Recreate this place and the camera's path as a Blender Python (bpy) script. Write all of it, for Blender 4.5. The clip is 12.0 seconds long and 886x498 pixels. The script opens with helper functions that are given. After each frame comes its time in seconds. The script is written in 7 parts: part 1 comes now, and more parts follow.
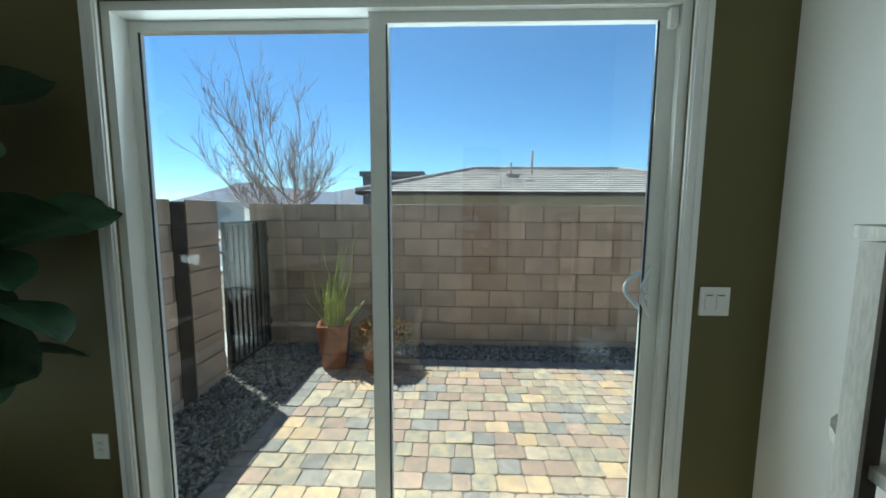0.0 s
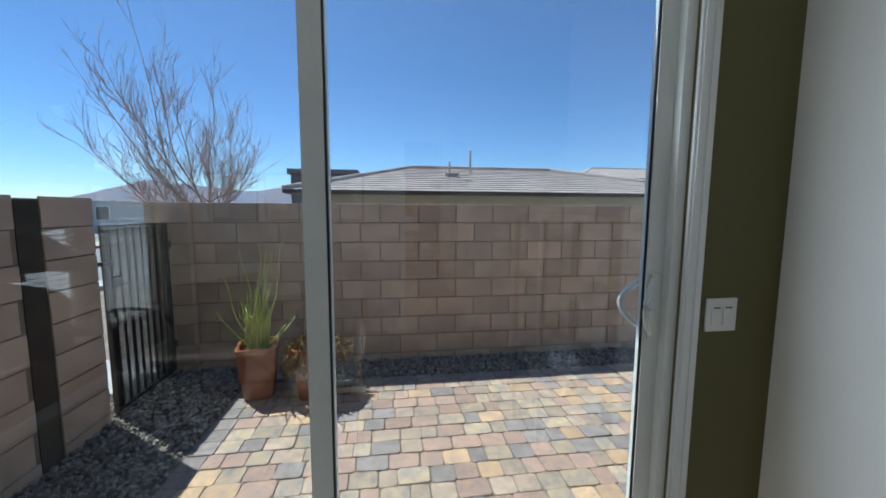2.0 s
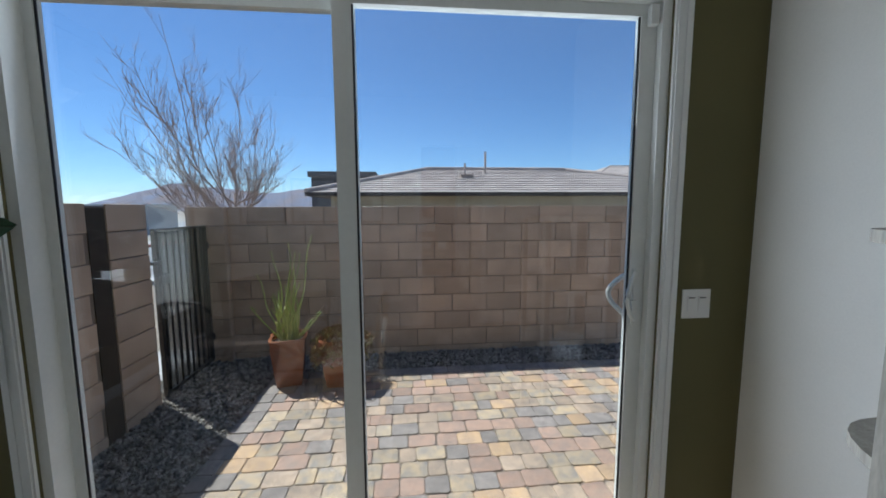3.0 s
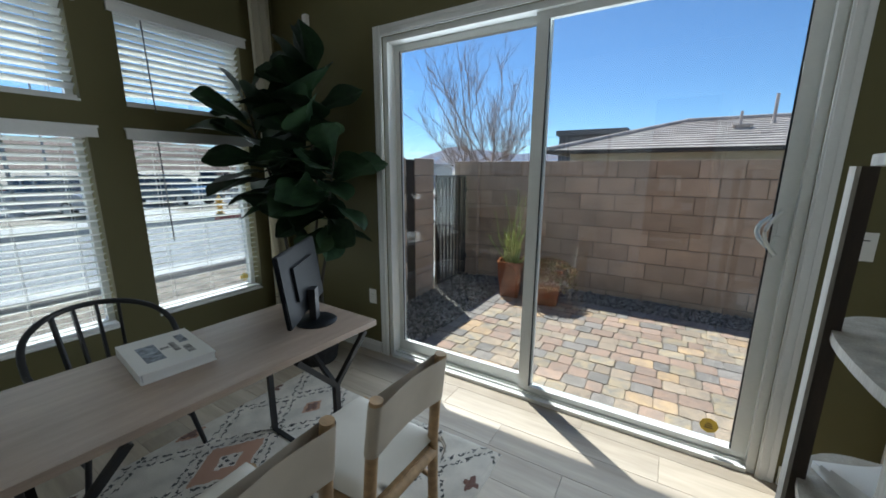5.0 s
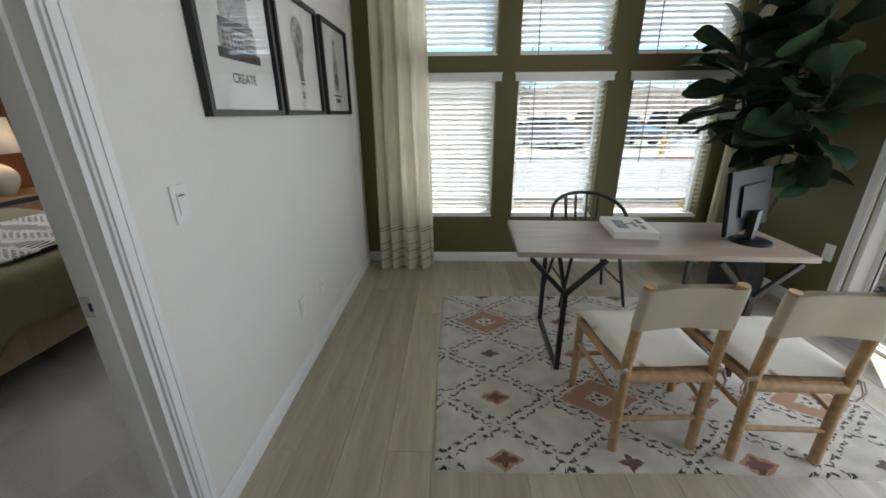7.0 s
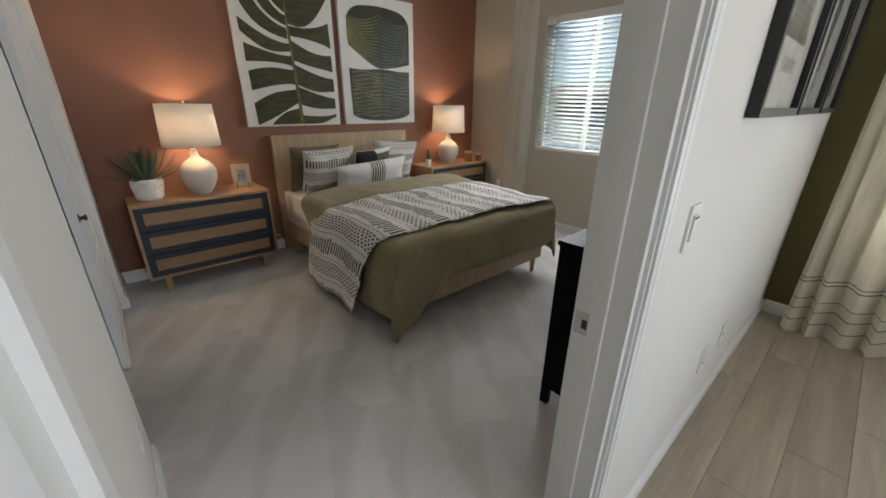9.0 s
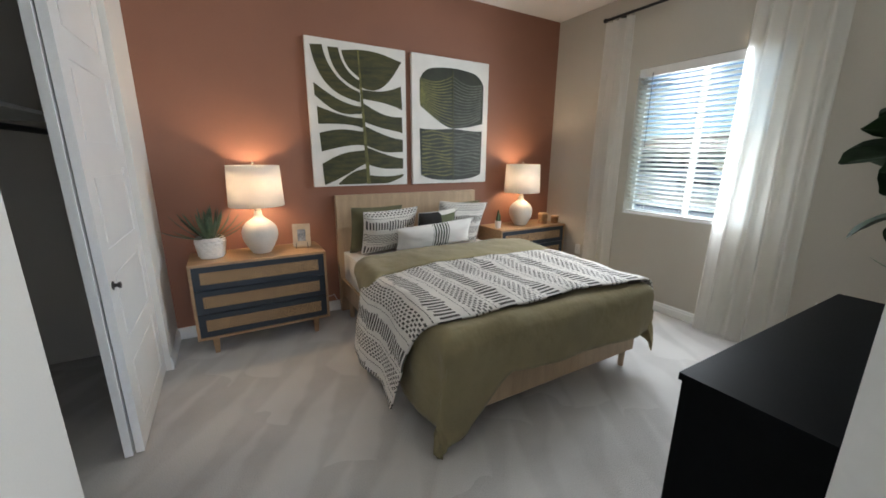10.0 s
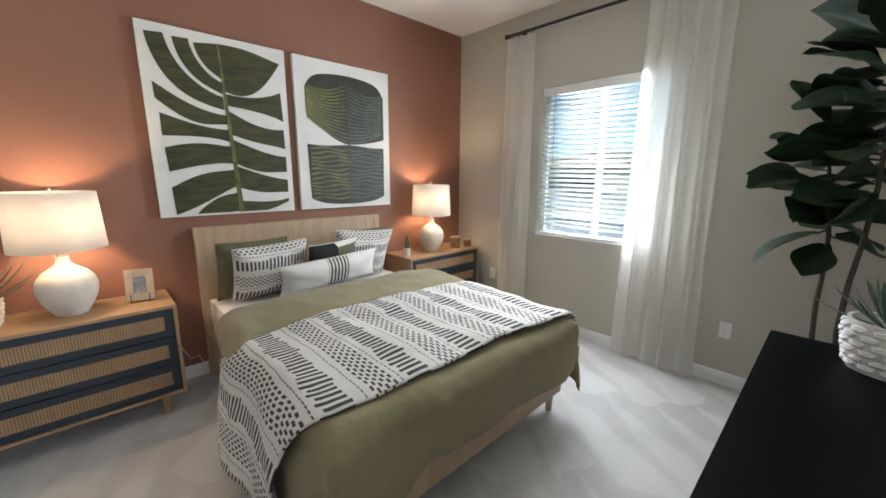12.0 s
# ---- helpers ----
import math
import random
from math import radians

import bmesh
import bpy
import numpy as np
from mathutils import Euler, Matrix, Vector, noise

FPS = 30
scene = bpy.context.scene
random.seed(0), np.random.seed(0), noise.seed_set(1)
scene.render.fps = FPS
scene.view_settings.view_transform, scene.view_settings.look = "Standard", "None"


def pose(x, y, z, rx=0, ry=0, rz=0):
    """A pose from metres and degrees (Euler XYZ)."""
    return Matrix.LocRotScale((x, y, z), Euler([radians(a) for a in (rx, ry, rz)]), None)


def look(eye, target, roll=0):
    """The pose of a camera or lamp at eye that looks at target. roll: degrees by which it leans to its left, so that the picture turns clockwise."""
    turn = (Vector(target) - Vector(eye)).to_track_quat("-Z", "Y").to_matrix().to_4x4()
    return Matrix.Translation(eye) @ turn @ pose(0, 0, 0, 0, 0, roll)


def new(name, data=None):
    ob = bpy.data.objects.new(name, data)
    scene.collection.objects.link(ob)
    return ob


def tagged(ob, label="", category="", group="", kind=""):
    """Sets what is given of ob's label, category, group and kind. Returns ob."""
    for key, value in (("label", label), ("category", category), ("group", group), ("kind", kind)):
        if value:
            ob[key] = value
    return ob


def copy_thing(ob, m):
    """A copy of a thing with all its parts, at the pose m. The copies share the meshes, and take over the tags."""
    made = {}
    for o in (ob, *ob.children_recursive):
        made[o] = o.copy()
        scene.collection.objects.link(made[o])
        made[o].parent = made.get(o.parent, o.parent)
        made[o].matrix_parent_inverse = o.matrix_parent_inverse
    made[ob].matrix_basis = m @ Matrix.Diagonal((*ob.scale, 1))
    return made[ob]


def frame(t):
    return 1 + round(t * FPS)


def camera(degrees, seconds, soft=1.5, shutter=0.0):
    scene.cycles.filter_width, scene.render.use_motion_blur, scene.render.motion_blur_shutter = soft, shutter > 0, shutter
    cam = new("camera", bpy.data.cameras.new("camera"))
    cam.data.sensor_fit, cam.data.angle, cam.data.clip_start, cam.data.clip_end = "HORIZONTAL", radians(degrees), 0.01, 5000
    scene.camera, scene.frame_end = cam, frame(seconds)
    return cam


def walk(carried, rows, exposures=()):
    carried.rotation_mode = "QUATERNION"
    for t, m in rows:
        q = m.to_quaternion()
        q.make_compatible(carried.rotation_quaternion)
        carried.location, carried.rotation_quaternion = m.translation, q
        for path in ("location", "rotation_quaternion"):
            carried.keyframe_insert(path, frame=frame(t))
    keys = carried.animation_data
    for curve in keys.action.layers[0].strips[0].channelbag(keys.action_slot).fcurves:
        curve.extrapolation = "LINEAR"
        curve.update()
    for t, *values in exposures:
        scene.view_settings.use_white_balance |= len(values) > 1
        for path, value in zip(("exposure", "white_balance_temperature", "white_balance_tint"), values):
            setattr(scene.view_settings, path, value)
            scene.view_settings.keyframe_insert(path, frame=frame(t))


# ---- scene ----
cam = camera(100.0, 12.0, soft=1.7)
PATH = [
    (0, (0.249, 0.261, 1.534), (0.179, 2.249, 1.322), 0.3),
    (0.5, (0.222, 0.399, 1.526), (0.262, 2.387, 1.312), 0.2),
    (1, (0.235, 0.555, 1.528), (0.287, 2.543, 1.315), 0.2),
    (1.5, (0.197, 0.643, 1.518), (0.356, 2.626, 1.306), 0.3),
    (2, (0.156, 0.646, 1.528), (0.431, 2.616, 1.32), 0.3),
    (2.5, (0.106, 0.556, 1.548), (0.392, 2.525, 1.338), 0.2),
    (2.7, (0.115, 0.505, 1.551), (0.394, 2.474, 1.342), 0.1),
    (4.3, (0.431, -0.065, 1.506), (-0.328, 1.764, 1.222), -0.1),
    (4.5, (0.481, -0.121, 1.492), (-0.357, 1.665, 1.167), 0.1),
    (5, (0.632, -0.369, 1.464), (-0.388, 1.301, 1.05), 0.3),
    (5.5, (0.785, -0.561, 1.482), (-0.514, 0.87, 0.968), 0.5),
    (6, (0.937, -0.648, 1.468), (-0.624, 0.477, 0.924), 0.5),
    (6.5, (1.105, -0.748, 1.44), (-0.715, -0.205, 0.813), 0.1),
    (7, (1.147, -0.821, 1.398), (-0.73, -0.879, 0.709), -0.4),
    (7.2, (1.176, -0.852, 1.398), (-0.68, -1.104, 0.696), 0.6),
    (7.5, (1.234, -0.947, 1.4), (-0.555, -1.477, 0.682), 0.1),
    (7.7, (1.265, -1.035, 1.395), (-0.461, -1.742, 0.673), 0.3),
    (9.3, (0.97, -1.499, 1.437), (-0.144, -3.003, 0.732), 0.4),
    (9.5, (0.889, -1.564, 1.452), (-0.147, -3.138, 0.783), 0.4),
    (10, (0.752, -1.736, 1.453), (-0.22, -3.418, 0.976), 0.4),
    (10.5, (0.613, -1.88, 1.45), (-0.365, -3.579, 1.05), 0.2),
    (11, (0.45, -1.996, 1.438), (-0.647, -3.621, 1.042), 0.3),
    (11.5, (0.37, -2.047, 1.47), (-0.817, -3.607, 1.073), 0.3),
    (12, (0.404, -2.093, 1.492), (-0.942, -3.518, 1.099), 0.4),
]
EXPOSURES = [(0.0, 1.2, 5750, -9), (1.2, 1.0, 5620, -6), (1.9, 0.9, 5680, 4), (2.7, 0.8, 5800, 8), (4.3, 1.02, 5800, 4), (6.0, 0.95, 5950, 5), (6.6, 1.28, 6200, 8), (7.0, 1.72, 6400, 9), (7.5, 1.95, 6550, 10), (9.3, 2.35, 6500, 11), (10.0, 2.75, 6200, 10), (12.0, 3.05, 6130, 10)]
walk(cam, [(t, look(eye, target, roll)) for t, eye, target, roll in PATH], EXPOSURES)

# ---- world and sun ----
world = bpy.data.worlds.new("desert_sky")
scene.world = world
world.use_nodes = True
wn = world.node_tree.nodes
wbg = wn["Background"]
sky = wn.new("ShaderNodeTexSky")
sky.sky_type, sky.sun_disc = "NISHITA", False
SUN_ELEV, SUN_TO = radians(56), Vector((-0.454, 0.327, 0.829))
sky.sun_elevation, sky.sun_rotation = SUN_ELEV, math.atan2(SUN_TO.x, SUN_TO.y)
sky.altitude, sky.air_density, sky.dust_density, sky.ozone_density = 1200, 1.0, 0.0, 7.0
world.node_tree.links.new(sky.outputs["Color"], wbg.inputs["Color"])
wbg.inputs["Strength"].default_value = 0.086
sun = new("sun", bpy.data.lights.new("sun", "SUN"))
sun.data.energy, sun.data.angle, sun.data.color = 4.0, radians(0.5), (1.0, 0.95, 0.88)
sun.matrix_world = look(SUN_TO * 30, (0, 0, 0))


LAMP_WATTS = 1.85


def window_light(x, y, z, w, h, aim, watts, color=(0.9, 0.95, 1.0)):
    """An area lamp added to stand in for the sky light of one opening."""
    ob = new("window_light", bpy.data.lights.new("window_light", "AREA"))
    ob.data.shape, ob.data.size, ob.data.size_y = "RECTANGLE", w, h
    ob.data.energy, ob.data.color = watts, color
    ob.matrix_world = look((x, y, z), (x + aim[0], y + aim[1], z + aim[2]))
    return ob


window_light(0, 1.75, 1.25, 2.1, 2.1, (0, -1, 0.1), 12.5)
window_light(-2.425, 0.12, 1.1, 2.8, 1.1, (1, 0, 0.0), 7)
window_light(-2.425, 0.12, 2.1, 2.8, 0.5, (1, 0, -0.1), 2)
window_light(-2.885, -3.59, 1.6, 1.0, 1.3, (1, 0.2, 0.0), 3.8)
# second bedroom lamp, added inside the room in front of the sheers
window_light(-2.64, -3.65, 1.6, 0.9, 1.3, (1, 0.30, -0.1), 6.5)

# ---- materials ----
def mat(name, color, rough=0.6, metal=0.0, vary=0.12, scale=8.0, fine=90.0, bump=0.15, dist=0.002, spec=0.5, stretch=(1, 1, 1), tone=None, sheen=0.0, coat=0.0, island=0.0, coords="Object"):
    """A surface with variation at two scales, and fine relief. stretch: makes grain; tone: a second colour for the large patches; island: shift from piece to piece."""
    m = bpy.data.materials.new(name)
    m.use_nodes = True
    n, l = m.node_tree.nodes, m.node_tree.links
    b = n["Principled BSDF"]
    b.inputs["Roughness"].default_value, b.inputs["Metallic"].default_value = rough, metal
    b.inputs["Specular IOR Level"].default_value = spec
    b.inputs["Sheen Weight"].default_value, b.inputs["Coat Weight"].default_value = sheen, coat
    tc = n.new("ShaderNodeTexCoord")
    mp = n.new("ShaderNodeMapping")
    mp.inputs["Scale"].default_value = stretch
    l.new(tc.outputs[coords], mp.inputs["Vector"])
    big, small = n.new("ShaderNodeTexNoise"), n.new("ShaderNodeTexNoise")
    for node, s, d in ((big, scale, 3), (small, fine, 4)):
        node.inputs["Scale"].default_value, node.inputs["Detail"].default_value = s, d
        l.new(mp.outputs["Vector"], node.inputs["Vector"])
    if island:
        oi = n.new("ShaderNodeObjectInfo")
        ad = n.new("ShaderNodeVectorMath")
        ad.operation = "MULTIPLY_ADD"
        cx = n.new("ShaderNodeCombineXYZ")
        for s in ("X", "Y", "Z"):
            l.new(oi.outputs["Random"], cx.inputs[s])
        ad.inputs[1].default_value = (37, 53, 71)
        l.new(cx.outputs[0], ad.inputs[0])
        l.new(tc.outputs[coords], ad.inputs[2])
        l.new(ad.outputs[0], mp.inputs["Vector"])
    c = Vector(color[:3])
    t2 = Vector(tone) if tone else c * (1 - 1.6 * vary)
    mix = n.new("ShaderNodeMix")
    mix.data_type = "RGBA"
    mix.inputs["A"].default_value, mix.inputs["B"].default_value = (*t2, 1), (*(c * (1 + 0.5 * vary)), 1)
    ramp = n.new("ShaderNodeMapRange")
    ramp.inputs["From Min"].default_value, ramp.inputs["From Max"].default_value = 0.3, 0.7
    l.new(big.outputs["Fac"], ramp.inputs["Value"])
    l.new(ramp.outputs["Result"], mix.inputs["Factor"])
    mul = n.new("ShaderNodeMix")
    mul.data_type, mul.blend_type = "RGBA", "MULTIPLY"
    mul.inputs["Factor"].default_value = 1.0
    g = n.new("ShaderNodeMapRange")
    g.inputs["From Min"].default_value, g.inputs["From Max"].default_value = 0.25, 0.75
    g.inputs["To Min"].default_value, g.inputs["To Max"].default_value = 1 - vary, 1 + vary * 0.6
    l.new(small.outputs["Fac"], g.inputs["Value"])
    l.new(mix.outputs["Result"], mul.inputs["A"])
    l.new(g.outputs["Result"], mul.inputs["B"])
    last = mul.outputs["Result"]
    if island:
        hs = n.new("ShaderNodeMapRange")
        hs.inputs["To Min"].default_value, hs.inputs["To Max"].default_value = 1 - island, 1 + island
        l.new(oi.outputs["Random"], hs.inputs["Value"])
        m3 = n.new("ShaderNodeMix")
        m3.data_type, m3.blend_type = "RGBA", "MULTIPLY"
        m3.inputs["Factor"].default_value = 1.0
        l.new(last, m3.inputs["A"])
        l.new(hs.outputs["Result"], m3.inputs["B"])
        last = m3.outputs["Result"]
    l.new(last, b.inputs["Base Color"])
    r = n.new("ShaderNodeMapRange")
    r.inputs["To Min"].default_value, r.inputs["To Max"].default_value = max(rough - 0.08, 0.02), min(rough + 0.08, 1)
    l.new(small.outputs["Fac"], r.inputs["Value"])
    l.new(r.outputs["Result"], b.inputs["Roughness"])
    if bump:
        bp = n.new("ShaderNodeBump")
        bp.inputs["Strength"].default_value, bp.inputs["Distance"].default_value = bump, dist
        l.new(small.outputs["Fac"], bp.inputs["Height"])
        l.new(bp.outputs["Normal"], b.inputs["Normal"])
    return m


def see_through(name, tint, base=0.045, grazing=0.75):
    """Clear pane: transparent, with a mirror gloss that grows towards grazing views."""
    m = bpy.data.materials.new(name)
    m.use_nodes = True
    n, l = m.node_tree.nodes, m.node_tree.links
    n.remove(n["Principled BSDF"])
    tr, gl, mx, lw = n.new("ShaderNodeBsdfTransparent"), n.new("ShaderNodeBsdfGlossy"), n.new("ShaderNodeMixShader"), n.new("ShaderNodeLayerWeight")
    tr.inputs["Color"].default_value = (*tint, 1)
    gl.inputs["Roughness"].default_value = 0.0
    lw.inputs["Blend"].default_value = 0.5
    pw, ad = n.new("ShaderNodeMath"), n.new("ShaderNodeMath")
    pw.operation, ad.operation = "POWER", "MULTIPLY_ADD"
    pw.inputs[1].default_value = 5.0
    ad.inputs[1].default_value, ad.inputs[2].default_value = grazing, base
    l.new(lw.outputs["Facing"], pw.inputs[0])
    l.new(pw.outputs[0], ad.inputs[0])
    l.new(ad.outputs[0], mx.inputs[0])
    l.new(tr.outputs[0], mx.inputs[1])
    l.new(gl.outputs[0], mx.inputs[2])
    l.new(mx.outputs[0], n["Material Output"].inputs["Surface"])
    return m


def glow(name, color, strength):
    m = bpy.data.materials.new(name)
    m.use_nodes = True
    b = m.node_tree.nodes["Principled BSDF"]
    b.inputs["Base Color"].default_value = (*color, 1)
    b.inputs["Emission Color"].default_value, b.inputs["Emission Strength"].default_value = (*color, 1), strength
    return m


def cloth(name, color, through_share=0.4, weave=500.0, tone=None):
    """Woven cloth that lets part of the light through."""
    m = mat(name, color, rough=0.9, vary=0.06, scale=5, fine=weave, bump=0.2, dist=0.001, tone=tone, spec=0.2)
    n, l = m.node_tree.nodes, m.node_tree.links
    b = n["Principled BSDF"]
    tl, mx = n.new("ShaderNodeBsdfTranslucent"), n.new("ShaderNodeMixShader")
    tl.inputs["Color"].default_value = (*color, 1)
    mx.inputs[0].default_value = through_share
    l.new(b.outputs[0], mx.inputs[1])
    l.new(tl.outputs[0], mx.inputs[2])
    l.new(mx.outputs[0], n["Material Output"].inputs["Surface"])
    return m


OLIVE = mat("olive_paint", (0.118, 0.102, 0.036), 0.7, vary=0.05, scale=1.5, fine=160, bump=0.25, dist=0.0015)
WHITE_WALL = mat("warm_white_paint", (0.74, 0.72, 0.67), 0.75, vary=0.03, scale=1.5, fine=160, bump=0.25, dist=0.0015)
GREIGE = mat("greige_paint", (0.49, 0.455, 0.385), 0.75, vary=0.03, scale=1.5, fine=160, bump=0.25, dist=0.0015)
TERRACOTTA = mat("terracotta_paint", (0.278, 0.125, 0.078), 0.7, vary=0.05, scale=1.5, fine=160, bump=0.25, dist=0.0015)
CEILING = mat("ceiling_paint", (0.80, 0.78, 0.74), 0.85, vary=0.03, scale=2, fine=60, bump=0.3, dist=0.002)
TRIM = mat("white_trim_paint", (0.78, 0.78, 0.76), 0.4, vary=0.03, scale=3, fine=80, bump=0.05)
VINYL = mat("white_vinyl", (0.74, 0.75, 0.72), 0.35, vary=0.03, scale=3, fine=60, bump=0.03)
CARPET = mat("grey_carpet", (0.60, 0.58, 0.555), 0.95, vary=0.11, scale=2.2, fine=150, bump=0.8, dist=0.006, spec=0.1, sheen=0.2)
TILE_WOOD = mat("pale_wood_plank_tile", (0.445, 0.386, 0.303), 0.42, vary=0.13, scale=3.0, fine=16, bump=0.05, stretch=(0.35, 3.5, 1), tone=(0.345, 0.288, 0.218), island=0.13)
GROUT = mat("grout", (0.31, 0.265, 0.21), 0.9)
GLASS = see_through("window_glass", (0.872, 0.905, 0.905), 0.05, 0.6)
# bedroom pane: tint added to hold down the outdoor brightness
DIMMING_GLASS = see_through("dimming_glass", (0.47, 0.51, 0.52), 0.06, 0.6)
DOOR_GLASS = see_through("patio_door_glass", (0.91, 0.938, 0.936), 0.075, 0.6)
CLEAR = see_through("picture_glass", (0.98, 0.98, 0.98), 0.03)
BLOCK = mat("tan_concrete_block", (0.62, 0.44, 0.31), 0.9, vary=0.16, scale=3, fine=120, bump=0.5, dist=0.004, island=0.13)
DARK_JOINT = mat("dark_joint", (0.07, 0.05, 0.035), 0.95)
MORTAR = mat("mortar", (0.25, 0.185, 0.135), 0.95, vary=0.1, fine=140, bump=0.4)
GRAVEL_BED = mat("gravel_soil", (0.17, 0.145, 0.12), 0.95, vary=0.3, fine=120, bump=0.8, dist=0.01)
SAND = mat("joint_sand", (0.21, 0.17, 0.135), 0.95, vary=0.2, fine=160)
STUCCO = mat("beige_stucco", (0.50, 0.43, 0.31), 0.9, vary=0.06, fine=90, bump=0.5, dist=0.004)
BLACK_METAL = mat("black_metal", (0.012, 0.012, 0.013), 0.42, vary=0.1, fine=200, bump=0.08, spec=0.5)
BLACK_WOOD = mat("black_painted_wood", (0.0038, 0.0044, 0.0048), 0.42, vary=0.12, scale=3, fine=60, bump=0.06, stretch=(1, 6, 6), spec=0.05)
OAK = mat("pale_oak", (0.52, 0.345, 0.18), 0.5, vary=0.16, scale=4, fine=40, bump=0.08, stretch=(1, 9, 9))
WARM_OAK = mat("warm_oak", (0.41, 0.255, 0.135), 0.5, vary=0.16, scale=4, fine=40, bump=0.08, stretch=(1, 9, 9))
DESK_TOP = mat("washed_oak_top", (0.36, 0.275, 0.215), 0.42, vary=0.12, scale=3, fine=30, bump=0.05, stretch=(9, 1, 9))
NAVY = mat("dark_navy_paint", (0.018, 0.026, 0.038), 0.5, vary=0.1, fine=150, bump=0.05)

# ---- building blocks ----
def box(bm, x0, x1, y0, y1, z0, z1, m=None):
    """A box between two corners; m turns or moves it."""
    vs = [bm.verts.new((x, y, z)) for x in (x0, x1) for y in (y0, y1) for z in (z0, z1)]
    for f in ((0, 1, 3, 2), (4, 6, 7, 5), (0, 4, 5, 1), (2, 3, 7, 6), (0, 2, 6, 4), (1, 5, 7, 3)):
        bm.faces.new([vs[i] for i in f])
    if m is not None:
        bmesh.ops.transform(bm, matrix=m, verts=vs)
    return vs


def rod(bm, a, b, r0, r1=None, seg=12):
    """A round bar from a to b, tapered where r1 is given."""
    a, b = Vector(a), Vector(b)
    d = b - a
    m = Matrix.Translation((a + b) / 2) @ d.to_track_quat("Z", "Y").to_matrix().to_4x4()
    return bmesh.ops.create_cone(bm, cap_ends=True, segments=seg, radius1=r0, radius2=r0 if r1 is None else r1, depth=d.length, matrix=m)["verts"]


def pipe(bm, pts, r, seg=8, r_end=None):
    """A bent round bar through the points."""
    pts = [Vector(p) for p in pts]
    rings = []
    up = Vector((0.13, 0.21, 0.97))
    for i, p in enumerate(pts):
        d = (pts[min(i + 1, len(pts) - 1)] - pts[max(i - 1, 0)]).normalized()
        s = d.cross(up)
        if s.length < 0.05:
            s = d.cross(Vector((1, 0.2, 0)))
        s.normalize()
        u = s.cross(d)
        rr = r if r_end is None else r + (r_end - r) * i / (len(pts) - 1)
        rings.append([bm.verts.new(p + (s * math.cos(2 * math.pi * k / seg) + u * math.sin(2 * math.pi * k / seg)) * rr) for k in range(seg)])
    for a, b in zip(rings, rings[1:]):
        for k in range(seg):
            bm.faces.new((a[k], a[(k + 1) % seg], b[(k + 1) % seg], b[k]))
    bm.faces.new(rings[0][::-1])
    bm.faces.new(rings[-1])


def lathe(bm, profile, cx=0.0, cy=0.0, seg=32):
    """A turned shape from (radius, height) pairs."""
    rings = [[bm.verts.new((cx + r * math.cos(2 * math.pi * k / seg), cy + r * math.sin(2 * math.pi * k / seg), z)) for k in range(seg)] for r, z in profile]
    for a, b in zip(rings, rings[1:]):
        for k in range(seg):
            bm.faces.new((a[k], a[(k + 1) % seg], b[(k + 1) % seg], b[k]))
    if profile[0][0] > 1e-4:
        bm.faces.new(rings[0][::-1])
    if profile[-1][0] > 1e-4:
        bm.faces.new(rings[-1])


def link(name, bm, material, smooth=False, bevel=0.0, seg=2):
    """Makes one mesh object of a bmesh."""
    if bevel:
        bmesh.ops.bevel(bm, geom=[e for e in bm.edges if len(e.link_faces) == 2 and e.calc_face_angle(0) > 0.6], offset=bevel, segments=seg, affect="EDGES", clamp_overlap=True)
    bmesh.ops.recalc_face_normals(bm, faces=bm.faces)
    me = bpy.data.meshes.new(name)
    bm.to_mesh(me)
    bm.free()
    for mt in (material if isinstance(material, (list, tuple)) else [material]):
        me.materials.append(mt)
    if smooth:
        me.shade_smooth()
        me.set_sharp_from_angle(angle=radians(40))
    return new(name, me)


def part(name, bm, material, parent, label="", smooth=False, bevel=0.0, seg=2):
    """One mesh part under a thing or a part; built in the parent's own space."""
    ob = link(name, bm, material, smooth, bevel, seg)
    ob.parent = parent
    if label:
        ob["label"] = label
    return ob


def thing(name, at=None, label="", category="", group="", kind=""):
    ob = new(name)
    ob.empty_display_size = 0.1
    if at is not None:
        ob.matrix_world = at
    return tagged(ob, label, category, group, kind)


def B(*a, **k):
    bm = bmesh.new()
    box(bm, *a, **k)
    return bm


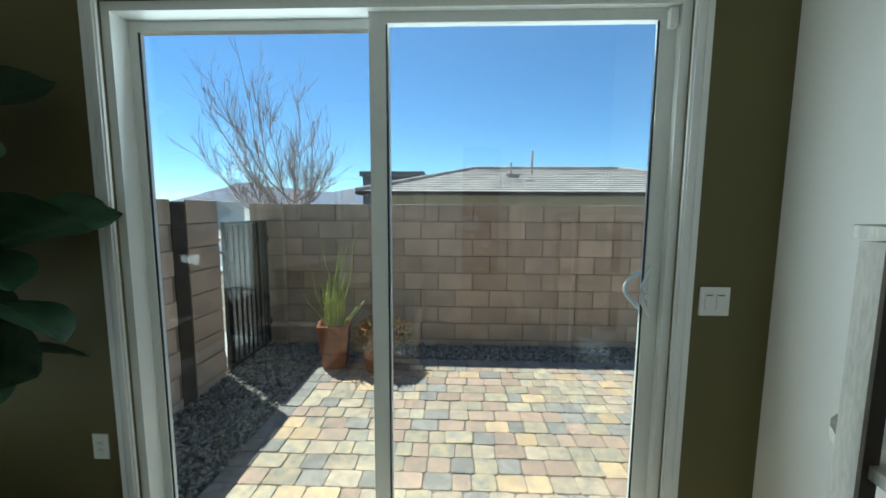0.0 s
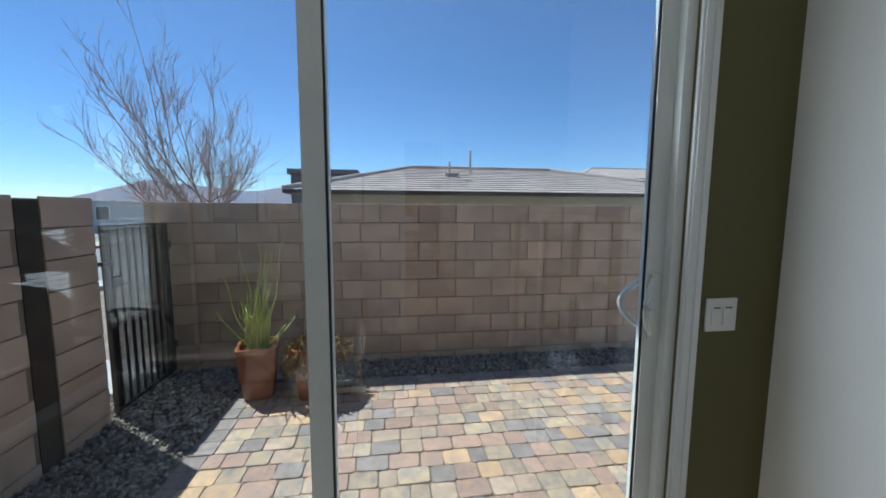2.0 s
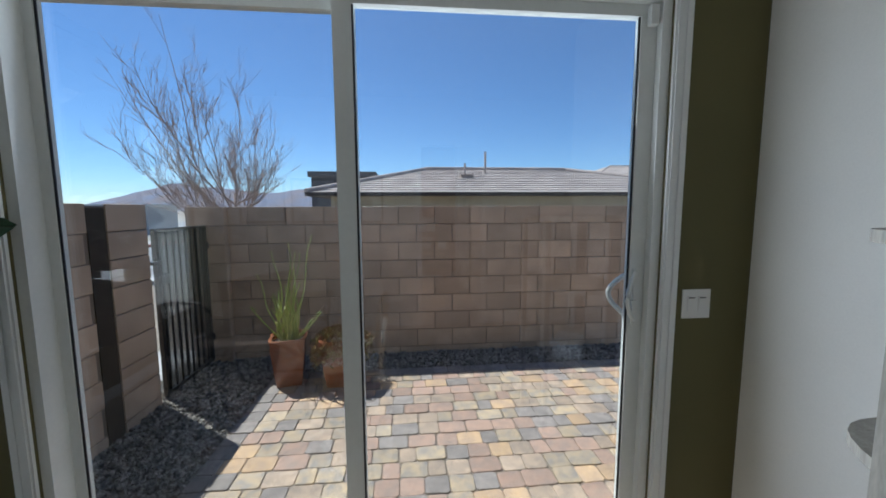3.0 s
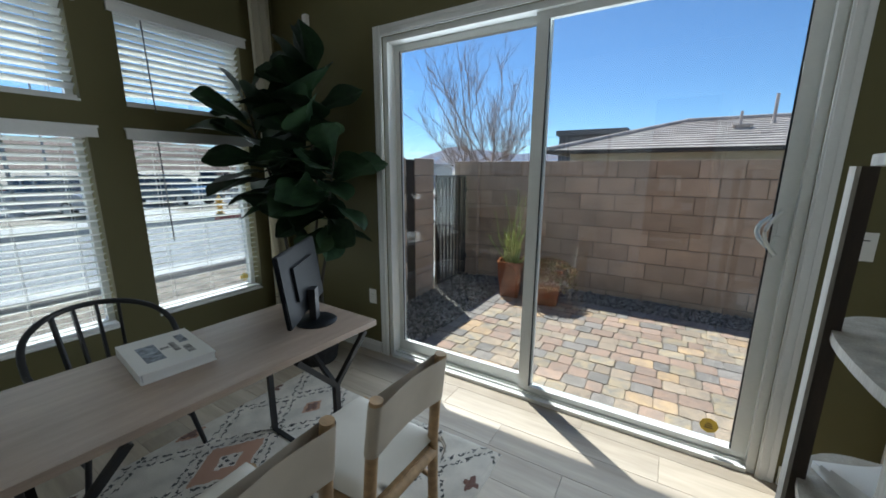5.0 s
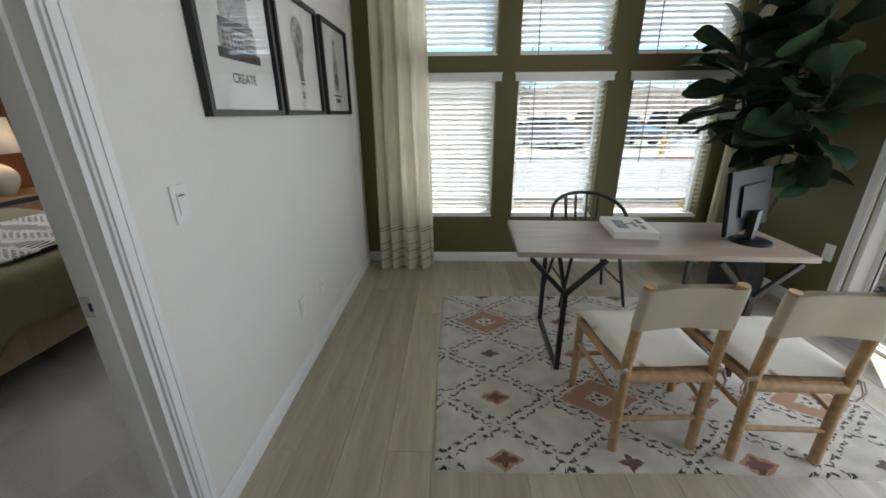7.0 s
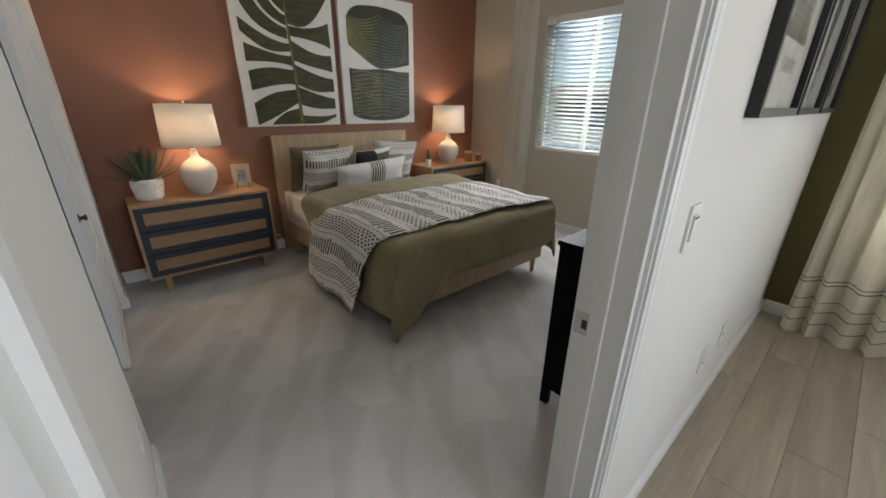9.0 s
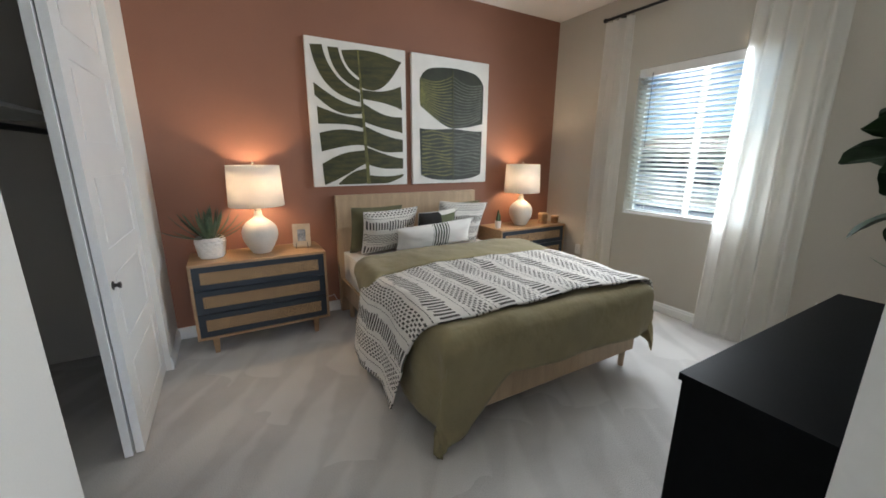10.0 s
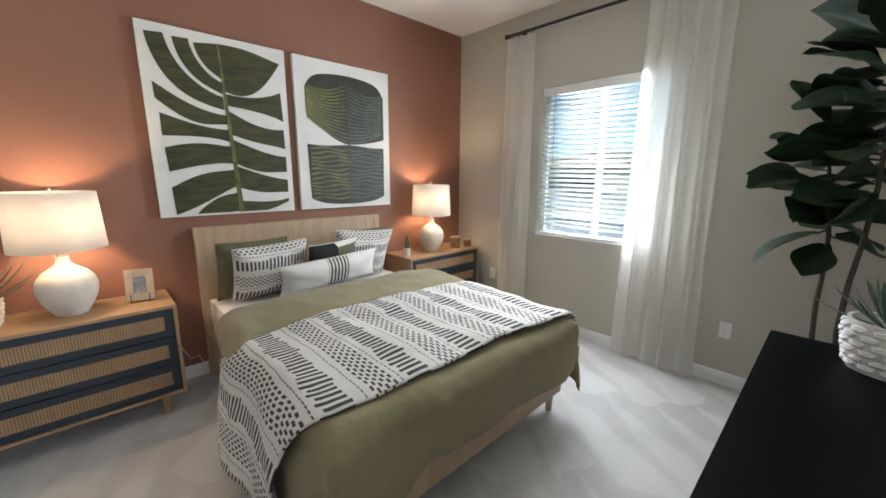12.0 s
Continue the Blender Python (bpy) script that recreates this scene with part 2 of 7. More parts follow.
def wall_mesh(axis, f0, f1, u0, u1, z0, z1, holes):
    """A wall between the faces f0 and f1 of one axis, with openings (u0, u1, z0, z1) right through it."""
    us = sorted({u0, u1, *(h[0] for h in holes), *(h[1] for h in holes)})
    zs = sorted({z0, z1, *(h[2] for h in holes), *(h[3] for h in holes)})
    us, zs = [u for u in us if u0 <= u <= u1], [z for z in zs if z0 <= z <= z1]
    bm = bmesh.new()

    def solid(i, j):
        if not (0 <= i < len(us) - 1 and 0 <= j < len(zs) - 1):
            return False
        u, z = (us[i] + us[i + 1]) / 2, (zs[j] + zs[j + 1]) / 2
        return not any(h[0] < u < h[1] and h[2] < z < h[3] for h in holes)

    def quad(pts):
        bm.faces.new([bm.verts.new((f, u, z) if axis == "x" else (u, f, z)) for f, u, z in pts])

    for i in range(len(us) - 1):
        for j in range(len(zs) - 1):
            if not solid(i, j):
                continue
            a, b, c, d = us[i], us[i + 1], zs[j], zs[j + 1]
            quad([(f0, a, c), (f0, b, c), (f0, b, d), (f0, a, d)])
            quad([(f1, a, c), (f1, b, c), (f1, b, d), (f1, a, d)])
            if not solid(i - 1, j):
                quad([(f0, a, c), (f1, a, c), (f1, a, d), (f0, a, d)])
            if not solid(i + 1, j):
                quad([(f0, b, c), (f1, b, c), (f1, b, d), (f0, b, d)])
            if not solid(i, j - 1):
                quad([(f0, a, c), (f1, a, c), (f1, b, c), (f0, b, c)])
            if not solid(i, j + 1):
                quad([(f0, a, d), (f1, a, d), (f1, b, d), (f0, b, d)])
    bmesh.ops.remove_doubles(bm, verts=bm.verts, dist=1e-5)
    return bm


def setting(name, bm, material, label="", category="", bevel=0.0):
    return tagged(link(name, bm, material, bevel=bevel), label, category, "", "structure")


# ---- plan ----
XW, XB = -2.323, -2.79         # window walls of the office and the bedroom
YD, YP, YQ = 1.765, -1.665, -1.785  # slider wall, partition (office face, bedroom face)
YA = -5.203                    # terracotta wall
XR, XC = 1.515, 1.225          # side wall by the slider; closet wall of the bedroom
CEIL = 2.97
GROUND = -0.09
DOOR = (-1.17, 1.13, -0.02, 2.345)
WIN_A, WIN_B, WIN_C = (-1.24, -0.465), (-0.275, 0.475), (0.69, 1.455)
LOW, HIGH = (0.46, 1.69), (1.845, 2.42)
BWIN = (-4.14, -3.04, 0.915, 2.28)
OPENING = (0.302, 1.165, 0, 2.40)   # bedroom doorway
CLOSET = (-4.69, -3.05, 0, 2.42)

setting("wall_west", wall_mesh("x", XW - 0.17, XW, YQ, YD + 0.17, -0.3, CEIL, [(a, b, *r) for a, b in (WIN_A, WIN_B, WIN_C) for r in (LOW, HIGH)]), OLIVE, "olive green painted wall with six window openings", "wall")
setting("wall_north", wall_mesh("y", YD, YD + 0.17, XW, 3.4, -0.3, CEIL, [DOOR]), OLIVE, "olive green painted wall round the sliding patio door", "wall")
setting("wall_east", wall_mesh("x", XR, XR + 0.12, 0.2, YD, 0, CEIL, []), WHITE_WALL, "warm white painted side wall", "wall")
setting("wall_partition", wall_mesh("y", YQ, YP, XW, 3.4, 0, CEIL, [OPENING]), WHITE_WALL, "warm white painted partition wall with a doorway", "wall")
setting("wall_hall_east", wall_mesh("x", 3.4, 3.5, YQ, YD + 0.17, 0, CEIL, []), WHITE_WALL, "plain white hall wall", "wall")
setting("wall_bedroom_west", wall_mesh("x", XB - 0.17, XB, YA - 0.15, YQ, -0.3, CEIL, [BWIN]), GREIGE, "greige painted wall with a window", "wall")
setting("wall_bedroom_jog", wall_mesh("y", YQ, YP, XB - 0.17, XW, -0.3, CEIL, []), GREIGE, "short end of the bedroom wall", "wall")
setting("wall_bedroom_south", wall_mesh("y", YA - 0.15, YA, XB, 2.3, 0, CEIL, []), TERRACOTTA, "terracotta painted accent wall", "wall")
setting("wall_closet", wall_mesh("x", XC, XC + 0.12, YA, YQ, 0, CEIL, [CLOSET]), WHITE_WALL, "white wall with a wide closet opening", "wall")
setting("wall_closet_end", wall_mesh("y", YA + 0.001, YA + 0.012, XC + 0.121, 1.999, 0, CEIL, []), GREIGE, "plain wall at the end of the closet", "wall")
setting("wall_closet_back", wall_mesh("x", 2.0, 2.1, YA, YQ, 0, CEIL, []), GREIGE, "plain wall at the back of the closet", "wall")
floor = setting("floor", B(XW - 0.17, 3.4, YP - 0.06, YD + 0.1, -0.3, -0.006), GROUT, "grouted bed of the pale wood-look tile floor", "floor")
setting("floor_bedroom", B(XB - 0.17, 2.1, YA - 0.15, YP - 0.06, -0.3, 0.0), CARPET, "soft grey carpet with vacuum marks", "carpet")
# out of view; added to keep direct sun off the side wall
setting("eave", B(XW - 0.6, 3.9, YD + 0.172, YD + 0.68, 2.63, 2.78), CEILING, "unseen overhanging eave, added above the patio door to block sun", "eave")
setting("ceiling", B(XW - 0.3, 3.5, YQ, YD + 0.3, CEIL, CEIL + 0.2), CEILING, "flat white office ceiling", "ceiling")
setting("ceiling_bedroom", B(XB - 0.3, 2.2, YA - 0.2, YQ, CEIL, CEIL + 0.2), CEILING, "flat white bedroom ceiling", "ceiling")


# ---- baseboards, casings, plates ----
def baseboard(axis, face, side, u0, u1):
    """A moulded white skirting along a wall face; side: the way it stands proud."""
    bm = bmesh.new()
    prof = [(0, 0), (0.014, 0), (0.014, 0.062), (0.009, 0.072), (0.011, 0.08), (0.004, 0.095), (0, 0.095)]
    ends = [[bm.verts.new((face + side * d, u, z) if axis == "x" else (u, face + side * d, z)) for d, z in prof] for u in (u0, u1)]
    for k in range(len(prof)):
        bm.faces.new((ends[0][k], ends[0][(k + 1) % len(prof)], ends[1][(k + 1) % len(prof)], ends[1][k]))
    bm.faces.new(ends[0])
    bm.faces.new(ends[1][::-1])
    return setting("baseboard", bm, TRIM, "white moulded baseboard along the wall", "baseboard")


baseboard("x", XW, 1, YP + 0.014, YD - 0.014)
baseboard("y", YD, -1, XW, -1.25)
baseboard("y", YD, -1, 1.21, XR)
baseboard("x", XR, -1, 0.2, YD - 0.014)
baseboard("y", YP, 1, XW, 0.234)
baseboard("x", XB, 1, YA + 0.014, YQ - 0.014)
baseboard("y", YA, 1, XB, XC)
baseboard("x", XC, -1, YA + 0.014, CLOSET[0])
baseboard("x", XC, -1, CLOSET[1], YQ - 0.014)
baseboard("y", YQ, -1, XB, 0.234)


def casing(axis, face, side, u0, u1, top, width=0.068, floor_z=0.0):
    """Moulded trim round an opening, as two legs and a head."""
    for bits in (((u0 - width, u0, floor_z, top + width),), ((u1, u1 + width, floor_z, top + width),), ((u0, u1, top, top + width),)):
        bm = bmesh.new()
        for a, b, c, d in bits:
            steps = ((0, 1, 0.011), (0.12, 0.42, 0.017), (0.62, 0.94, 0.014))
            for lo, hi, dep in steps:
                if b - a > width * 1.5:
                    q = (a, b, c + lo * (d - c), c + hi * (d - c))
                elif a < u0:
                    q = (b - hi * (b - a), b - lo * (b - a), c, d)
                else:
                    q = (a + lo * (b - a), a + hi * (b - a), c, d)
                f0, f1 = sorted((face, face + side * dep))
                if axis == "y":
                    box(bm, q[0], q[1], f0, f1, q[2], q[3])
                else:
                    box(bm, f0, f1, q[0], q[1], q[2], q[3])
        setting("trim", bm, TRIM, "white moulded door casing", "trim", bevel=0.003)


casing("y", YD, -1, DOOR[0], DOOR[1], DOOR[3])
casing("y", YP, 1, OPENING[0], OPENING[1], OPENING[3])
casing("y", YQ, -1, OPENING[0], OPENING[1], OPENING[3])
for nm, x0, x1, z0, z1 in (("door_jamb", OPENING[0], OPENING[0] + 0.018, 0, 2.40), ("door_jamb", OPENING[1] - 0.018, OPENING[1], 0, 2.40), ("door_jamb", OPENING[0] + 0.018, OPENING[1] - 0.018, 2.382, 2.40)):
    bm = B(x0, x1, YQ - 0.002, YP + 0.002, z0, z1)
    if z0 > 1:
        box(bm, x0, x1, YQ + 0.04, YQ + 0.075, z0 - 0.011, z0)
    elif x0 < 0.5:
        box(bm, x1, x1 + 0.011, YQ + 0.04, YQ + 0.075, 0, 2.37)
    else:
        box(bm, x0 - 0.011, x0, YQ + 0.04, YQ + 0.075, 0, 2.37)
    setting(nm, bm, TRIM, "white painted jamb of the bedroom doorway", "door frame", bevel=0.002)

PLATE = mat("white_plastic", (0.75, 0.74, 0.71), 0.35, vary=0.02, bump=0)
STEEL = mat("brushed_nickel", (0.55, 0.53, 0.50), 0.32, metal=1.0, vary=0.06, fine=200, bump=0.05)
DARK = mat("dark_slot", (0.02, 0.02, 0.02), 0.6)


def plate(at, kind, label, gang=1):
    """A wall plate whose face looks along its own -y."""
    w = 0.07 if gang == 1 else 0.117
    ob = thing({"outlet": "wall_outlet", "switch": "light_switch", "blank": "cable_plate"}[kind], at, label, {"outlet": "outlet", "switch": "switch", "blank": "wall plate"}[kind])
    part("cover_plate", B(-w / 2, w / 2, -0.006, 0, -0.058, 0.058), PLATE, ob, bevel=0.003)
    for g in range(gang):
        x = (g - (gang - 1) / 2) * 0.046
        if kind == "switch":
            bm = B(x - 0.0165, x + 0.0165, -0.010, -0.005, -0.033, 0.033)
            part("rocker", bm, PLATE, ob, bevel=0.002)
            part("slot", B(x - 0.013, x + 0.013, -0.0112, -0.009, 0.024, 0.028), DARK, ob)
        elif kind == "outlet":
            part("socket_face", B(x - 0.0165, x + 0.0165, -0.009, -0.005, -0.033, 0.033), PLATE, ob, bevel=0.002)
            for z in (-0.017, 0.015):
                part("slot", B(x - 0.007, x - 0.005, -0.0096, -0.008, z, z + 0.008), DARK, ob)
                part("slot", B(x + 0.005, x + 0.007, -0.0096, -0.008, z, z + 0.008), DARK, ob)
        else:
            part("jack", B(x - 0.006, x + 0.006, -0.009, -0.005, -0.006, 0.006), STEEL, ob, bevel=0.001)
    return ob


plate(pose(1.287, YD, 1.172), "switch", "white double rocker switch beside the patio door", 2)
plate(pose(-1.325, YD, 0.475), "outlet", "white wall outlet on the olive wall by the patio door")
plate(pose(0.047, YP, 1.14, 0, 0, 180), "switch", "white single rocker switch beside the bedroom door")
plate(pose(-0.667, YP, 0.383, 0, 0, 180), "outlet", "white wall outlet low on the white partition")
plate(pose(-0.98, YP, 0.38, 0, 0, 180), "blank", "white cable plate low on the white partition")
plate(pose(XB, -2.52, 0.41, 0, 0, 90), "outlet", "white wall outlet on the greige bedroom wall")
plate(pose(XB, -4.66, 0.41, 0, 0, 90), "outlet", "white wall outlet beside the nightstand")
plate(pose(XC, -2.80, 0.36, 0, 0, -90), "outlet", "white wall outlet low beside the closet opening")
st = thing("strike_plate", pose(OPENING[0] + 0.018, YQ + 0.03, 0.93), "brushed nickel strike plate let into the door jamb", "strike plate")
part("cover_plate", B(0, 0.002, -0.028, 0.012, -0.03, 0.03), STEEL, st, bevel=0.0008)
part("slot", B(0.0012, 0.0028, -0.010, 0.004, -0.012, 0.012), DARK, st)
sn = thing("wall_sensor", pose(-1.90, YD, 2.56), "small white alarm sensor high on the olive wall", "sensor")
part("body", B(-0.022, 0.022, -0.03, 0, -0.055, 0.055), PLATE, sn, bevel=0.006)
part("lens", B(-0.014, 0.014, -0.034, -0.028, -0.03, 0.005), PLATE, sn, bevel=0.004)


# ---- sliding patio door ----
def sliding_door():
    ob = thing("door_1", None, "white vinyl sliding glass patio door, closed", "patio door", "", "structure")
    x0, x1, top = DOOR[0], DOOR[1], DOOR[3]
    y0, y1 = YD + 0.012, YD + 0.15
    for nm, a in (("jamb", (x0, x0 + 0.036, y0, y1, -0.01, top)), ("jamb", (x1 - 0.036, x1, y0, y1, -0.01, top)), ("head", (x0 + 0.036, x1 - 0.036, y0, y1, top - 0.036, top)), ("sill", (x0 + 0.036, x1 - 0.036, y0 - 0.02, y1 + 0.03, -0.09, 0.028))):
        bm = B(*a)
        if nm == "sill":
            for k in range(3):
                box(bm, a[0], a[1], y0 + 0.02 + 0.04 * k, y0 + 0.028 + 0.04 * k, 0.027, 0.04)
        part(nm, bm, VINYL, ob, bevel=0.003)
    for nm, a, b, yy, bot in (("fixed_panel", x0 + 0.036, -0.035, YD + 0.095, 0.115), ("sliding_panel", -0.106, x1 - 0.036, YD + 0.045, 0.075)):
        lo, hi = 0.03, top - 0.036
        lw, rw = (0.036, 0.064) if nm == "fixed_panel" else (0.067, 0.062)
        bm = bmesh.new()
        box(bm, a, a + lw, yy, yy + 0.036, lo, hi)
        box(bm, b - rw, b, yy, yy + 0.036, lo, hi)
        box(bm, a + lw, b - rw, yy, yy + 0.036, lo, bot)
        box(bm, a + lw, b - rw, yy, yy + 0.036, hi - 0.042, hi)
        p = part(nm, bm, VINYL, ob, bevel=0.004)
        g = part("pane", B(a + lw - 0.004, b - rw + 0.004, yy + 0.012, yy + 0.020, bot - 0.004, hi - 0.038), DOOR_GLASS, p, "clear door glass")
        g.visible_shadow = False
        bm = bmesh.new()
        for q in ((a + lw, a + lw + 0.007, bot, hi - 0.042), (b - rw - 0.007, b - rw, bot, hi - 0.042)):
            box(bm, q[0], q[1], yy + 0.006, yy + 0.011, q[2], q[3])
        part("gasket", bm, DARK, p, "thin black rubber seal")
        if nm == "sliding_panel":
            hx = b - 0.03
            hb = bmesh.new()
            box(hb, hx - 0.018, hx + 0.018, yy - 0.008, yy, 1.08, 1.31)
            h = part("lock_plate", hb, VINYL, p, bevel=0.004)
            pb = bmesh.new()
            pipe(pb, [(hx - 0.010 - 0.055 * math.sin(math.pi * k / 12), yy - 0.006 - 0.042 * math.sin(math.pi * k / 12), 1.295 - 0.195 * k / 12) for k in range(13)], 0.0085, 10)
            part("handle", pb, VINYL, p, "white curved pull handle", smooth=True)
            ob2 = bmesh.new()
            pipe(ob2, [(hx - 0.012 - 0.06 * math.sin(math.pi * k / 12), yy + 0.042 + 0.04 * math.sin(math.pi * k / 12), 1.285 - 0.18 * k / 12) for k in range(13)], 0.010, 10)
            part("handle", ob2, VINYL, p, "white outside pull handle", smooth=True)
            part("latch", B(hx - 0.03, hx - 0.004, yy - 0.02, yy - 0.006, 1.165, 1.185), VINYL, p, bevel=0.003)
            st2 = bmesh.new()
            bmesh.ops.create_circle(st2, cap_ends=True, segments=8, radius=0.042, matrix=pose(0.93, yy + 0.011, 0.165, 90, 0, 0))
            part("warning_sticker", st2, STICKER, p, "yellow octagonal warning sticker")
            for k in range(3):
                part("print_bar", B(0.93 - 0.02 + 0.004 * k, 0.93 + 0.02 - 0.004 * k, yy + 0.0096, yy + 0.0104, 0.150 + 0.012 * k, 0.154 + 0.012 * k), DARK, p)
    tb = bmesh.new()
    box(tb, 1.055, 1.085, YD + 0.02, YD + 0.045, 2.23, 2.30)
    part("top_lock", tb, VINYL, ob, bevel=0.006)


STICKER = mat("yellow_sticker", (0.62, 0.42, 0.03), 0.5, vary=0.05, bump=0)
sliding_door()

# ---- windows and blinds ----
SLAT = cloth("white_blind_slat", (0.82, 0.82, 0.78), 0.48, 60)
SLAT_SOLID = mat("white_faux_wood", (0.76, 0.75, 0.72), 0.45, vary=0.03, fine=60, bump=0.03)
CORD = mat("blind_cord", (0.7, 0.7, 0.67), 0.8, vary=0.05)
WAND = mat("grey_wand", (0.12, 0.12, 0.12), 0.4)


def window(name, face, y0, y1, z0, z1, tilt, label, wand=True, valance=True, mullion=False, glass=None, pitch=0.0425):
    """A white vinyl window set in the wall x = face, with a slatted blind in its reveal. tilt: of the slats, degrees."""
    ob = thing(name, None, label, "window", "", "structure")
    xo = face - 0.15
    fw = 0.035
    for nm, a in (("window_frame", (xo, xo + 0.05, y0, y0 + fw, z0, z1)), ("window_frame", (xo, xo + 0.05, y1 - fw, y1, z0, z1)), ("window_frame", (xo, xo + 0.05, y0 + fw, y1 - fw, z0, z0 + fw)), ("window_frame", (xo, xo + 0.05, y0 + fw, y1 - fw, z1 - fw, z1))):
        part(nm, B(*a), VINYL, ob, bevel=0.003)
    if mullion:
        ym = (y0 + y1) / 2
        part("window_mullion", B(xo + 0.004, xo + 0.046, ym - 0.025, ym + 0.025, z0 + fw, z1 - fw), VINYL, ob, bevel=0.003)
    p = part("pane", B(xo + 0.02, xo + 0.026, y0 + fw - 0.003, y1 - fw + 0.003, z0 + fw - 0.003, z1 - fw + 0.003), glass or GLASS, ob)
    p.visible_shadow = glass is not None
    part("window_sill", B(xo + 0.05, face + 0.004, y0, y1, z0 - 0.002, z0 + 0.012), TRIM, ob, bevel=0.003)
    bl = thing("window_blind", None, "white slatted blind " + ("half open" if abs(tilt) < 45 else "nearly closed") + " in the window", "blind", "window blinds")
    xc = face - 0.045
    w = y1 - y0 - 0.016
    if valance:
        bm = B(face - 0.01, face + 0.018, y0 - 0.03, y1 + 0.045, z1 - 0.045, z1 + 0.022)
        box(bm, face - 0.01, face + 0.024, y0 - 0.036, y1 + 0.051, z1 + 0.010, z1 + 0.022)
        part("valance", bm, SLAT_SOLID, bl, bevel=0.004)
    else:
        part("valance", B(face - 0.03, face - 0.008, y0 + 0.005, y1 - 0.005, z1 - 0.075, z1 - 0.002), SLAT_SOLID, bl, bevel=0.004)
    part("head_rail", B(xc - 0.03, xc + 0.028, y0 + 0.006, y1 - 0.006, z1 - 0.05, z1 - 0.002), SLAT_SOLID, bl)
    slat = bpy.data.meshes.new("slat")
    bm = bmesh.new()
    n = 4
    rows = []
    for k in range(n + 1):
        u = -0.025 + 0.05 * k / n
        rows.append([bm.verts.new((u, s * w / 2, 0.0028 * (1 - (u / 0.025) ** 2) + d)) for s in (-1, 1) for d in (0.0013, -0.0013)])
    for a, b in zip(rows, rows[1:]):
        bm.faces.new((a[0], b[0], b[2], a[2]))
        bm.faces.new((a[1], a[3], b[3], b[1]))
        bm.faces.new((a[0], a[1], b[1], b[0]))
        bm.faces.new((a[2], b[2], b[3], a[3]))
    bm.faces.new((rows[0][0], rows[0][2], rows[0][3], rows[0][1]))
    bm.faces.new((rows[-1][0], rows[-1][1], rows[-1][3], rows[-1][2]))
    bmesh.ops.recalc_face_normals(bm, faces=bm.faces)
    bm.to_mesh(slat)
    bm.free()
    slat.materials.append(SLAT)
    bottom = z0 + 0.035
    count = int((z1 - 0.06 - bottom) / pitch)
    rnd = random.Random(int(1000 * (y0 + z0)) + 7)
    for k in range(count):
        s = new("slat", slat)
        s.parent = bl
        s.matrix_world = pose(xc + rnd.uniform(-0.001, 0.001), (y0 + y1) / 2, z1 - 0.07 - pitch * k, rnd.uniform(-0.15, 0.15), tilt + rnd.uniform(-2.5, 2.5), 0)
    part("bottom_rail", B(xc - 0.026, xc + 0.026, y0 + 0.008, y1 - 0.008, z0 + 0.013, z0 + 0.030), SLAT_SOLID, bl, bevel=0.004)
    for f in (0.16, 0.5, 0.84):
        bm = bmesh.new()
        y = y0 + f * (y1 - y0)
        for dx in (-0.027, 0.027):
            box(bm, xc + dx - 0.0008, xc + dx + 0.0008, y - 0.0012, y + 0.0012, z0 + 0.03, z1 - 0.05)
        part("ladder_cord", bm, CORD, bl)
    if wand:
        bm = bmesh.new()
        rod(bm, (face - 0.004, y0 + 0.14, z1 - 0.05), (face + 0.002, y0 + 0.15, max(z1 - 0.72, z0 - 0.02)), 0.0042, seg=8)
        part("tilt_wand", bm, WAND, bl, smooth=True)
    return ob


window("window_1", XW, *WIN_A, *LOW, -44, "white vinyl window behind a closed blind", wand=False)
window("window_2", XW, *WIN_B, *LOW, -20, "white vinyl window looking to the street")
window("window_3", XW, *WIN_C, *LOW, -15, "white vinyl window with an open view of the street")
bm = bmesh.new()
bmesh.ops.create_circle(bm, cap_ends=True, segments=8, radius=0.036, matrix=pose(XW - 0.122, 1.375, 0.555, 90, 0, 90))
part("warning_sticker", bm, STICKER, bpy.data.objects["window_3"], "yellow octagonal warning sticker")
window("window_4", XW, *WIN_A, *HIGH, -30, "small upper window behind a slatted blind", wand=False)
window("window_5", XW, *WIN_B, *HIGH, -30, "small upper window behind a slatted blind")
window("window_6", XW, *WIN_C, *HIGH, -30, "small upper window behind a slatted blind")
window("window_7", XB, *BWIN, -24, "white bedroom window in bright daylight", valance=False, mullion=True, glass=DIMMING_GLASS)

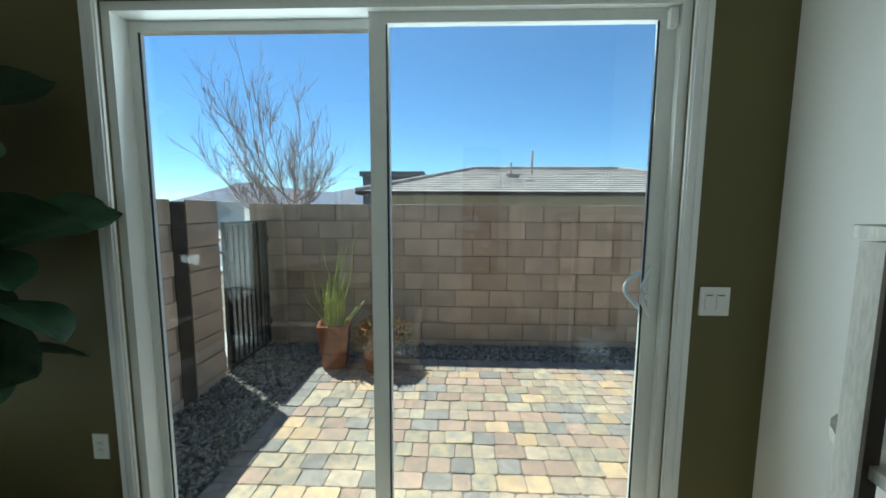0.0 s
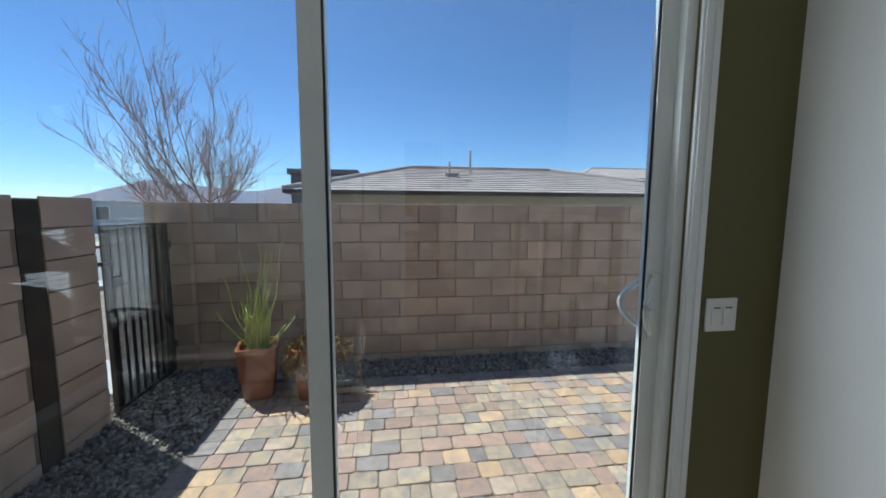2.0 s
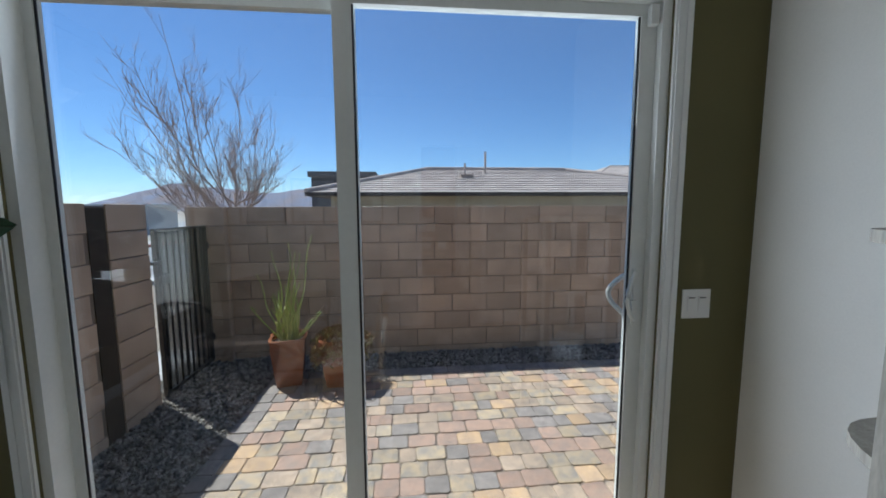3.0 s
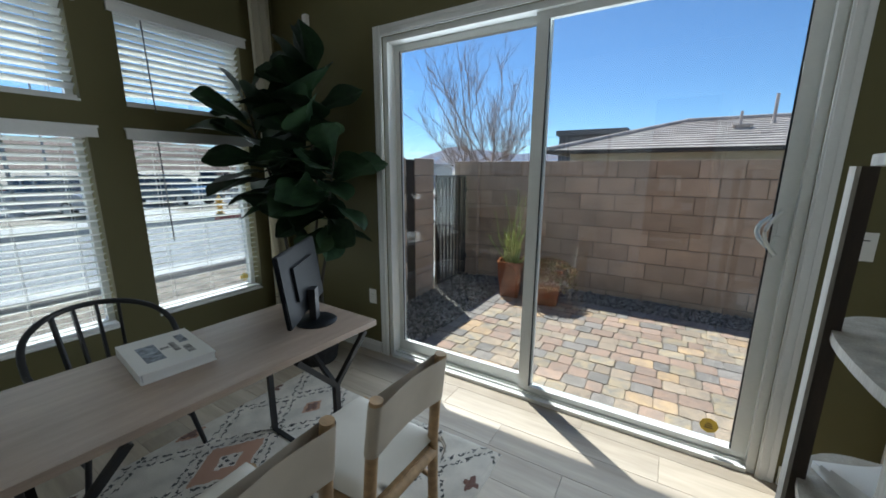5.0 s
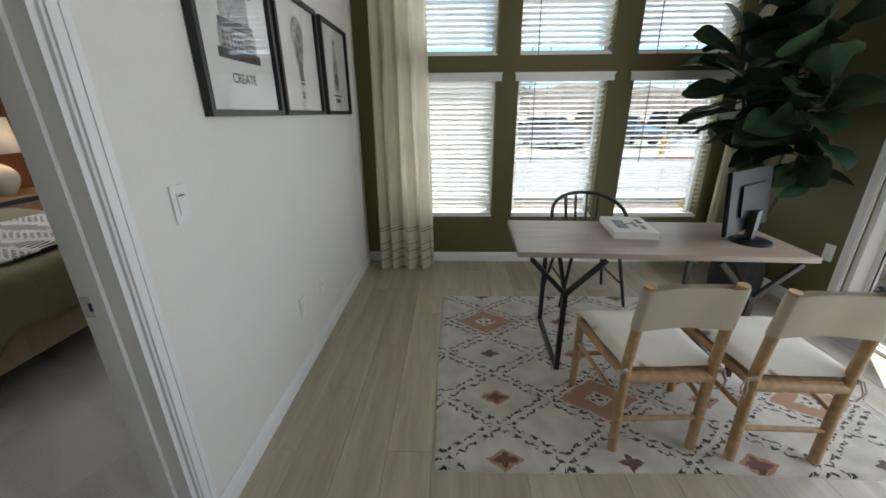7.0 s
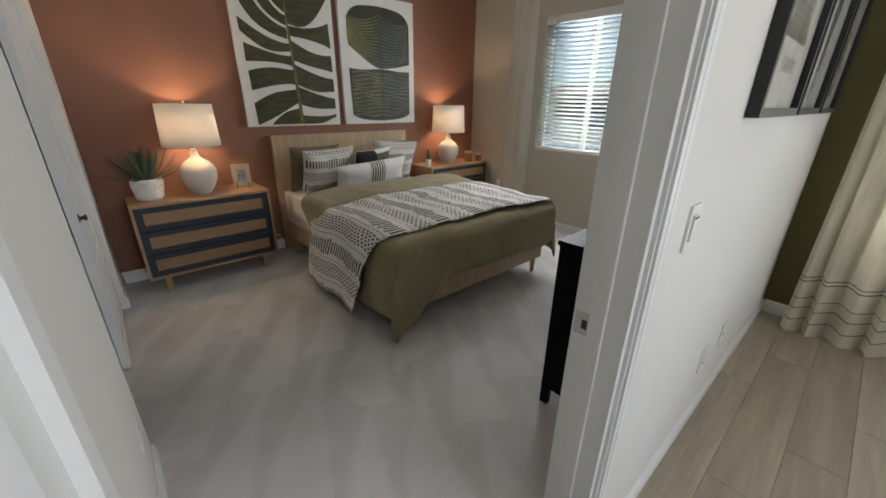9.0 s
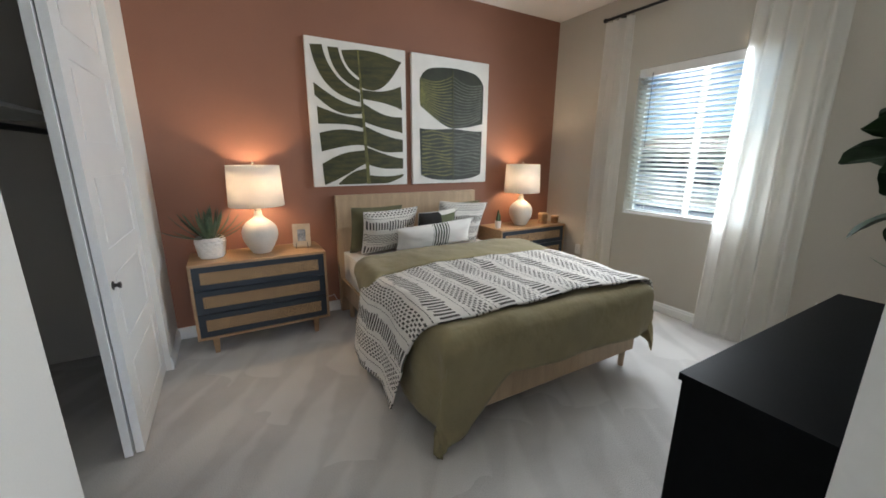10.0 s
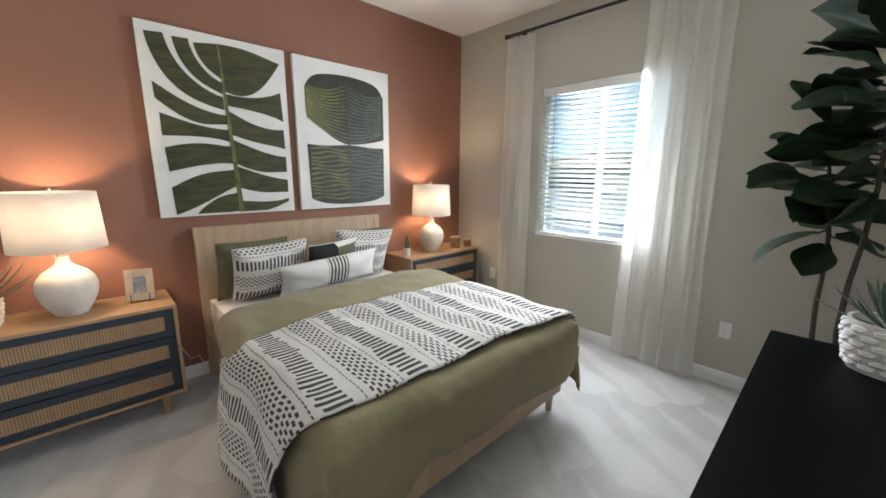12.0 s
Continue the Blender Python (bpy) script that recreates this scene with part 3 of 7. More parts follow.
# ---- printed and woven patterns ----
class Weave:
    """Short hand for building a pattern out of math nodes over the object's own metres or its UV."""

    def __init__(self, m, source="Object"):
        self.n, self.l = m.node_tree.nodes, m.node_tree.links
        tc = self.n.new("ShaderNodeTexCoord")
        sp = self.n.new("ShaderNodeSeparateXYZ")
        self.l.new(tc.outputs[source], sp.inputs[0])
        self.x, self.y, self.z = sp.outputs
        self.vec = tc.outputs[source]

    def op(self, kind, a, b=0.0, c=0.0):
        nd = self.n.new("ShaderNodeMath")
        nd.operation = kind
        for i, v in enumerate((a, b, c)):
            if isinstance(v, (int, float)):
                nd.inputs[i].default_value = v
            else:
                self.l.new(v, nd.inputs[i])
        return nd.outputs[0]

    def frac(self, a, period, shift=0.0):
        return self.op("FRACT", self.op("ADD", self.op("DIVIDE", a, period), shift))

    def band(self, a, lo, hi):
        return self.op("MULTIPLY", self.op("GREATER_THAN", a, lo), self.op("LESS_THAN", a, hi))

    def both(self, *a):
        r = a[0]
        for b in a[1:]:
            r = self.op("MULTIPLY", r, b)
        return r

    def any(self, *a):
        r = a[0]
        for b in a[1:]:
            r = self.op("MAXIMUM", r, b)
        return r

    def wobble(self, scale, amount):
        t = self.n.new("ShaderNodeTexNoise")
        t.inputs["Scale"].default_value = scale
        self.l.new(self.vec, t.inputs["Vector"])
        return self.op("MULTIPLY", self.op("SUBTRACT", t.outputs["Fac"], 0.5), amount)

    def paint(self, mask, color, bump_down=0.0):
        """Lays a colour over the base colour where the mask is 1."""
        b = self.n["Principled BSDF"]
        old = b.inputs["Base Color"].links[0].from_socket
        mx = self.n.new("ShaderNodeMix")
        mx.data_type = "RGBA"
        self.l.new(mask, mx.inputs["Factor"])
        self.l.new(old, mx.inputs["A"])
        mx.inputs["B"].default_value = (*color, 1)
        self.l.new(mx.outputs["Result"], b.inputs["Base Color"])


# brushed pile of the carpet: wedge-shaped vacuum strokes that lean one way or the other
pw_ = Weave(CARPET)
pu = pw_.op("ADD", pw_.op("SUBTRACT", pw_.op("MULTIPLY", pw_.x, 0.85), pw_.op("MULTIPLY", pw_.y, 0.52)), pw_.wobble(2.2, 0.12))
pv = pw_.op("ADD", pw_.op("ADD", pw_.op("MULTIPLY", pw_.y, 0.85), pw_.op("MULTIPLY", pw_.x, 0.52)), pw_.wobble(1.9, 0.7))
lane = pw_.op("FLOOR", pw_.op("DIVIDE", pu, 0.27))
along = pw_.op("FRACT", pw_.op("ADD", pw_.op("DIVIDE", pv, 0.95), pw_.op("MULTIPLY", pw_.op("SINE", pw_.op("MULTIPLY", lane, 7.3)), 3.7)))
aside = pw_.op("ABSOLUTE", pw_.op("SUBTRACT", pw_.frac(pu, 0.27), 0.5))
edge = pw_.op("ADD", pw_.op("SUBTRACT", pw_.op("MULTIPLY", along, 0.5), aside), pw_.wobble(14, 0.10))
step = pw_.n.new("ShaderNodeMapRange")
step.interpolation_type = "SMOOTHSTEP"
step.inputs["From Min"].default_value, step.inputs["From Max"].default_value = -0.10, 0.10
step.inputs["To Min"].default_value, step.inputs["To Max"].default_value = 0.0, 0.7
pw_.l.new(edge, step.inputs["Value"])
fade = pw_.op("MULTIPLY", step.outputs["Result"], pw_.op("ADD", pw_.wobble(1.1, 1.6), 0.55))
fade.node.use_clamp = True
pw_.paint(fade, (0.74, 0.72, 0.69))


def boho(name, period=0.27, k=1.0, source="UV", ground=(0.74, 0.71, 0.66)):
    """White cotton printed with rows of charcoal bars, dashes and stitched lines."""
    m = mat(name, ground, 0.9, vary=0.05, scale=6, fine=700, bump=0.3, dist=0.001, spec=0.15)
    w = Weave(m, source)
    sx, sy = w.op("DIVIDE", w.x, k), w.op("DIVIDE", w.y, k)
    t = w.op("MULTIPLY", w.frac(sx, period), period)
    idx = w.op("FLOOR", w.op("DIVIDE", sy, 0.026))
    any_a = w.op("FRACT", w.op("MULTIPLY", w.op("SINE", w.op("MULTIPLY", idx, 12.9898)), 437.58))
    any_b = w.op("FRACT", w.op("MULTIPLY", any_a, 7.31))
    bars = w.both(w.band(t, w.op("MULTIPLY_ADD", any_a, 0.022, 0.008), w.op("MULTIPLY_ADD", any_b, 0.024, 0.092)), w.op("LESS_THAN", w.frac(sy, 0.026), 0.54))
    row = w.op("FLOOR", w.op("DIVIDE", t, 0.0145))
    sh = w.op("MULTIPLY", w.op("MODULO", row, 2.0), 0.5)
    dots = w.both(w.band(t, 0.145, 0.232), w.op("LESS_THAN", w.frac(t, 0.0145), 0.62), w.op("LESS_THAN", w.op("FRACT", w.op("ADD", w.op("DIVIDE", sy, 0.034), sh)), 0.58))
    lines = w.both(w.any(w.band(t, 0.124, 0.128), w.band(t, 0.249, 0.253)), w.op("LESS_THAN", w.frac(sy, 0.022), 0.7))
    w.paint(w.any(bars, dots, lines), (0.085, 0.078, 0.07))
    return m


def uv_grid(bm, nu, nv, place, uv):
    """A sheet of nu x nv cells; place(u, v) gives the point, uv(u, v) its print coordinates, u and v from 0 to 1."""
    lay = bm.loops.layers.uv.verify()
    vs = [[bm.verts.new(place(i / nu, j / nv)) for j in range(nv + 1)] for i in range(nu + 1)]
    for i in range(nu):
        for j in range(nv):
            f = bm.faces.new((vs[i][j], vs[i + 1][j], vs[i + 1][j + 1], vs[i][j + 1]))
            for lp, (a, b) in zip(f.loops, ((i, j), (i + 1, j), (i + 1, j + 1), (i, j + 1))):
                lp[lay].uv = uv(a / nu, b / nv)
    return vs


def thicken(ob, amount):
    md = ob.modifiers.new("thickness", "SOLIDIFY")
    md.thickness, md.offset = amount, 0
    return ob


# ---- plants ----
LEAF = mat("glossy_fig_leaf", (0.018, 0.037, 0.015), 0.5, spec=0.16, vary=0.3, scale=6, fine=40, bump=0.2, dist=0.003, island=0.25, tone=(0.011, 0.023, 0.010))
LEAF_PALE = mat("pale_fig_leaf", (0.035, 0.060, 0.025), 0.5, spec=0.25, vary=0.2, scale=6, fine=40, bump=0.2, dist=0.003, island=0.2)
BARK = mat("fig_bark", (0.055, 0.045, 0.032), 0.85, vary=0.3, fine=80, bump=0.5)


def fig_leaf(name, seed, material):
    """A large fiddle-shaped leaf with a sunk midrib, veins and a wavy rim; it grows along +x from the origin."""
    rnd = random.Random(seed)
    bm = bmesh.new()
    nu, nv = 10, 8
    ph, curl, droop = rnd.uniform(0, 6), rnd.uniform(0.10, 0.22), rnd.uniform(0.1, 0.35)
    vs = []
    for i in range(nu + 1):
        t = i / nu
        wdt = 0.36 * (math.sin(math.pi * min(t * 0.93 + 0.04, 1)) ** 0.55) * (0.60 + 0.42 * t - 0.16 * math.sin(2 * math.pi * t))
        if i == nu:
            wdt = 0.06
        row = []
        for j in range(nv + 1):
            s = j / nv * 2 - 1
            y = s * wdt
            z = -droop * t * t + curl * abs(s) ** 1.3 * wdt * 1.6 + 0.022 * math.sin(9 * t + ph + 2 * s) * abs(s) - (0.012 if j == nv // 2 else 0) + 0.008 * math.sin(26 * t - 3 * abs(s)) * (1 - abs(s))
            row.append(bm.verts.new((t + 0.03 * (1 - s * s), y, z)))
        vs.append(row)
    for i in range(nu):
        for j in range(nv):
            bm.faces.new((vs[i][j], vs[i + 1][j], vs[i + 1][j + 1], vs[i][j + 1]))
    pipe(bm, [(-0.14, 0, 0.02), (-0.05, 0, 0.0), (0.05, 0, -0.014)], 0.016, 6)
    ob = link(name, bm, material, smooth=True)
    me = ob.data
    bpy.data.objects.remove(ob)
    return me


FIG = [fig_leaf("leaf", s, LEAF) for s in (3, 8, 15, 21)] + [fig_leaf("leaf", 30, LEAF_PALE)]
BASKET = mat("dark_woven_basket", (0.02, 0.018, 0.016), 0.8, vary=0.4, scale=30, fine=120, bump=1.0, dist=0.006)
MOSS = mat("grey_moss", (0.12, 0.11, 0.10), 0.95, vary=0.4, scale=20, fine=90, bump=1.0, dist=0.02)


def fig_tree(at, label, stems, pot=(0.17, 0.36), seed=1, size=0.34, room=(-9, 9, -9, 9)):
    """A potted fiddle-leaf fig. stems: (lean x, lean y, height, first leaf height, leaves); room: bounds in x and y that no leaf passes."""
    ob = thing("fiddle_leaf_fig", at, label, "potted plant")
    rnd = random.Random(seed)
    bm = bmesh.new()
    r, h = pot
    prof = [(r * 0.8, 0)]
    for k in range(19):
        f = k / 18
        prof.append((r * (0.82 + 0.2 * math.sin(math.pi * (0.15 + 0.7 * f))) + (0.004 if k % 2 else -0.002), 0.004 + h * f))
    prof += [(r * 0.86, h), (r * 0.84, h - 0.04), (0.0001, h - 0.035)]
    lathe(bm, prof, seg=36)
    part("basket", bm, BASKET, ob, "dark woven basket", smooth=True)
    bm = bmesh.new()
    bmesh.ops.create_uvsphere(bm, u_segments=20, v_segments=10, radius=1, matrix=Matrix.Translation((0, 0, h - 0.04)) @ Matrix.Diagonal((r * 0.84, r * 0.84, 0.05, 1)))
    for v in bm.verts:
        v.co += Vector((0, 0, 0.012 * noise.noise(v.co * 40)))
    part("moss", bm, MOSS, ob, smooth=True)
    for sx, sy, top, first, count in stems:
        pts = [Vector((sx * (k / 8) ** 1.2 + 0.012 * math.sin(k * 1.7 + sx * 9) + 0.05 * math.copysign(1, sx), sy * (k / 8) ** 1.2 + 0.012 * math.cos(k * 1.3) + 0.03 * math.copysign(1, sy), h - 0.05 + (top - h + 0.05) * k / 8)) for k in range(9)]
        bm = bmesh.new()
        pipe(bm, pts, 0.014, 8, 0.007)
        part("stem", bm, BARK, ob, smooth=True)
        for k in range(count):
            f = (first + (top - first) * (k + 0.5) / count - h + 0.05) / (top - h + 0.05)
            i = min(int(f * 8), 7)
            p = pts[i].lerp(pts[i + 1], f * 8 - i)
            lf = new("leaf", FIG[rnd.choice((0, 1, 2, 3, 0, 1, 2, 3, 4))])
            lf.parent = ob
            turn = k * 137.5 + rnd.uniform(-25, 25)
            g = (k + 0.5) / count
            s = size * rnd.uniform(0.78, 1.18) * (0.75 + 0.5 * math.sin(math.pi * (0.1 + 0.8 * g)))
            lift = -12 + 66 * g ** 1.4 + rnd.uniform(-22, 22)
            reach = 1.25 * s
            tip = Vector(at.translation) + p + reach * Vector((math.cos(radians(turn)), math.sin(radians(turn)), 0))
            if not room[0] < tip.x < room[1]:
                turn = 180 - turn
            if not room[2] < tip.y < room[3]:
                turn = -turn
            a = Matrix.Rotation(radians(turn), 4, "Z") @ Matrix.Rotation(radians(-lift), 4, "Y") @ Matrix.Rotation(radians(rnd.uniform(-55, 55)), 4, "X")
            lf.matrix_local = Matrix.Translation(p) @ a @ Matrix.Translation((0.12 * s, 0, 0)) @ Matrix.Diagonal((s, s, s, 1))
    return ob

# ---- office ----
CREAM = mat("cream_canvas", (0.60, 0.53, 0.43), 0.9, vary=0.06, scale=5, fine=500, bump=0.3, dist=0.001, spec=0.15)
CREAM_PALE = mat("pale_cushion_linen", (0.68, 0.64, 0.56), 0.92, vary=0.05, scale=5, fine=500, bump=0.3, dist=0.001, spec=0.15)
ROPE = mat("cotton_ties", (0.6, 0.55, 0.47), 0.9)
PAPER = mat("white_paper", (0.74, 0.73, 0.70), 0.7, vary=0.02, bump=0)
INK = mat("grey_ink", (0.10, 0.10, 0.10), 0.8, vary=0.4, scale=30, fine=120, bump=0)
INK_PALE = mat("pale_ink", (0.42, 0.41, 0.40), 0.8, vary=0.4, scale=30, fine=120, bump=0)
BLACK_FRAME = mat("black_frame", (0.012, 0.012, 0.012), 0.4, vary=0.1, bump=0.03)


def desk():
    ob = thing("desk", pose(-0.893, 0.24, 0, 0, 0, -2.6), "washed oak desk with black metal trestle legs, standing on the rug", "desk")
    part("desktop", B(-0.30, 0.30, -0.722, 0.722, 0.704, 0.732), DESK_TOP, ob, bevel=0.004)
    for y in (-0.46, 0.47):
        for sx in (-1, 1):
            bm = bmesh.new()
            x = sx * 0.278
            box(bm, x - 0.013, x + 0.013, y - 0.013, y + 0.013, 0, 0.50)
            part("leg", bm, BLACK_METAL, ob, bevel=0.002)
            for sy in (-1, 1):
                bm = bmesh.new()
                d = Vector((0, sy * 0.19, 0.20))
                ln = d.length
                m = Matrix.Translation((x, y, 0.49)) @ d.to_track_quat("Z", "X").to_matrix().to_4x4()
                box(bm, -0.012, 0.012, -0.012, 0.012, 0, ln, m)
                part("brace", bm, BLACK_METAL, ob, bevel=0.002)
        part("floor_bar", B(-0.278, 0.278, y - 0.013, y + 0.013, 0, 0.024), BLACK_METAL, ob, bevel=0.002)
        bm = bmesh.new()
        for sx in (-1, 1):
            d = Vector((-sx * 0.278, 0, 0.2))
            m = Matrix.Translation((sx * 0.278, y, 0.49)) @ d.to_track_quat("Z", "Y").to_matrix().to_4x4()
            box(bm, -0.010, 0.010, -0.010, 0.010, 0, d.length, m)
        part("cross_brace", bm, BLACK_METAL, ob)
        part("top_bar", B(-0.26, 0.26, y - 0.2, y - 0.18, 0.688, 0.704), BLACK_METAL, ob)
        part("top_bar", B(-0.26, 0.26, y + 0.18, y + 0.2, 0.688, 0.704), BLACK_METAL, ob)


desk()


def side_chair():
    ob = thing("side_chair", pose(-0.31, 0.034, 0.016, 0, 0, 2.5), "light oak chair with canvas back and cream cushion, on the rug", "chair", "chairs at the desk")
    for sy in (-1, 1):
        bm = bmesh.new()
        pipe(bm, [(0.205, sy * 0.170, 0), (0.200, sy * 0.173, 0.25), (0.200, sy * 0.174, 0.44), (0.215, sy * 0.171, 0.62), (0.238, sy * 0.168, 0.80)], 0.0205, 14)
        part("back_post", bm, OAK, ob, smooth=True)
        bm = bmesh.new()
        rod(bm, (-0.205, sy * 0.205, 0), (-0.20, sy * 0.205, 0.43), 0.017, 0.0205, 14)
        part("front_leg", bm, OAK, ob, smooth=True)
        bm = bmesh.new()
        rod(bm, (-0.20, sy * 0.205, 0.385), (0.20, sy * 0.174, 0.385), 0.019, seg=12)
        part("seat_rail", bm, OAK, ob, smooth=True)
        bm = bmesh.new()
        rod(bm, (-0.20, sy * 0.205, 0.27), (0.20, sy * 0.173, 0.25), 0.011, seg=10)
        part("stretcher", bm, OAK, ob, smooth=True)
        bm = bmesh.new()
        for k in range(3):
            bmesh.ops.create_uvsphere(bm, u_segments=8, v_segments=6, radius=0.009, matrix=Matrix.Translation((0.222 - 0.008 * k, sy * (0.186 + 0.006 * k), 0.425 - 0.01 * k)))
        pipe(bm, [(0.215, sy * 0.21, 0.42), (0.235, sy * 0.215, 0.38), (0.222, sy * 0.205, 0.33)], 0.0035, 6)
        pipe(bm, [(0.205, sy * 0.205, 0.42), (0.215, sy * 0.225, 0.37), (0.232, sy * 0.22, 0.345)], 0.0035, 6)
        part("tie", bm, ROPE, ob, "knotted cotton tie", smooth=True)
    for x, y, z, r in ((-0.20, 0.205, 0.385, 0.019), (0.200, 0.173, 0.375, 0.024), (0.202, 0.171, 0.165, 0.012), (-0.203, 0.205, 0.20, 0.012)):
        bm = bmesh.new()
        rod(bm, (x, -y, z), (x, y, z), r, seg=12)
        part("rail", bm, OAK, ob, smooth=True)
    # canvas back sleeve, wrapped round both posts
    bm = bmesh.new()
    ring = [(math.sin(a) * 0.0245, -0.170 - math.cos(a) * 0.0245) for a in [math.pi / 2 - math.pi * k / 10 for k in range(11)]]
    right = [(-x, -y) for x, y in ring]
    outline = ring + [(-0.022, -0.085), (-0.018, 0.0), (-0.022, 0.085)] + right + [(0.015, 0.085), (0.010, 0.0), (0.015, -0.085)]
    zs = [0.615, 0.66, 0.71, 0.76, 0.792]
    rows = [[bm.verts.new((0.215 + (z - 0.62) * 0.128 + x, y * (1.006 - (z - 0.6) * 0.10), z + 0.004 * math.cos(y * 14))) for x, y in outline] for z in zs]
    n = len(outline)
    for a, b in zip(rows, rows[1:]):
        for k in range(n):
            bm.faces.new((a[k], a[(k + 1) % n], b[(k + 1) % n], b[k]))
    part("backrest", bm, CREAM, ob, "natural canvas sling", smooth=True)
    bm = bmesh.new()

    def top(u, v, s):
        x, y = -0.235 + 0.44 * u, (v - 0.5) * (0.43 - 0.05 * u)
        e = (1 - (2 * u - 1) ** 6) * (1 - (2 * v - 1) ** 6)
        return (x, y, 0.43 + s * 0.028 * max(e, 0) ** 0.5 + (0.004 * math.sin(9 * u) * math.cos(7 * v) if s > 0 else 0))

    for s in (1, -1):
        uv_grid(bm, 14, 14, lambda u, v: top(u, v, s), lambda u, v: (u, v))
    bmesh.ops.remove_doubles(bm, verts=bm.verts, dist=0.0005)
    part("cushion", bm, CREAM_PALE, ob, "flat cream linen seat cushion", smooth=True)
    part("seat", B(-0.21, 0.205, -0.185, 0.185, 0.392, 0.404), OAK, ob)
    return ob


first_chair = side_chair()
copy_thing(first_chair, pose(-0.262, 0.523, 0.016, 0, 0, -1.5))


def bow_chair():
    ob = thing("desk_chair", pose(-1.575, 0.21, 0, 0, 0, 2), "black metal bow-back armchair tucked behind the desk", "chair")
    bm = bmesh.new()
    pts = []
    for k in range(25):
        a = math.pi * (k / 24) - math.pi / 2
        x = -0.02 - 0.25 * math.cos(a)
        y = 0.285 * math.sin(a)
        z = 0.60 + 0.19 * max(0, math.cos(a)) ** 0.6
        pts.append((x, y, z))
    pts = [(0.12, -0.285, 0.585)] + pts + [(0.12, 0.285, 0.585)]
    pipe(bm, pts, 0.014, 10)
    part("bow", bm, BLACK_METAL, ob, smooth=True)
    for y in (-0.13, -0.045, 0.045, 0.13):
        bm = bmesh.new()
        c = math.sqrt(max(0, 1 - (y / 0.285) ** 2))
        a, b = Vector((-0.19, y * 0.85, 0.44)), Vector((-0.02 - 0.25 * c, y, 0.60 + 0.19 * c ** 0.6))
        box(bm, -0.007, 0.007, -0.014, 0.014, 0, (b - a).length, Matrix.Translation(a) @ (b - a).to_track_quat("Z", "Y").to_matrix().to_4x4())
        part("spindle", bm, BLACK_METAL, ob, bevel=0.003)
    for sy in (-1, 1):
        bm = bmesh.new()
        rod(bm, (0.06, sy * 0.21, 0.44), (0.09, sy * 0.285, 0.59), 0.011)
        part("arm_post", bm, BLACK_METAL, ob, smooth=True)
        for x0, x1 in ((0.16, 0.21), (-0.16, -0.21)):
            bm = bmesh.new()
            rod(bm, (x1, sy * 0.245, 0), (x0, sy * 0.17, 0.43), 0.011, 0.014)
            part("leg", bm, BLACK_METAL, ob, smooth=True)
        bm = bmesh.new()
        rod(bm, (0.185, sy * 0.21, 0.19), (-0.185, sy * 0.21, 0.19), 0.008)
        part("stretcher", bm, BLACK_METAL, ob, smooth=True)
    bm = bmesh.new()
    lathe(bm, [(0.0001, 0.425), (0.20, 0.425), (0.225, 0.435), (0.228, 0.447), (0.215, 0.455), (0.0001, 0.448)], seg=28)
    part("seat", bm, BLACK_METAL, ob, smooth=True)


bow_chair()

# rug with a lattice of broken black lines and rust medallions
RUG = mat("cream_wool_pile", (0.70, 0.65, 0.56), 0.97, vary=0.14, scale=9, fine=260, bump=1.0, dist=0.008, spec=0.05, sheen=0.3)
rw = Weave(RUG)
wx, wy = rw.op("ADD", rw.x, rw.wobble(34, 0.035)), rw.op("ADD", rw.y, rw.wobble(29, 0.035))
gx = rw.op("DIVIDE", rw.op("ADD", wx, 1.14), 0.37)
gy = rw.op("DIVIDE", rw.op("ADD", wy, 0.60), 0.525)
ix, iy = rw.op("FLOOR", rw.op("ADD", gx, 0.5)), rw.op("FLOOR", rw.op("ADD", gy, 0.5))
fx, fy = rw.op("ABSOLUTE", rw.op("SUBTRACT", gx, ix)), rw.op("ABSOLUTE", rw.op("SUBTRACT", gy, iy))
dd = rw.op("ADD", fx, fy)
stitch = rw.any(rw.both(rw.op("LESS_THAN", rw.frac(wx, 0.038), 0.34), rw.op("LESS_THAN", rw.frac(wy, 0.038), 0.72)), rw.both(rw.op("LESS_THAN", rw.frac(wx, 0.038, 0.45), 0.72), rw.op("LESS_THAN", rw.frac(wy, 0.038, 0.2), 0.34)))
dots = rw.both(rw.op("LESS_THAN", rw.frac(wx, 0.036), 0.5), rw.op("LESS_THAN", rw.frac(wy, 0.04), 0.5))
lines = rw.both(rw.any(rw.band(dd, 0.425, 0.49), rw.band(dd, 0.56, 0.62)), stitch)
kind = rw.op("ABSOLUTE", rw.op("MODULO", rw.op("ADD", ix, rw.op("MULTIPLY", iy, 2.0)), 4.0))
big = rw.op("LESS_THAN", kind, 0.5)
small = rw.op("SUBTRACT", 1.0, big)
cross = rw.both(small, rw.op("LESS_THAN", dd, 0.11), rw.any(rw.op("LESS_THAN", fx, 0.042), rw.op("LESS_THAN", fy, 0.03)))
pale = rw.both(small, rw.op("GREATER_THAN", kind, 1.5), rw.op("LESS_THAN", dd, 0.155))
rw.paint(rw.any(rw.both(big, rw.band(dd, 0.15, 0.385)), pale), (0.43, 0.235, 0.145))
rw.paint(cross, (0.14, 0.065, 0.045))
rw.paint(rw.both(big, rw.op("LESS_THAN", dd, 0.12), dots), (0.03, 0.026, 0.024))
rw.paint(lines, (0.035, 0.034, 0.03))
bm = bmesh.new()


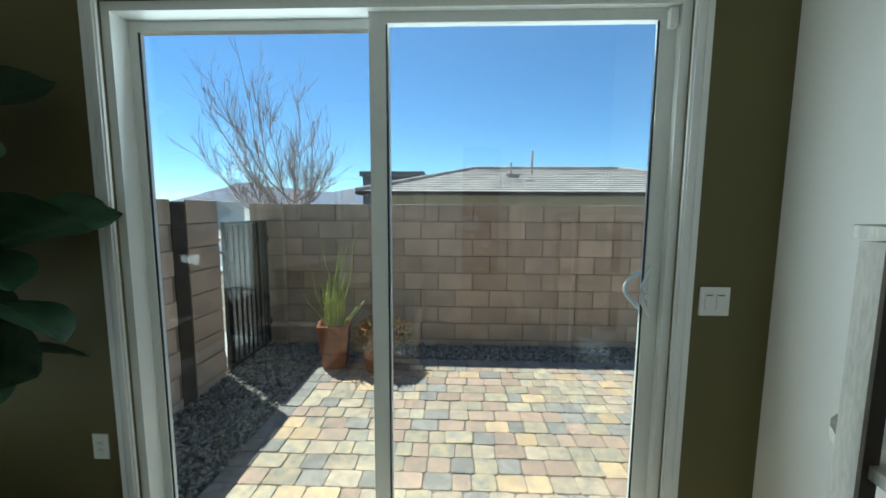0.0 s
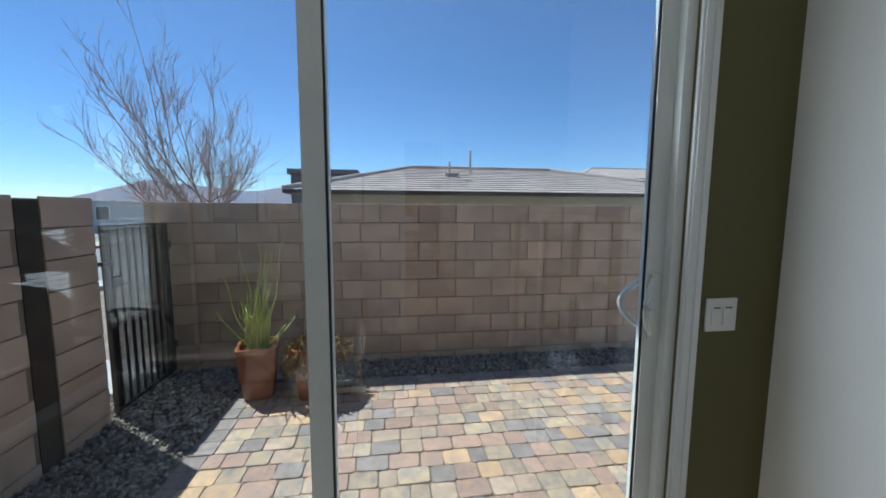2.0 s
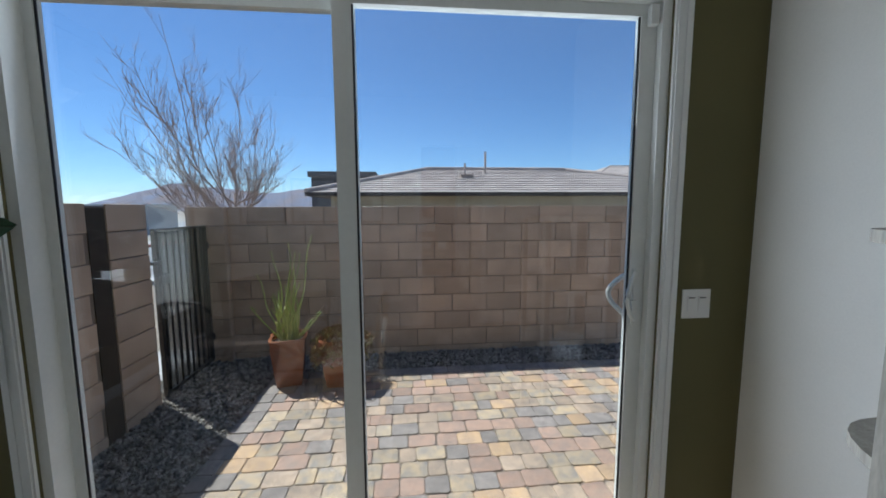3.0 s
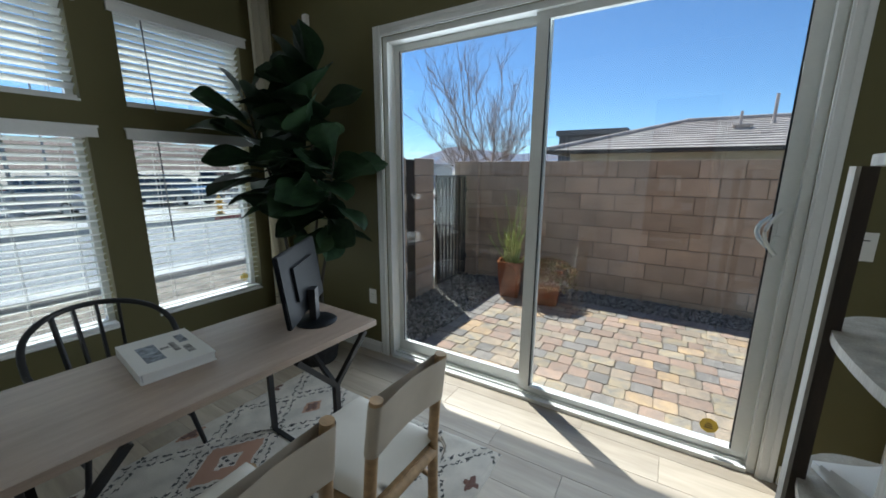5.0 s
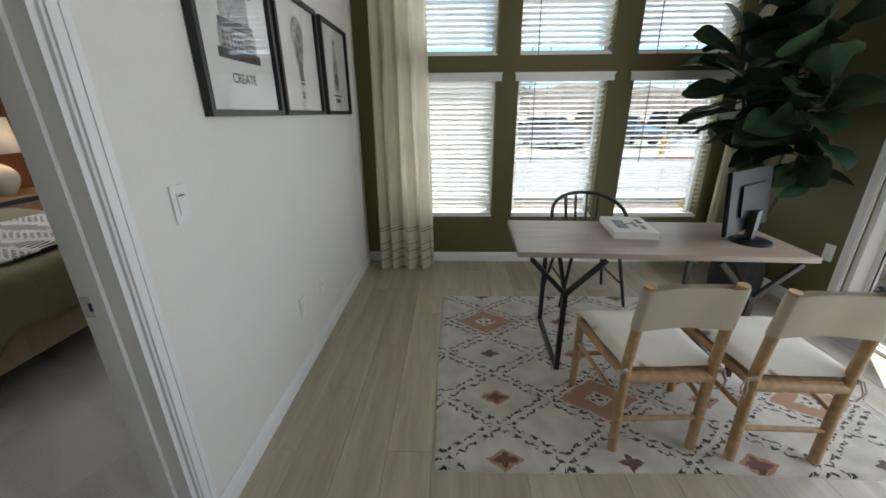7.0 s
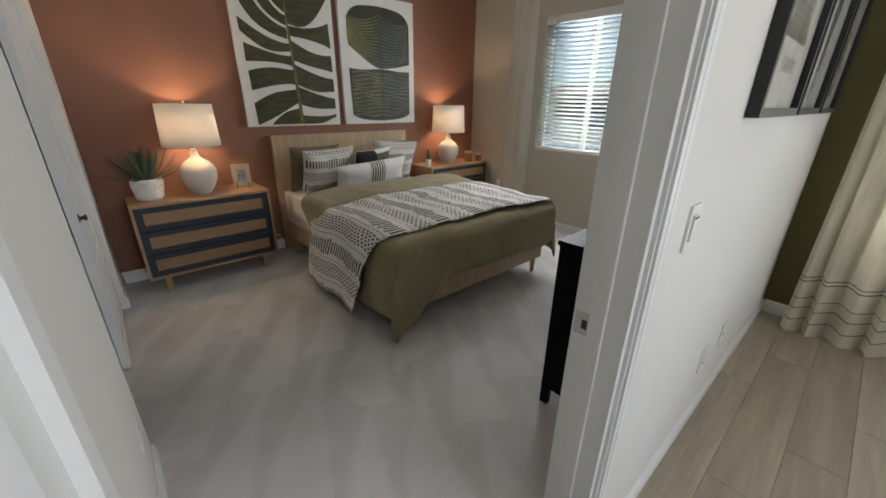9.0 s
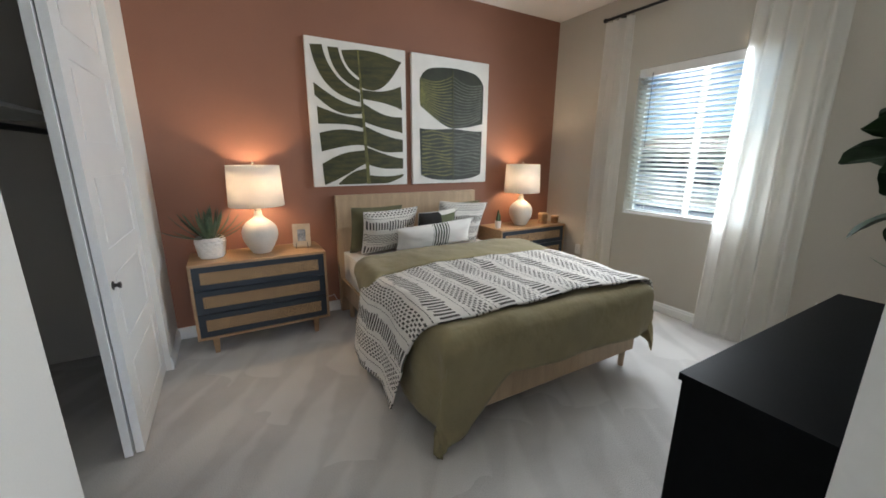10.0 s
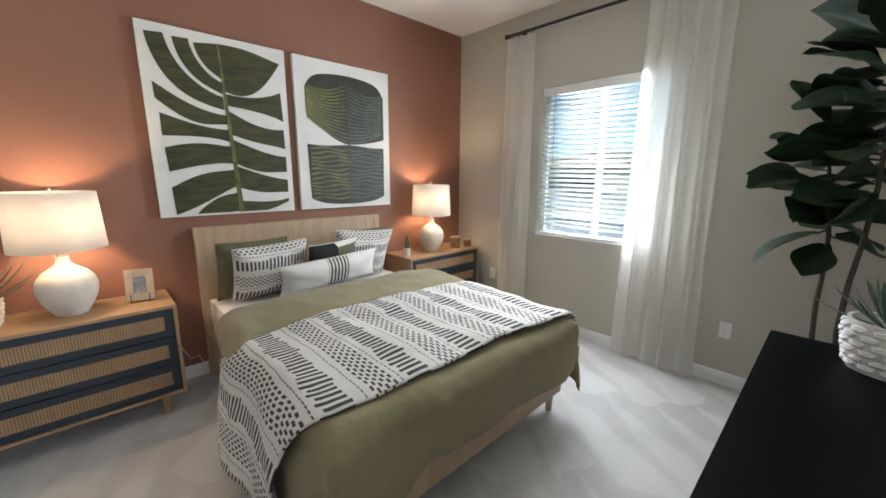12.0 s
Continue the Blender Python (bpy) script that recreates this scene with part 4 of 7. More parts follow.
def rug_top(u, v):
    e = min(u, 1 - u, v, 1 - v)
    return (-1.545 + 1.56 * u + 0.008 * math.sin(9 * v), -0.905 + 2.135 * v + 0.007 * math.sin(7 * u + 1), 0.003 + 0.013 * min(1, e * 90) + 0.0026 * noise.noise(Vector((u * 60, v * 80, 0))))


uv_grid(bm, 90, 120, rug_top, lambda u, v: (u, v))
rug = tagged(link("rug", bm, RUG, smooth=True), "cream wool rug with black lattice and rust medallions", "rug")


def book():
    ob = thing("coffee_table_book", pose(-1.005, 0.215, 0.732, 0, 0, -7), "thick white hardback book with a drawn cover on the desk", "book")
    part("page_block", B(-0.165, 0.165, -0.113, 0.115, 0.004, 0.034), PAPER, ob)
    bm = B(-0.17, 0.17, -0.118, 0.118, 0, 0.004)
    box(bm, -0.17, 0.17, -0.118, 0.118, 0.034, 0.038)
    box(bm, -0.17, 0.17, -0.122, -0.117, 0, 0.038)
    part("cover", bm, PAPER, ob, bevel=0.0015)
    for a in ((-0.08, 0.09, -0.08, -0.02), (-0.05, 0.05, 0.02, 0.04), (0.02, 0.10, 0.05, 0.075), (-0.11, -0.02, 0.055, 0.085), (-0.02, 0.0, -0.015, 0.015)):
        part("printed_shape", B(a[0], a[1], a[2], a[3], 0.0381, 0.0386), INK_PALE if a[0] > -0.06 else INK_BLUE, ob)


INK_BLUE = mat("blue_grey_ink", (0.36, 0.40, 0.46), 0.8, vary=0.4, scale=40, bump=0)
book()

GLOSS_BLACK = mat("gloss_black_plastic", (0.008, 0.009, 0.011), 0.38, spec=0.12, vary=0.05, bump=0)


def monitor():
    ob = thing("computer_monitor", pose(-0.835, 0.765, 0.732, 0, 0, 35), "black flat computer monitor on a round stand", "monitor")
    bm = bmesh.new()
    lathe(bm, [(0.0001, 0), (0.098, 0), (0.10, 0.006), (0.09, 0.014), (0.0001, 0.018)], 0.035, -0.01, seg=36)
    part("stand_base", bm, GLOSS_BLACK, ob, smooth=True)
    bm = bmesh.new()
    box(bm, 0.012, 0.045, -0.035, 0.025, 0.012, 0.17)
    part("stand_neck", bm, BLACK_METAL, ob, bevel=0.008)
    tilt = Matrix.Translation((0, 0, 0.06)) @ Matrix.Rotation(radians(-7), 4, "Y")
    bm = bmesh.new()
    box(bm, -0.014, 0.008, -0.265, 0.265, 0, 0.325, tilt)
    part("panel", bm, GLOSS_BLACK, ob, bevel=0.005)
    bm = bmesh.new()
    box(bm, 0.006, 0.02, -0.15, 0.15, 0.08, 0.25, tilt)
    part("back_shell", bm, GLOSS_BLACK, ob, bevel=0.008)
    bm = bmesh.new()
    box(bm, -0.0155, -0.0138, -0.255, 0.255, 0.015, 0.315, tilt)
    part("screen", bm, GLOSS_BLACK, ob)


monitor()


# ---- framed prints on the partition ----
def blob(bm, pts, y, flip=1):
    """A flat filled outline in the picture plane."""
    bm.faces.new([bm.verts.new((x * flip, y, z)) for x, z in pts])


def framed_print(x0, x1, label, draw):
    cx, w, h = (x0 + x1) / 2, (x1 - x0) / 2, 0.285
    ob = thing("framed_print", pose(cx, YP, 1.39 + h, 0, 0, 180), label, "picture", "prints on the partition")
    f = 0.024
    for a in ((-w, -w + f, -h, h), (w - f, w, -h, h), (-w + f, w - f, -h, -h + f), (-w + f, w - f, h - f, h)):
        part("frame_bar", B(a[0], a[1], -0.032, -0.002, a[2], a[3]), BLACK_FRAME, ob, bevel=0.002)
    part("paper", B(-w + f, w - f, -0.012, -0.006, -h + f, h - f), PAPER, ob)
    draw(ob)
    g = part("glass", B(-w + f, w - f, -0.022, -0.020, -h + f, h - f), CLEAR, ob)
    g.visible_shadow = False


def draw_typewriter(ob):
    for a, mt in (((-0.13, 0.13, -0.05, 0.02), INK_PALE), ((-0.15, 0.15, -0.085, -0.05), INK), ((-0.12, 0.12, 0.02, 0.05), INK), ((-0.10, 0.10, 0.05, 0.15), INK_PALE), ((-0.14, 0.14, 0.15, 0.165), INK)):
        part("drawing", B(a[0], a[1], -0.0135, -0.0125, a[2], a[3]), mt, ob, bevel=0.004)
    for r in range(3):
        for k in range(9):
            part("drawn_key", B(-0.11 + 0.025 * k, -0.095 + 0.025 * k, -0.0142, -0.0136, -0.045 + 0.02 * r, -0.033 + 0.02 * r), INK, ob)
    cu = bpy.data.curves.new("lettering", "FONT")
    cu.body, cu.size, cu.align_x, cu.extrude = "CREATE", 0.05, "CENTER", 0.0003
    cu.materials.append(INK)
    t = new("lettering", cu)
    t.parent = ob
    t.matrix_local = pose(0, -0.0135, -0.165, 90, 0, 0)


def draw_bulb(ob):
    bm = bmesh.new()
    pts = [(0.085 * math.sin(a), 0.11 + 0.09 * math.cos(a)) for a in [(-2.2 + 4.4 * k / 20) for k in range(21)]]
    pts += [(0.03, -0.06), (0.025, -0.10), (-0.025, -0.10), (-0.03, -0.06)]
    blob(bm, pts, -0.0125)
    part("drawing", bm, INK_PALE, ob)
    for k in range(4):
        part("drawing", B(-0.026, 0.026, -0.0142, -0.0132, -0.13 + 0.02 * k, -0.118 + 0.02 * k), INK, ob)
    bm = bmesh.new()
    pipe(bm, [(-0.012, -0.013, -0.06), (-0.03, -0.013, 0.08), (-0.01, -0.013, 0.12), (0.01, -0.013, 0.08), (0.03, -0.013, 0.12), (0.012, -0.013, -0.06)], 0.002, 4)
    part("drawing", bm, INK, ob)
    part("drawing", B(-0.018, 0.018, -0.0142, -0.0132, -0.20, -0.165), INK_PALE, ob)


def draw_bottle(ob):
    bm = bmesh.new()
    blob(bm, [(-0.045, -0.13), (0.045, -0.13), (0.05, 0.02), (0.03, 0.09), (0.016, 0.11), (0.016, 0.18), (-0.016, 0.18), (-0.016, 0.11), (-0.03, 0.09), (-0.05, 0.02)], -0.0125)
    part("drawing", bm, INK_PALE, ob)
    for a in ((-0.04, 0.04, -0.09, -0.02), (-0.018, 0.018, 0.165, 0.19), (-0.09, 0.09, -0.165, -0.155), (-0.05, 0.05, -0.205, -0.18)):
        part("drawing", B(a[0], a[1], -0.0142, -0.0132, a[2], a[3]), INK, ob)


framed_print(-0.735, -0.165, "black framed print of an old typewriter above one word", draw_typewriter)
framed_print(-1.345, -0.775, "black framed print of an old light bulb", draw_bulb)
framed_print(-1.985, -1.415, "black framed print of a bottle and a pencil", draw_bottle)


# ---- curtains ----
LINEN = cloth("cream_linen", (0.84, 0.79, 0.65), 0.56, 500)
lw = Weave(LINEN)
hem = lw.any(lw.band(lw.z, 0.100, 0.106), lw.band(lw.z, 0.185, 0.191), lw.band(lw.z, 0.255, 0.260), lw.band(lw.z, 0.375, 0.382), lw.band(lw.z, 0.402, 0.408))
lw.paint(hem, (0.13, 0.125, 0.12))
lw.l.new(lw.n["Principled BSDF"].inputs["Base Color"].links[0].from_socket, lw.n["Translucent BSDF"].inputs["Color"])
SHEER = cloth("white_sheer", (0.90, 0.88, 0.83), 0.58, 600)
sn_, sl_ = SHEER.node_tree.nodes, SHEER.node_tree.links
s_tr, s_mx = sn_.new("ShaderNodeBsdfTransparent"), sn_.new("ShaderNodeMixShader")
s_mx.inputs[0].default_value = 0.24
sl_.new(sn_["Material Output"].inputs["Surface"].links[0].from_socket, s_mx.inputs[1])
sl_.new(s_tr.outputs[0], s_mx.inputs[2])
sl_.new(s_mx.outputs[0], sn_["Material Output"].inputs["Surface"])


def curtain(name, label, x, y0, y1, z0, z1, folds, material, depth=0.045, seed=1, flare=1.12, lean=0.0, out=0.0):
    """A pleated cloth panel that hangs in front of a wall x = const."""
    rnd = random.Random(seed)
    ob = thing(name, None, label, "curtain")
    ph = [rnd.uniform(-0.5, 0.5) for _ in range(5)]
    bm = bmesh.new()
    mid = (y0 + y1) / 2

    def place(u, v):
        f = 1 - v
        amp = depth * (0.45 + 0.55 * f)
        a = 2 * math.pi * folds * u + 0.5 * math.sin(5 * u + ph[0]) + 0.35 * math.sin(3 * v + 7 * u + ph[1])
        y = mid + (u - 0.5) * (y1 - y0) * (1 + (flare - 1) * f) + 0.014 * math.sin(a * 0.5 + 2 * v + ph[2]) * f + lean * f
        return (x + out * f + amp * (math.sin(a) + 0.25 * math.sin(2 * a + ph[3])), y, z0 + (z1 - z0) * v + (0.006 * math.sin(a + 1) if v == 0 else 0))

    uv_grid(bm, folds * 14, 26, place, lambda u, v: (u, v))
    part("panel", bm, material, ob, smooth=True)
    return ob


curtain("curtain", "long cream linen curtain with dark stripes above its hem", XW + 0.10, -1.50, -1.06, 0.012, 2.80, 4, LINEN, 0.05, 3, 1.16, 0.02, 0.10)
curtain("curtain", "gathered cream linen curtain behind the fig", XW + 0.09, 1.50, 1.69, 0.02, 2.80, 3, LINEN, 0.04, 5, 1.05)
rd = thing("curtain_rod", None, "thin black curtain rod above the office windows", "curtain rod")
bm = bmesh.new()
rod(bm, (XW + 0.10, -1.58, 2.82), (XW + 0.10, 1.72, 2.82), 0.011)
part("pole", bm, BLACK_METAL, rd, smooth=True)
for y in (-1.54, 0.1, 1.70):
    part("bracket", B(XW, XW + 0.10, y - 0.006, y + 0.006, 2.80, 2.812), BLACK_METAL, rd)

fig_tree(pose(-1.63, 1.42, 0), "tall fiddle-leaf fig in a dark basket by the patio door", [(-0.17, -0.20, 1.90, 1.14, 30), (0.02, 0.02, 2.07, 1.26, 32), (0.17, 0.06, 1.56, 0.98, 20)], (0.17, 0.33), 4, 0.32, (XW + 0.03, 9, -9, YD - 0.02))

# ---- half-oval shelf unit by the side wall ----
GREY_WOOD = mat("weathered_grey_wood", (0.42, 0.39, 0.33), 0.7, vary=0.2, scale=3, fine=30, bump=0.15, stretch=(6, 6, 1))
DARK_WOOD = mat("dark_brown_wood", (0.05, 0.034, 0.022), 0.55, vary=0.2, scale=3, fine=30, bump=0.1, stretch=(6, 6, 1))


def shelf_unit():
    ob = thing("shelf_unit", pose(1.01, 0.72, 0), "narrow shelf unit with dark posts and rounded grey shelves", "shelf")
    for y in (-0.22, 0.24):
        part("post", B(0.004, 0.036, y - 0.020, y + 0.020, 0, 1.479), DARK_WOOD, ob, bevel=0.002)
        part("back_post", B(0.44, 0.498, y - 0.020, y + 0.020, 0, 1.479), DARK_WOOD, ob, bevel=0.002)
        part("post_edge", B(-0.006, 0.003, y - 0.022, y + 0.022, 0, 1.479), GREY_WOOD, ob, bevel=0.002)
    for z in (0.14, 0.58, 1.034, 1.48):
        bm = bmesh.new()
        ring = []
        for k in range(40):
            a = 2 * math.pi * k / 40
            cx, cy = math.cos(a), math.sin(a)
            ring.append((0.25 + 0.25 * math.copysign(abs(cx) ** 0.7, cx), 0.01 + 0.41 * math.copysign(abs(cy) ** 0.8, cy)))
        lo = [bm.verts.new((x, y, z)) for x, y in ring]
        hi = [bm.verts.new((x, y, z + 0.026)) for x, y in ring]
        bm.faces.new(lo[::-1])
        bm.faces.new(hi)
        for k in range(40):
            bm.faces.new((lo[k], lo[(k + 1) % 40], hi[(k + 1) % 40], hi[k]))
        part("shelf", bm, GREY_WOOD, ob, bevel=0.003)


shelf_unit()
for k in range(3):
    bk = thing("book", pose(1.20 + 0.012 * k, 0.93 - 0.03 * k, 0.607 + 0.024 * k, 0, 0, 20 + 8 * k), "pale closed book lying on a lower shelf", "book", "books on the shelf")
    part("cover", B(-0.09, 0.09, -0.12, 0.12, 0, 0.023), PAPER, bk, bevel=0.002)
    part("page_block", B(-0.087, 0.091, -0.117, 0.117, 0.003, 0.020), CREAM_PALE, bk)

# ---- bedroom ----
SHEET = mat("white_cotton_sheet", (0.76, 0.74, 0.70), 0.9, vary=0.04, scale=5, fine=500, bump=0.25, dist=0.001, spec=0.15)
DUVET = mat("olive_cotton", (0.285, 0.24, 0.135), 0.92, vary=0.07, scale=4, fine=13, bump=0.45, dist=0.02, spec=0.15, sheen=0.15)
PRINT = boho("printed_throw", 0.27, 1.28)
PRINT_FINE = boho("printed_cushion", 0.25)
OLIVE_VELVET = mat("olive_velvet", (0.13, 0.12, 0.055), 0.85, vary=0.12, fine=400, bump=0.2, sheen=0.4)
HEAD_OAK = mat("bleached_oak", (0.52, 0.375, 0.235), 0.55, vary=0.09, scale=3, fine=36, bump=0.1, stretch=(9, 9, 1))
BED_X, BED_Y, BED_TOP = (-1.60, -0.115), -3.165, 0.60


def bed():
    ob = thing("bed", None, "queen bed with a bleached oak headboard and low rails", "bed")
    part("headboard", B(-1.61, -0.088, YA + 0.012, YA + 0.065, 0.0, 1.113), HEAD_OAK, ob, bevel=0.004)
    for a in ((-1.61, -0.088, 1.065, 1.113), (-1.61, -1.56, 0.3, 1.065), (-0.138, -0.088, 0.3, 1.065)):
        part("headboard_rim", B(a[0], a[1], YA + 0.062, YA + 0.072, a[2], a[3]), HEAD_OAK, ob, bevel=0.002)
    for x in (-1.612, -0.128):
        part("side_rail", B(x, x + 0.026, YA + 0.065, -3.16, 0.17, 0.33), HEAD_OAK, ob, bevel=0.003)
    part("foot_rail", B(-1.612, -0.102, -3.16, -3.132, 0.15, 0.39), HEAD_OAK, ob, bevel=0.003)
    for x in (-1.60, -0.155):
        for y in (-3.19, -4.95):
            bm = bmesh.new()
            rod(bm, (x + 0.02, y, 0), (x + 0.02, y, 0.17), 0.022, 0.030, 4)
            part("leg", bm, HEAD_OAK, ob, bevel=0.002)
    part("slat_base", B(-1.586, -0.128, YA + 0.07, -3.16, 0.27, 0.31), HEAD_OAK, ob)


bed()
mt = thing("mattress", None, "white mattress with a fitted sheet on the bed", "mattress")
part("body", B(-1.58, -0.135, YA + 0.075, -3.165, 0.312, BED_TOP - 0.012), SHEET, mt, bevel=0.045, seg=4)


def drape(cx, cy, lift, r=0.07, out=0.03):
    """Where a cloth lying on the bed comes to hang: cx, cy measured along the cloth; lift: above the mattress."""
    ox = max(0.0, cx - BED_X[1], BED_X[0] - cx)
    oy = max(0.0, cy - BED_Y)
    sx = 1 if cx > -0.8 else -1
    hx = r * math.sin(min(ox / r, math.pi / 2)) + out * ox * 1.2
    hy = r * math.sin(min(oy / r, math.pi / 2)) + out * oy * 1.2

    def fall(o):
        a = min(o / r, math.pi / 2)
        return r * (1 - math.cos(a)) + max(0.0, o - r * math.pi / 2)

    big, small = max(fall(ox), fall(oy)), min(fall(ox), fall(oy))
    z = BED_TOP + lift - big - 0.30 * small
    x = min(max(cx, BED_X[0]), BED_X[1]) + sx * hx
    y = min(cy, BED_Y) + hy
    wave = 0.5 * min(1, big * 4)
    puff = 1 - 0.7 * min(1, big * 3)
    x += sx * wave * 0.035 * math.sin(cy * 11 + 1) * (ox > 0)
    y += wave * 0.030 * math.sin(cx * 9 + 2) * (oy > 0)
    z += puff * (0.020 * noise.noise(Vector((cx * 2.6, cy * 2.6, 1))) + 0.011 * noise.noise(Vector((cx * 6 + cy * 3, cy * 7, 4)))) + 0.003 * noise.noise(Vector((cx * 14, cy * 14, 4)))
    crease = 0.014 * noise.noise(Vector((cx * 5, cy * 5, 9 + z * 2))) + 0.006 * noise.noise(Vector((cx * 13, cy * 13, 3)))
    x += sx * crease * (ox > 0.05)
    y += crease * (oy > 0.05)
    return Vector((x, y, max(z, 0.02)))


def duvet_head(u):
    """Where the duvet's upper edge runs across the bed."""
    return -4.36 - 0.17 * math.sin(math.pi * u) - 0.02 * (1 - u)


def duvet():
    ob = thing("duvet", None, "olive green cotton duvet hanging over the bed foot", "duvet")
    bm = bmesh.new()

    def place(u, v):
        head = duvet_head(u)
        foot = BED_Y + 0.35 + 0.03 * math.sin(u * 5) + 0.27 * min(1.0, max(0.0, (u - 0.64) / 0.13))
        left = BED_X[1] + 0.56
        right = BED_X[0] - 0.46
        cx = right + u * (left - right)
        head += 0.55 * max(0.0, cx - BED_X[1])
        p = drape(cx, head + v * (foot - head), 0.045 + 0.010 * math.sin(u * 7 + v * 3), 0.08, 0.035)
        if v < 0.05:
            p.z += 0.012 * math.sin(v / 0.05 * math.pi)
        return p

    uv_grid(bm, 80, 70, place, lambda u, v: (u, v))
    p = part("cover", bm, DUVET, ob, smooth=True)
    md = p.modifiers.new("thickness", "SOLIDIFY")
    md.thickness, md.offset = 0.022, -0.4
    # the part folded back at the head: a soft flattened roll of two layers
    bm = bmesh.new()

    def fold(u, v):
        a = 2 * math.pi * v
        wide = 0.225 + 0.015 * math.sin(4 * u + 1)
        cx = BED_X[0] - 0.44 + u * (1.485 + 0.44 + 0.545)
        cy = duvet_head(u) + 0.55 * max(0.0, cx - BED_X[1]) + wide - 0.012 - wide * math.cos(a)
        s = math.copysign(abs(math.sin(a)) ** 0.6, math.sin(a))
        return drape(cx, cy, 0.080 + 0.030 * s, 0.092 + 0.02 * s, 0.035 + 0.05 * s)

    uv_grid(bm, 90, 40, fold, lambda u, v: (u, v))
    bmesh.ops.remove_doubles(bm, verts=bm.verts, dist=0.0003)
    part("folded_edge", bm, DUVET, ob, smooth=True)


duvet()


def throw():
    ob = thing("throw_blanket", None, "white throw printed with charcoal bars across the duvet", "blanket")
    bm = bmesh.new()

    def place(u, v):
        cx = BED_X[0] - 0.36 + u * (1.485 + 0.36 + 0.64)
        over = max(0.0, cx - BED_X[1])
        up = -4.06 - 0.10 * math.sin(math.pi * u) + 0.06 * u - 0.30 * over
        low = -3.13 - 0.09 * u - 0.34 * over + 0.012 * math.sin(13 * u)
        rim = 1 - abs(2 * v - 1) ** 8
        return drape(cx, up + v * (low - up), 0.072 + 0.012 * rim + 0.006 * math.sin(5 * u + 6 * v), 0.118, 0.11)

    uv_grid(bm, 120, 54, place, lambda u, v: (u * 2.48, v * 0.90))
    p = part("cover", bm, PRINT, ob, smooth=True)
    thicken(p, 0.010)


throw()


def pillow(name, at, w, h, t, material, label, sides=(), seed=0, category="pillow"):
    """A stuffed cushion standing in its own xz plane, with pinched corners and a seam."""
    ob = thing(name, at, label, category)
    rnd = random.Random(seed)
    ph = rnd.uniform(0, 6)
    bm = bmesh.new()

    def place(u, v, s):
        a, b = 2 * u - 1, 2 * v - 1
        e = max(0.0, (1 - abs(a) ** 3.0) * (1 - abs(b) ** 3.0)) ** 0.62
        k = 1 - 0.055 * (1 - abs(b) ** 2) * abs(a) - 0.0
        kk = 1 - 0.055 * (1 - abs(a) ** 2) * abs(b)
        cr = 0.006 * noise.noise(Vector((a * 3 + ph, b * 3, s))) + 0.003 * noise.noise(Vector((a * 9 + ph, b * 9, s)))
        return (a * w / 2 * k, s * (t / 2 * e + cr * (e > 0.05)), h / 2 + b * h / 2 * kk)

    for s in (1, -1):
        uv_grid(bm, 22, 18, lambda u, v: place(u, v, s), lambda u, v: (v * h, u * w))
    bmesh.ops.remove_doubles(bm, verts=bm.verts, dist=0.0004)
    part("cover", bm, material, ob, smooth=True)
    bm = bmesh.new()
    ring = [(k / 12, 0) for k in range(12)] + [(1, k / 12) for k in range(12)] + [(1 - k / 12, 1) for k in range(12)] + [(0, 1 - k / 12) for k in range(13)]
    pipe(bm, [place(u, v, 0) for u, v in ring], 0.003, 6)
    part("seam", bm, material, ob, smooth=True)
    return ob


GEO = mat("black_white_green_cotton", (0.74, 0.71, 0.65), 0.9, vary=0.05, fine=500, bump=0.2)
gw = Weave(GEO, "UV")
gcx = gw.op("SUBTRACT", gw.y, 0.32)
gcy = gw.op("SUBTRACT", gw.x, 0.27)
gr = gw.op("SQRT", gw.op("ADD", gw.op("MULTIPLY", gcx, gcx), gw.op("MULTIPLY", gcy, gcy)))
gw.paint(gw.both(gw.op("LESS_THAN", gr, 0.17), gw.op("GREATER_THAN", gw.y, 0.19)), (0.016, 0.014, 0.013))
gw.paint(gw.both(gw.op("LESS_THAN", gw.y, 0.19), gw.op("LESS_THAN", gw.x, 0.37), gw.op("GREATER_THAN", gw.op("SUBTRACT", gw.x, gw.op("MULTIPLY", gw.y, 0.5)), 0.06)), (0.105, 0.115, 0.06))
STRIPED = mat("white_green_striped_cotton", (0.76, 0.74, 0.70), 0.9, vary=0.04, fine=500, bump=0.25)
sw_ = Weave(STRIPED, "UV")
sw_.paint(sw_.both(sw_.band(sw_.y, 0.29, 0.46), sw_.op("LESS_THAN", sw_.frac(sw_.y, 0.0285), 0.56)), (0.045, 0.055, 0.032))

pillow("throw_pillow", pose(-0.40, -5.015, 0.60, -14, 0, 0), 0.48, 0.44, 0.13, OLIVE_VELVET, "plain olive cushion leaning on the headboard", seed=1)
pillow("throw_pillow", pose(-1.28, -5.015, 0.60, -14, 0, 0), 0.48, 0.44, 0.13, OLIVE_VELVET, "plain olive cushion leaning on the headboard", seed=2)
pillow("throw_pillow", pose(-0.49, -4.93, 0.605, -20, 2, 3), 0.52, 0.43, 0.15, PRINT_FINE, "white cushion printed with charcoal bars and dashes", seed=3)
pillow("throw_pillow", pose(-1.22, -4.93, 0.605, -20, -4, -4), 0.52, 0.46, 0.15, PRINT_FINE, "white cushion printed with charcoal bars and dashes", seed=4)
pillow("throw_pillow", pose(-0.93, -4.86, 0.605, -20, 3, 4), 0.42, 0.40, 0.12, GEO, "cushion with black, white and green shapes", seed=5)
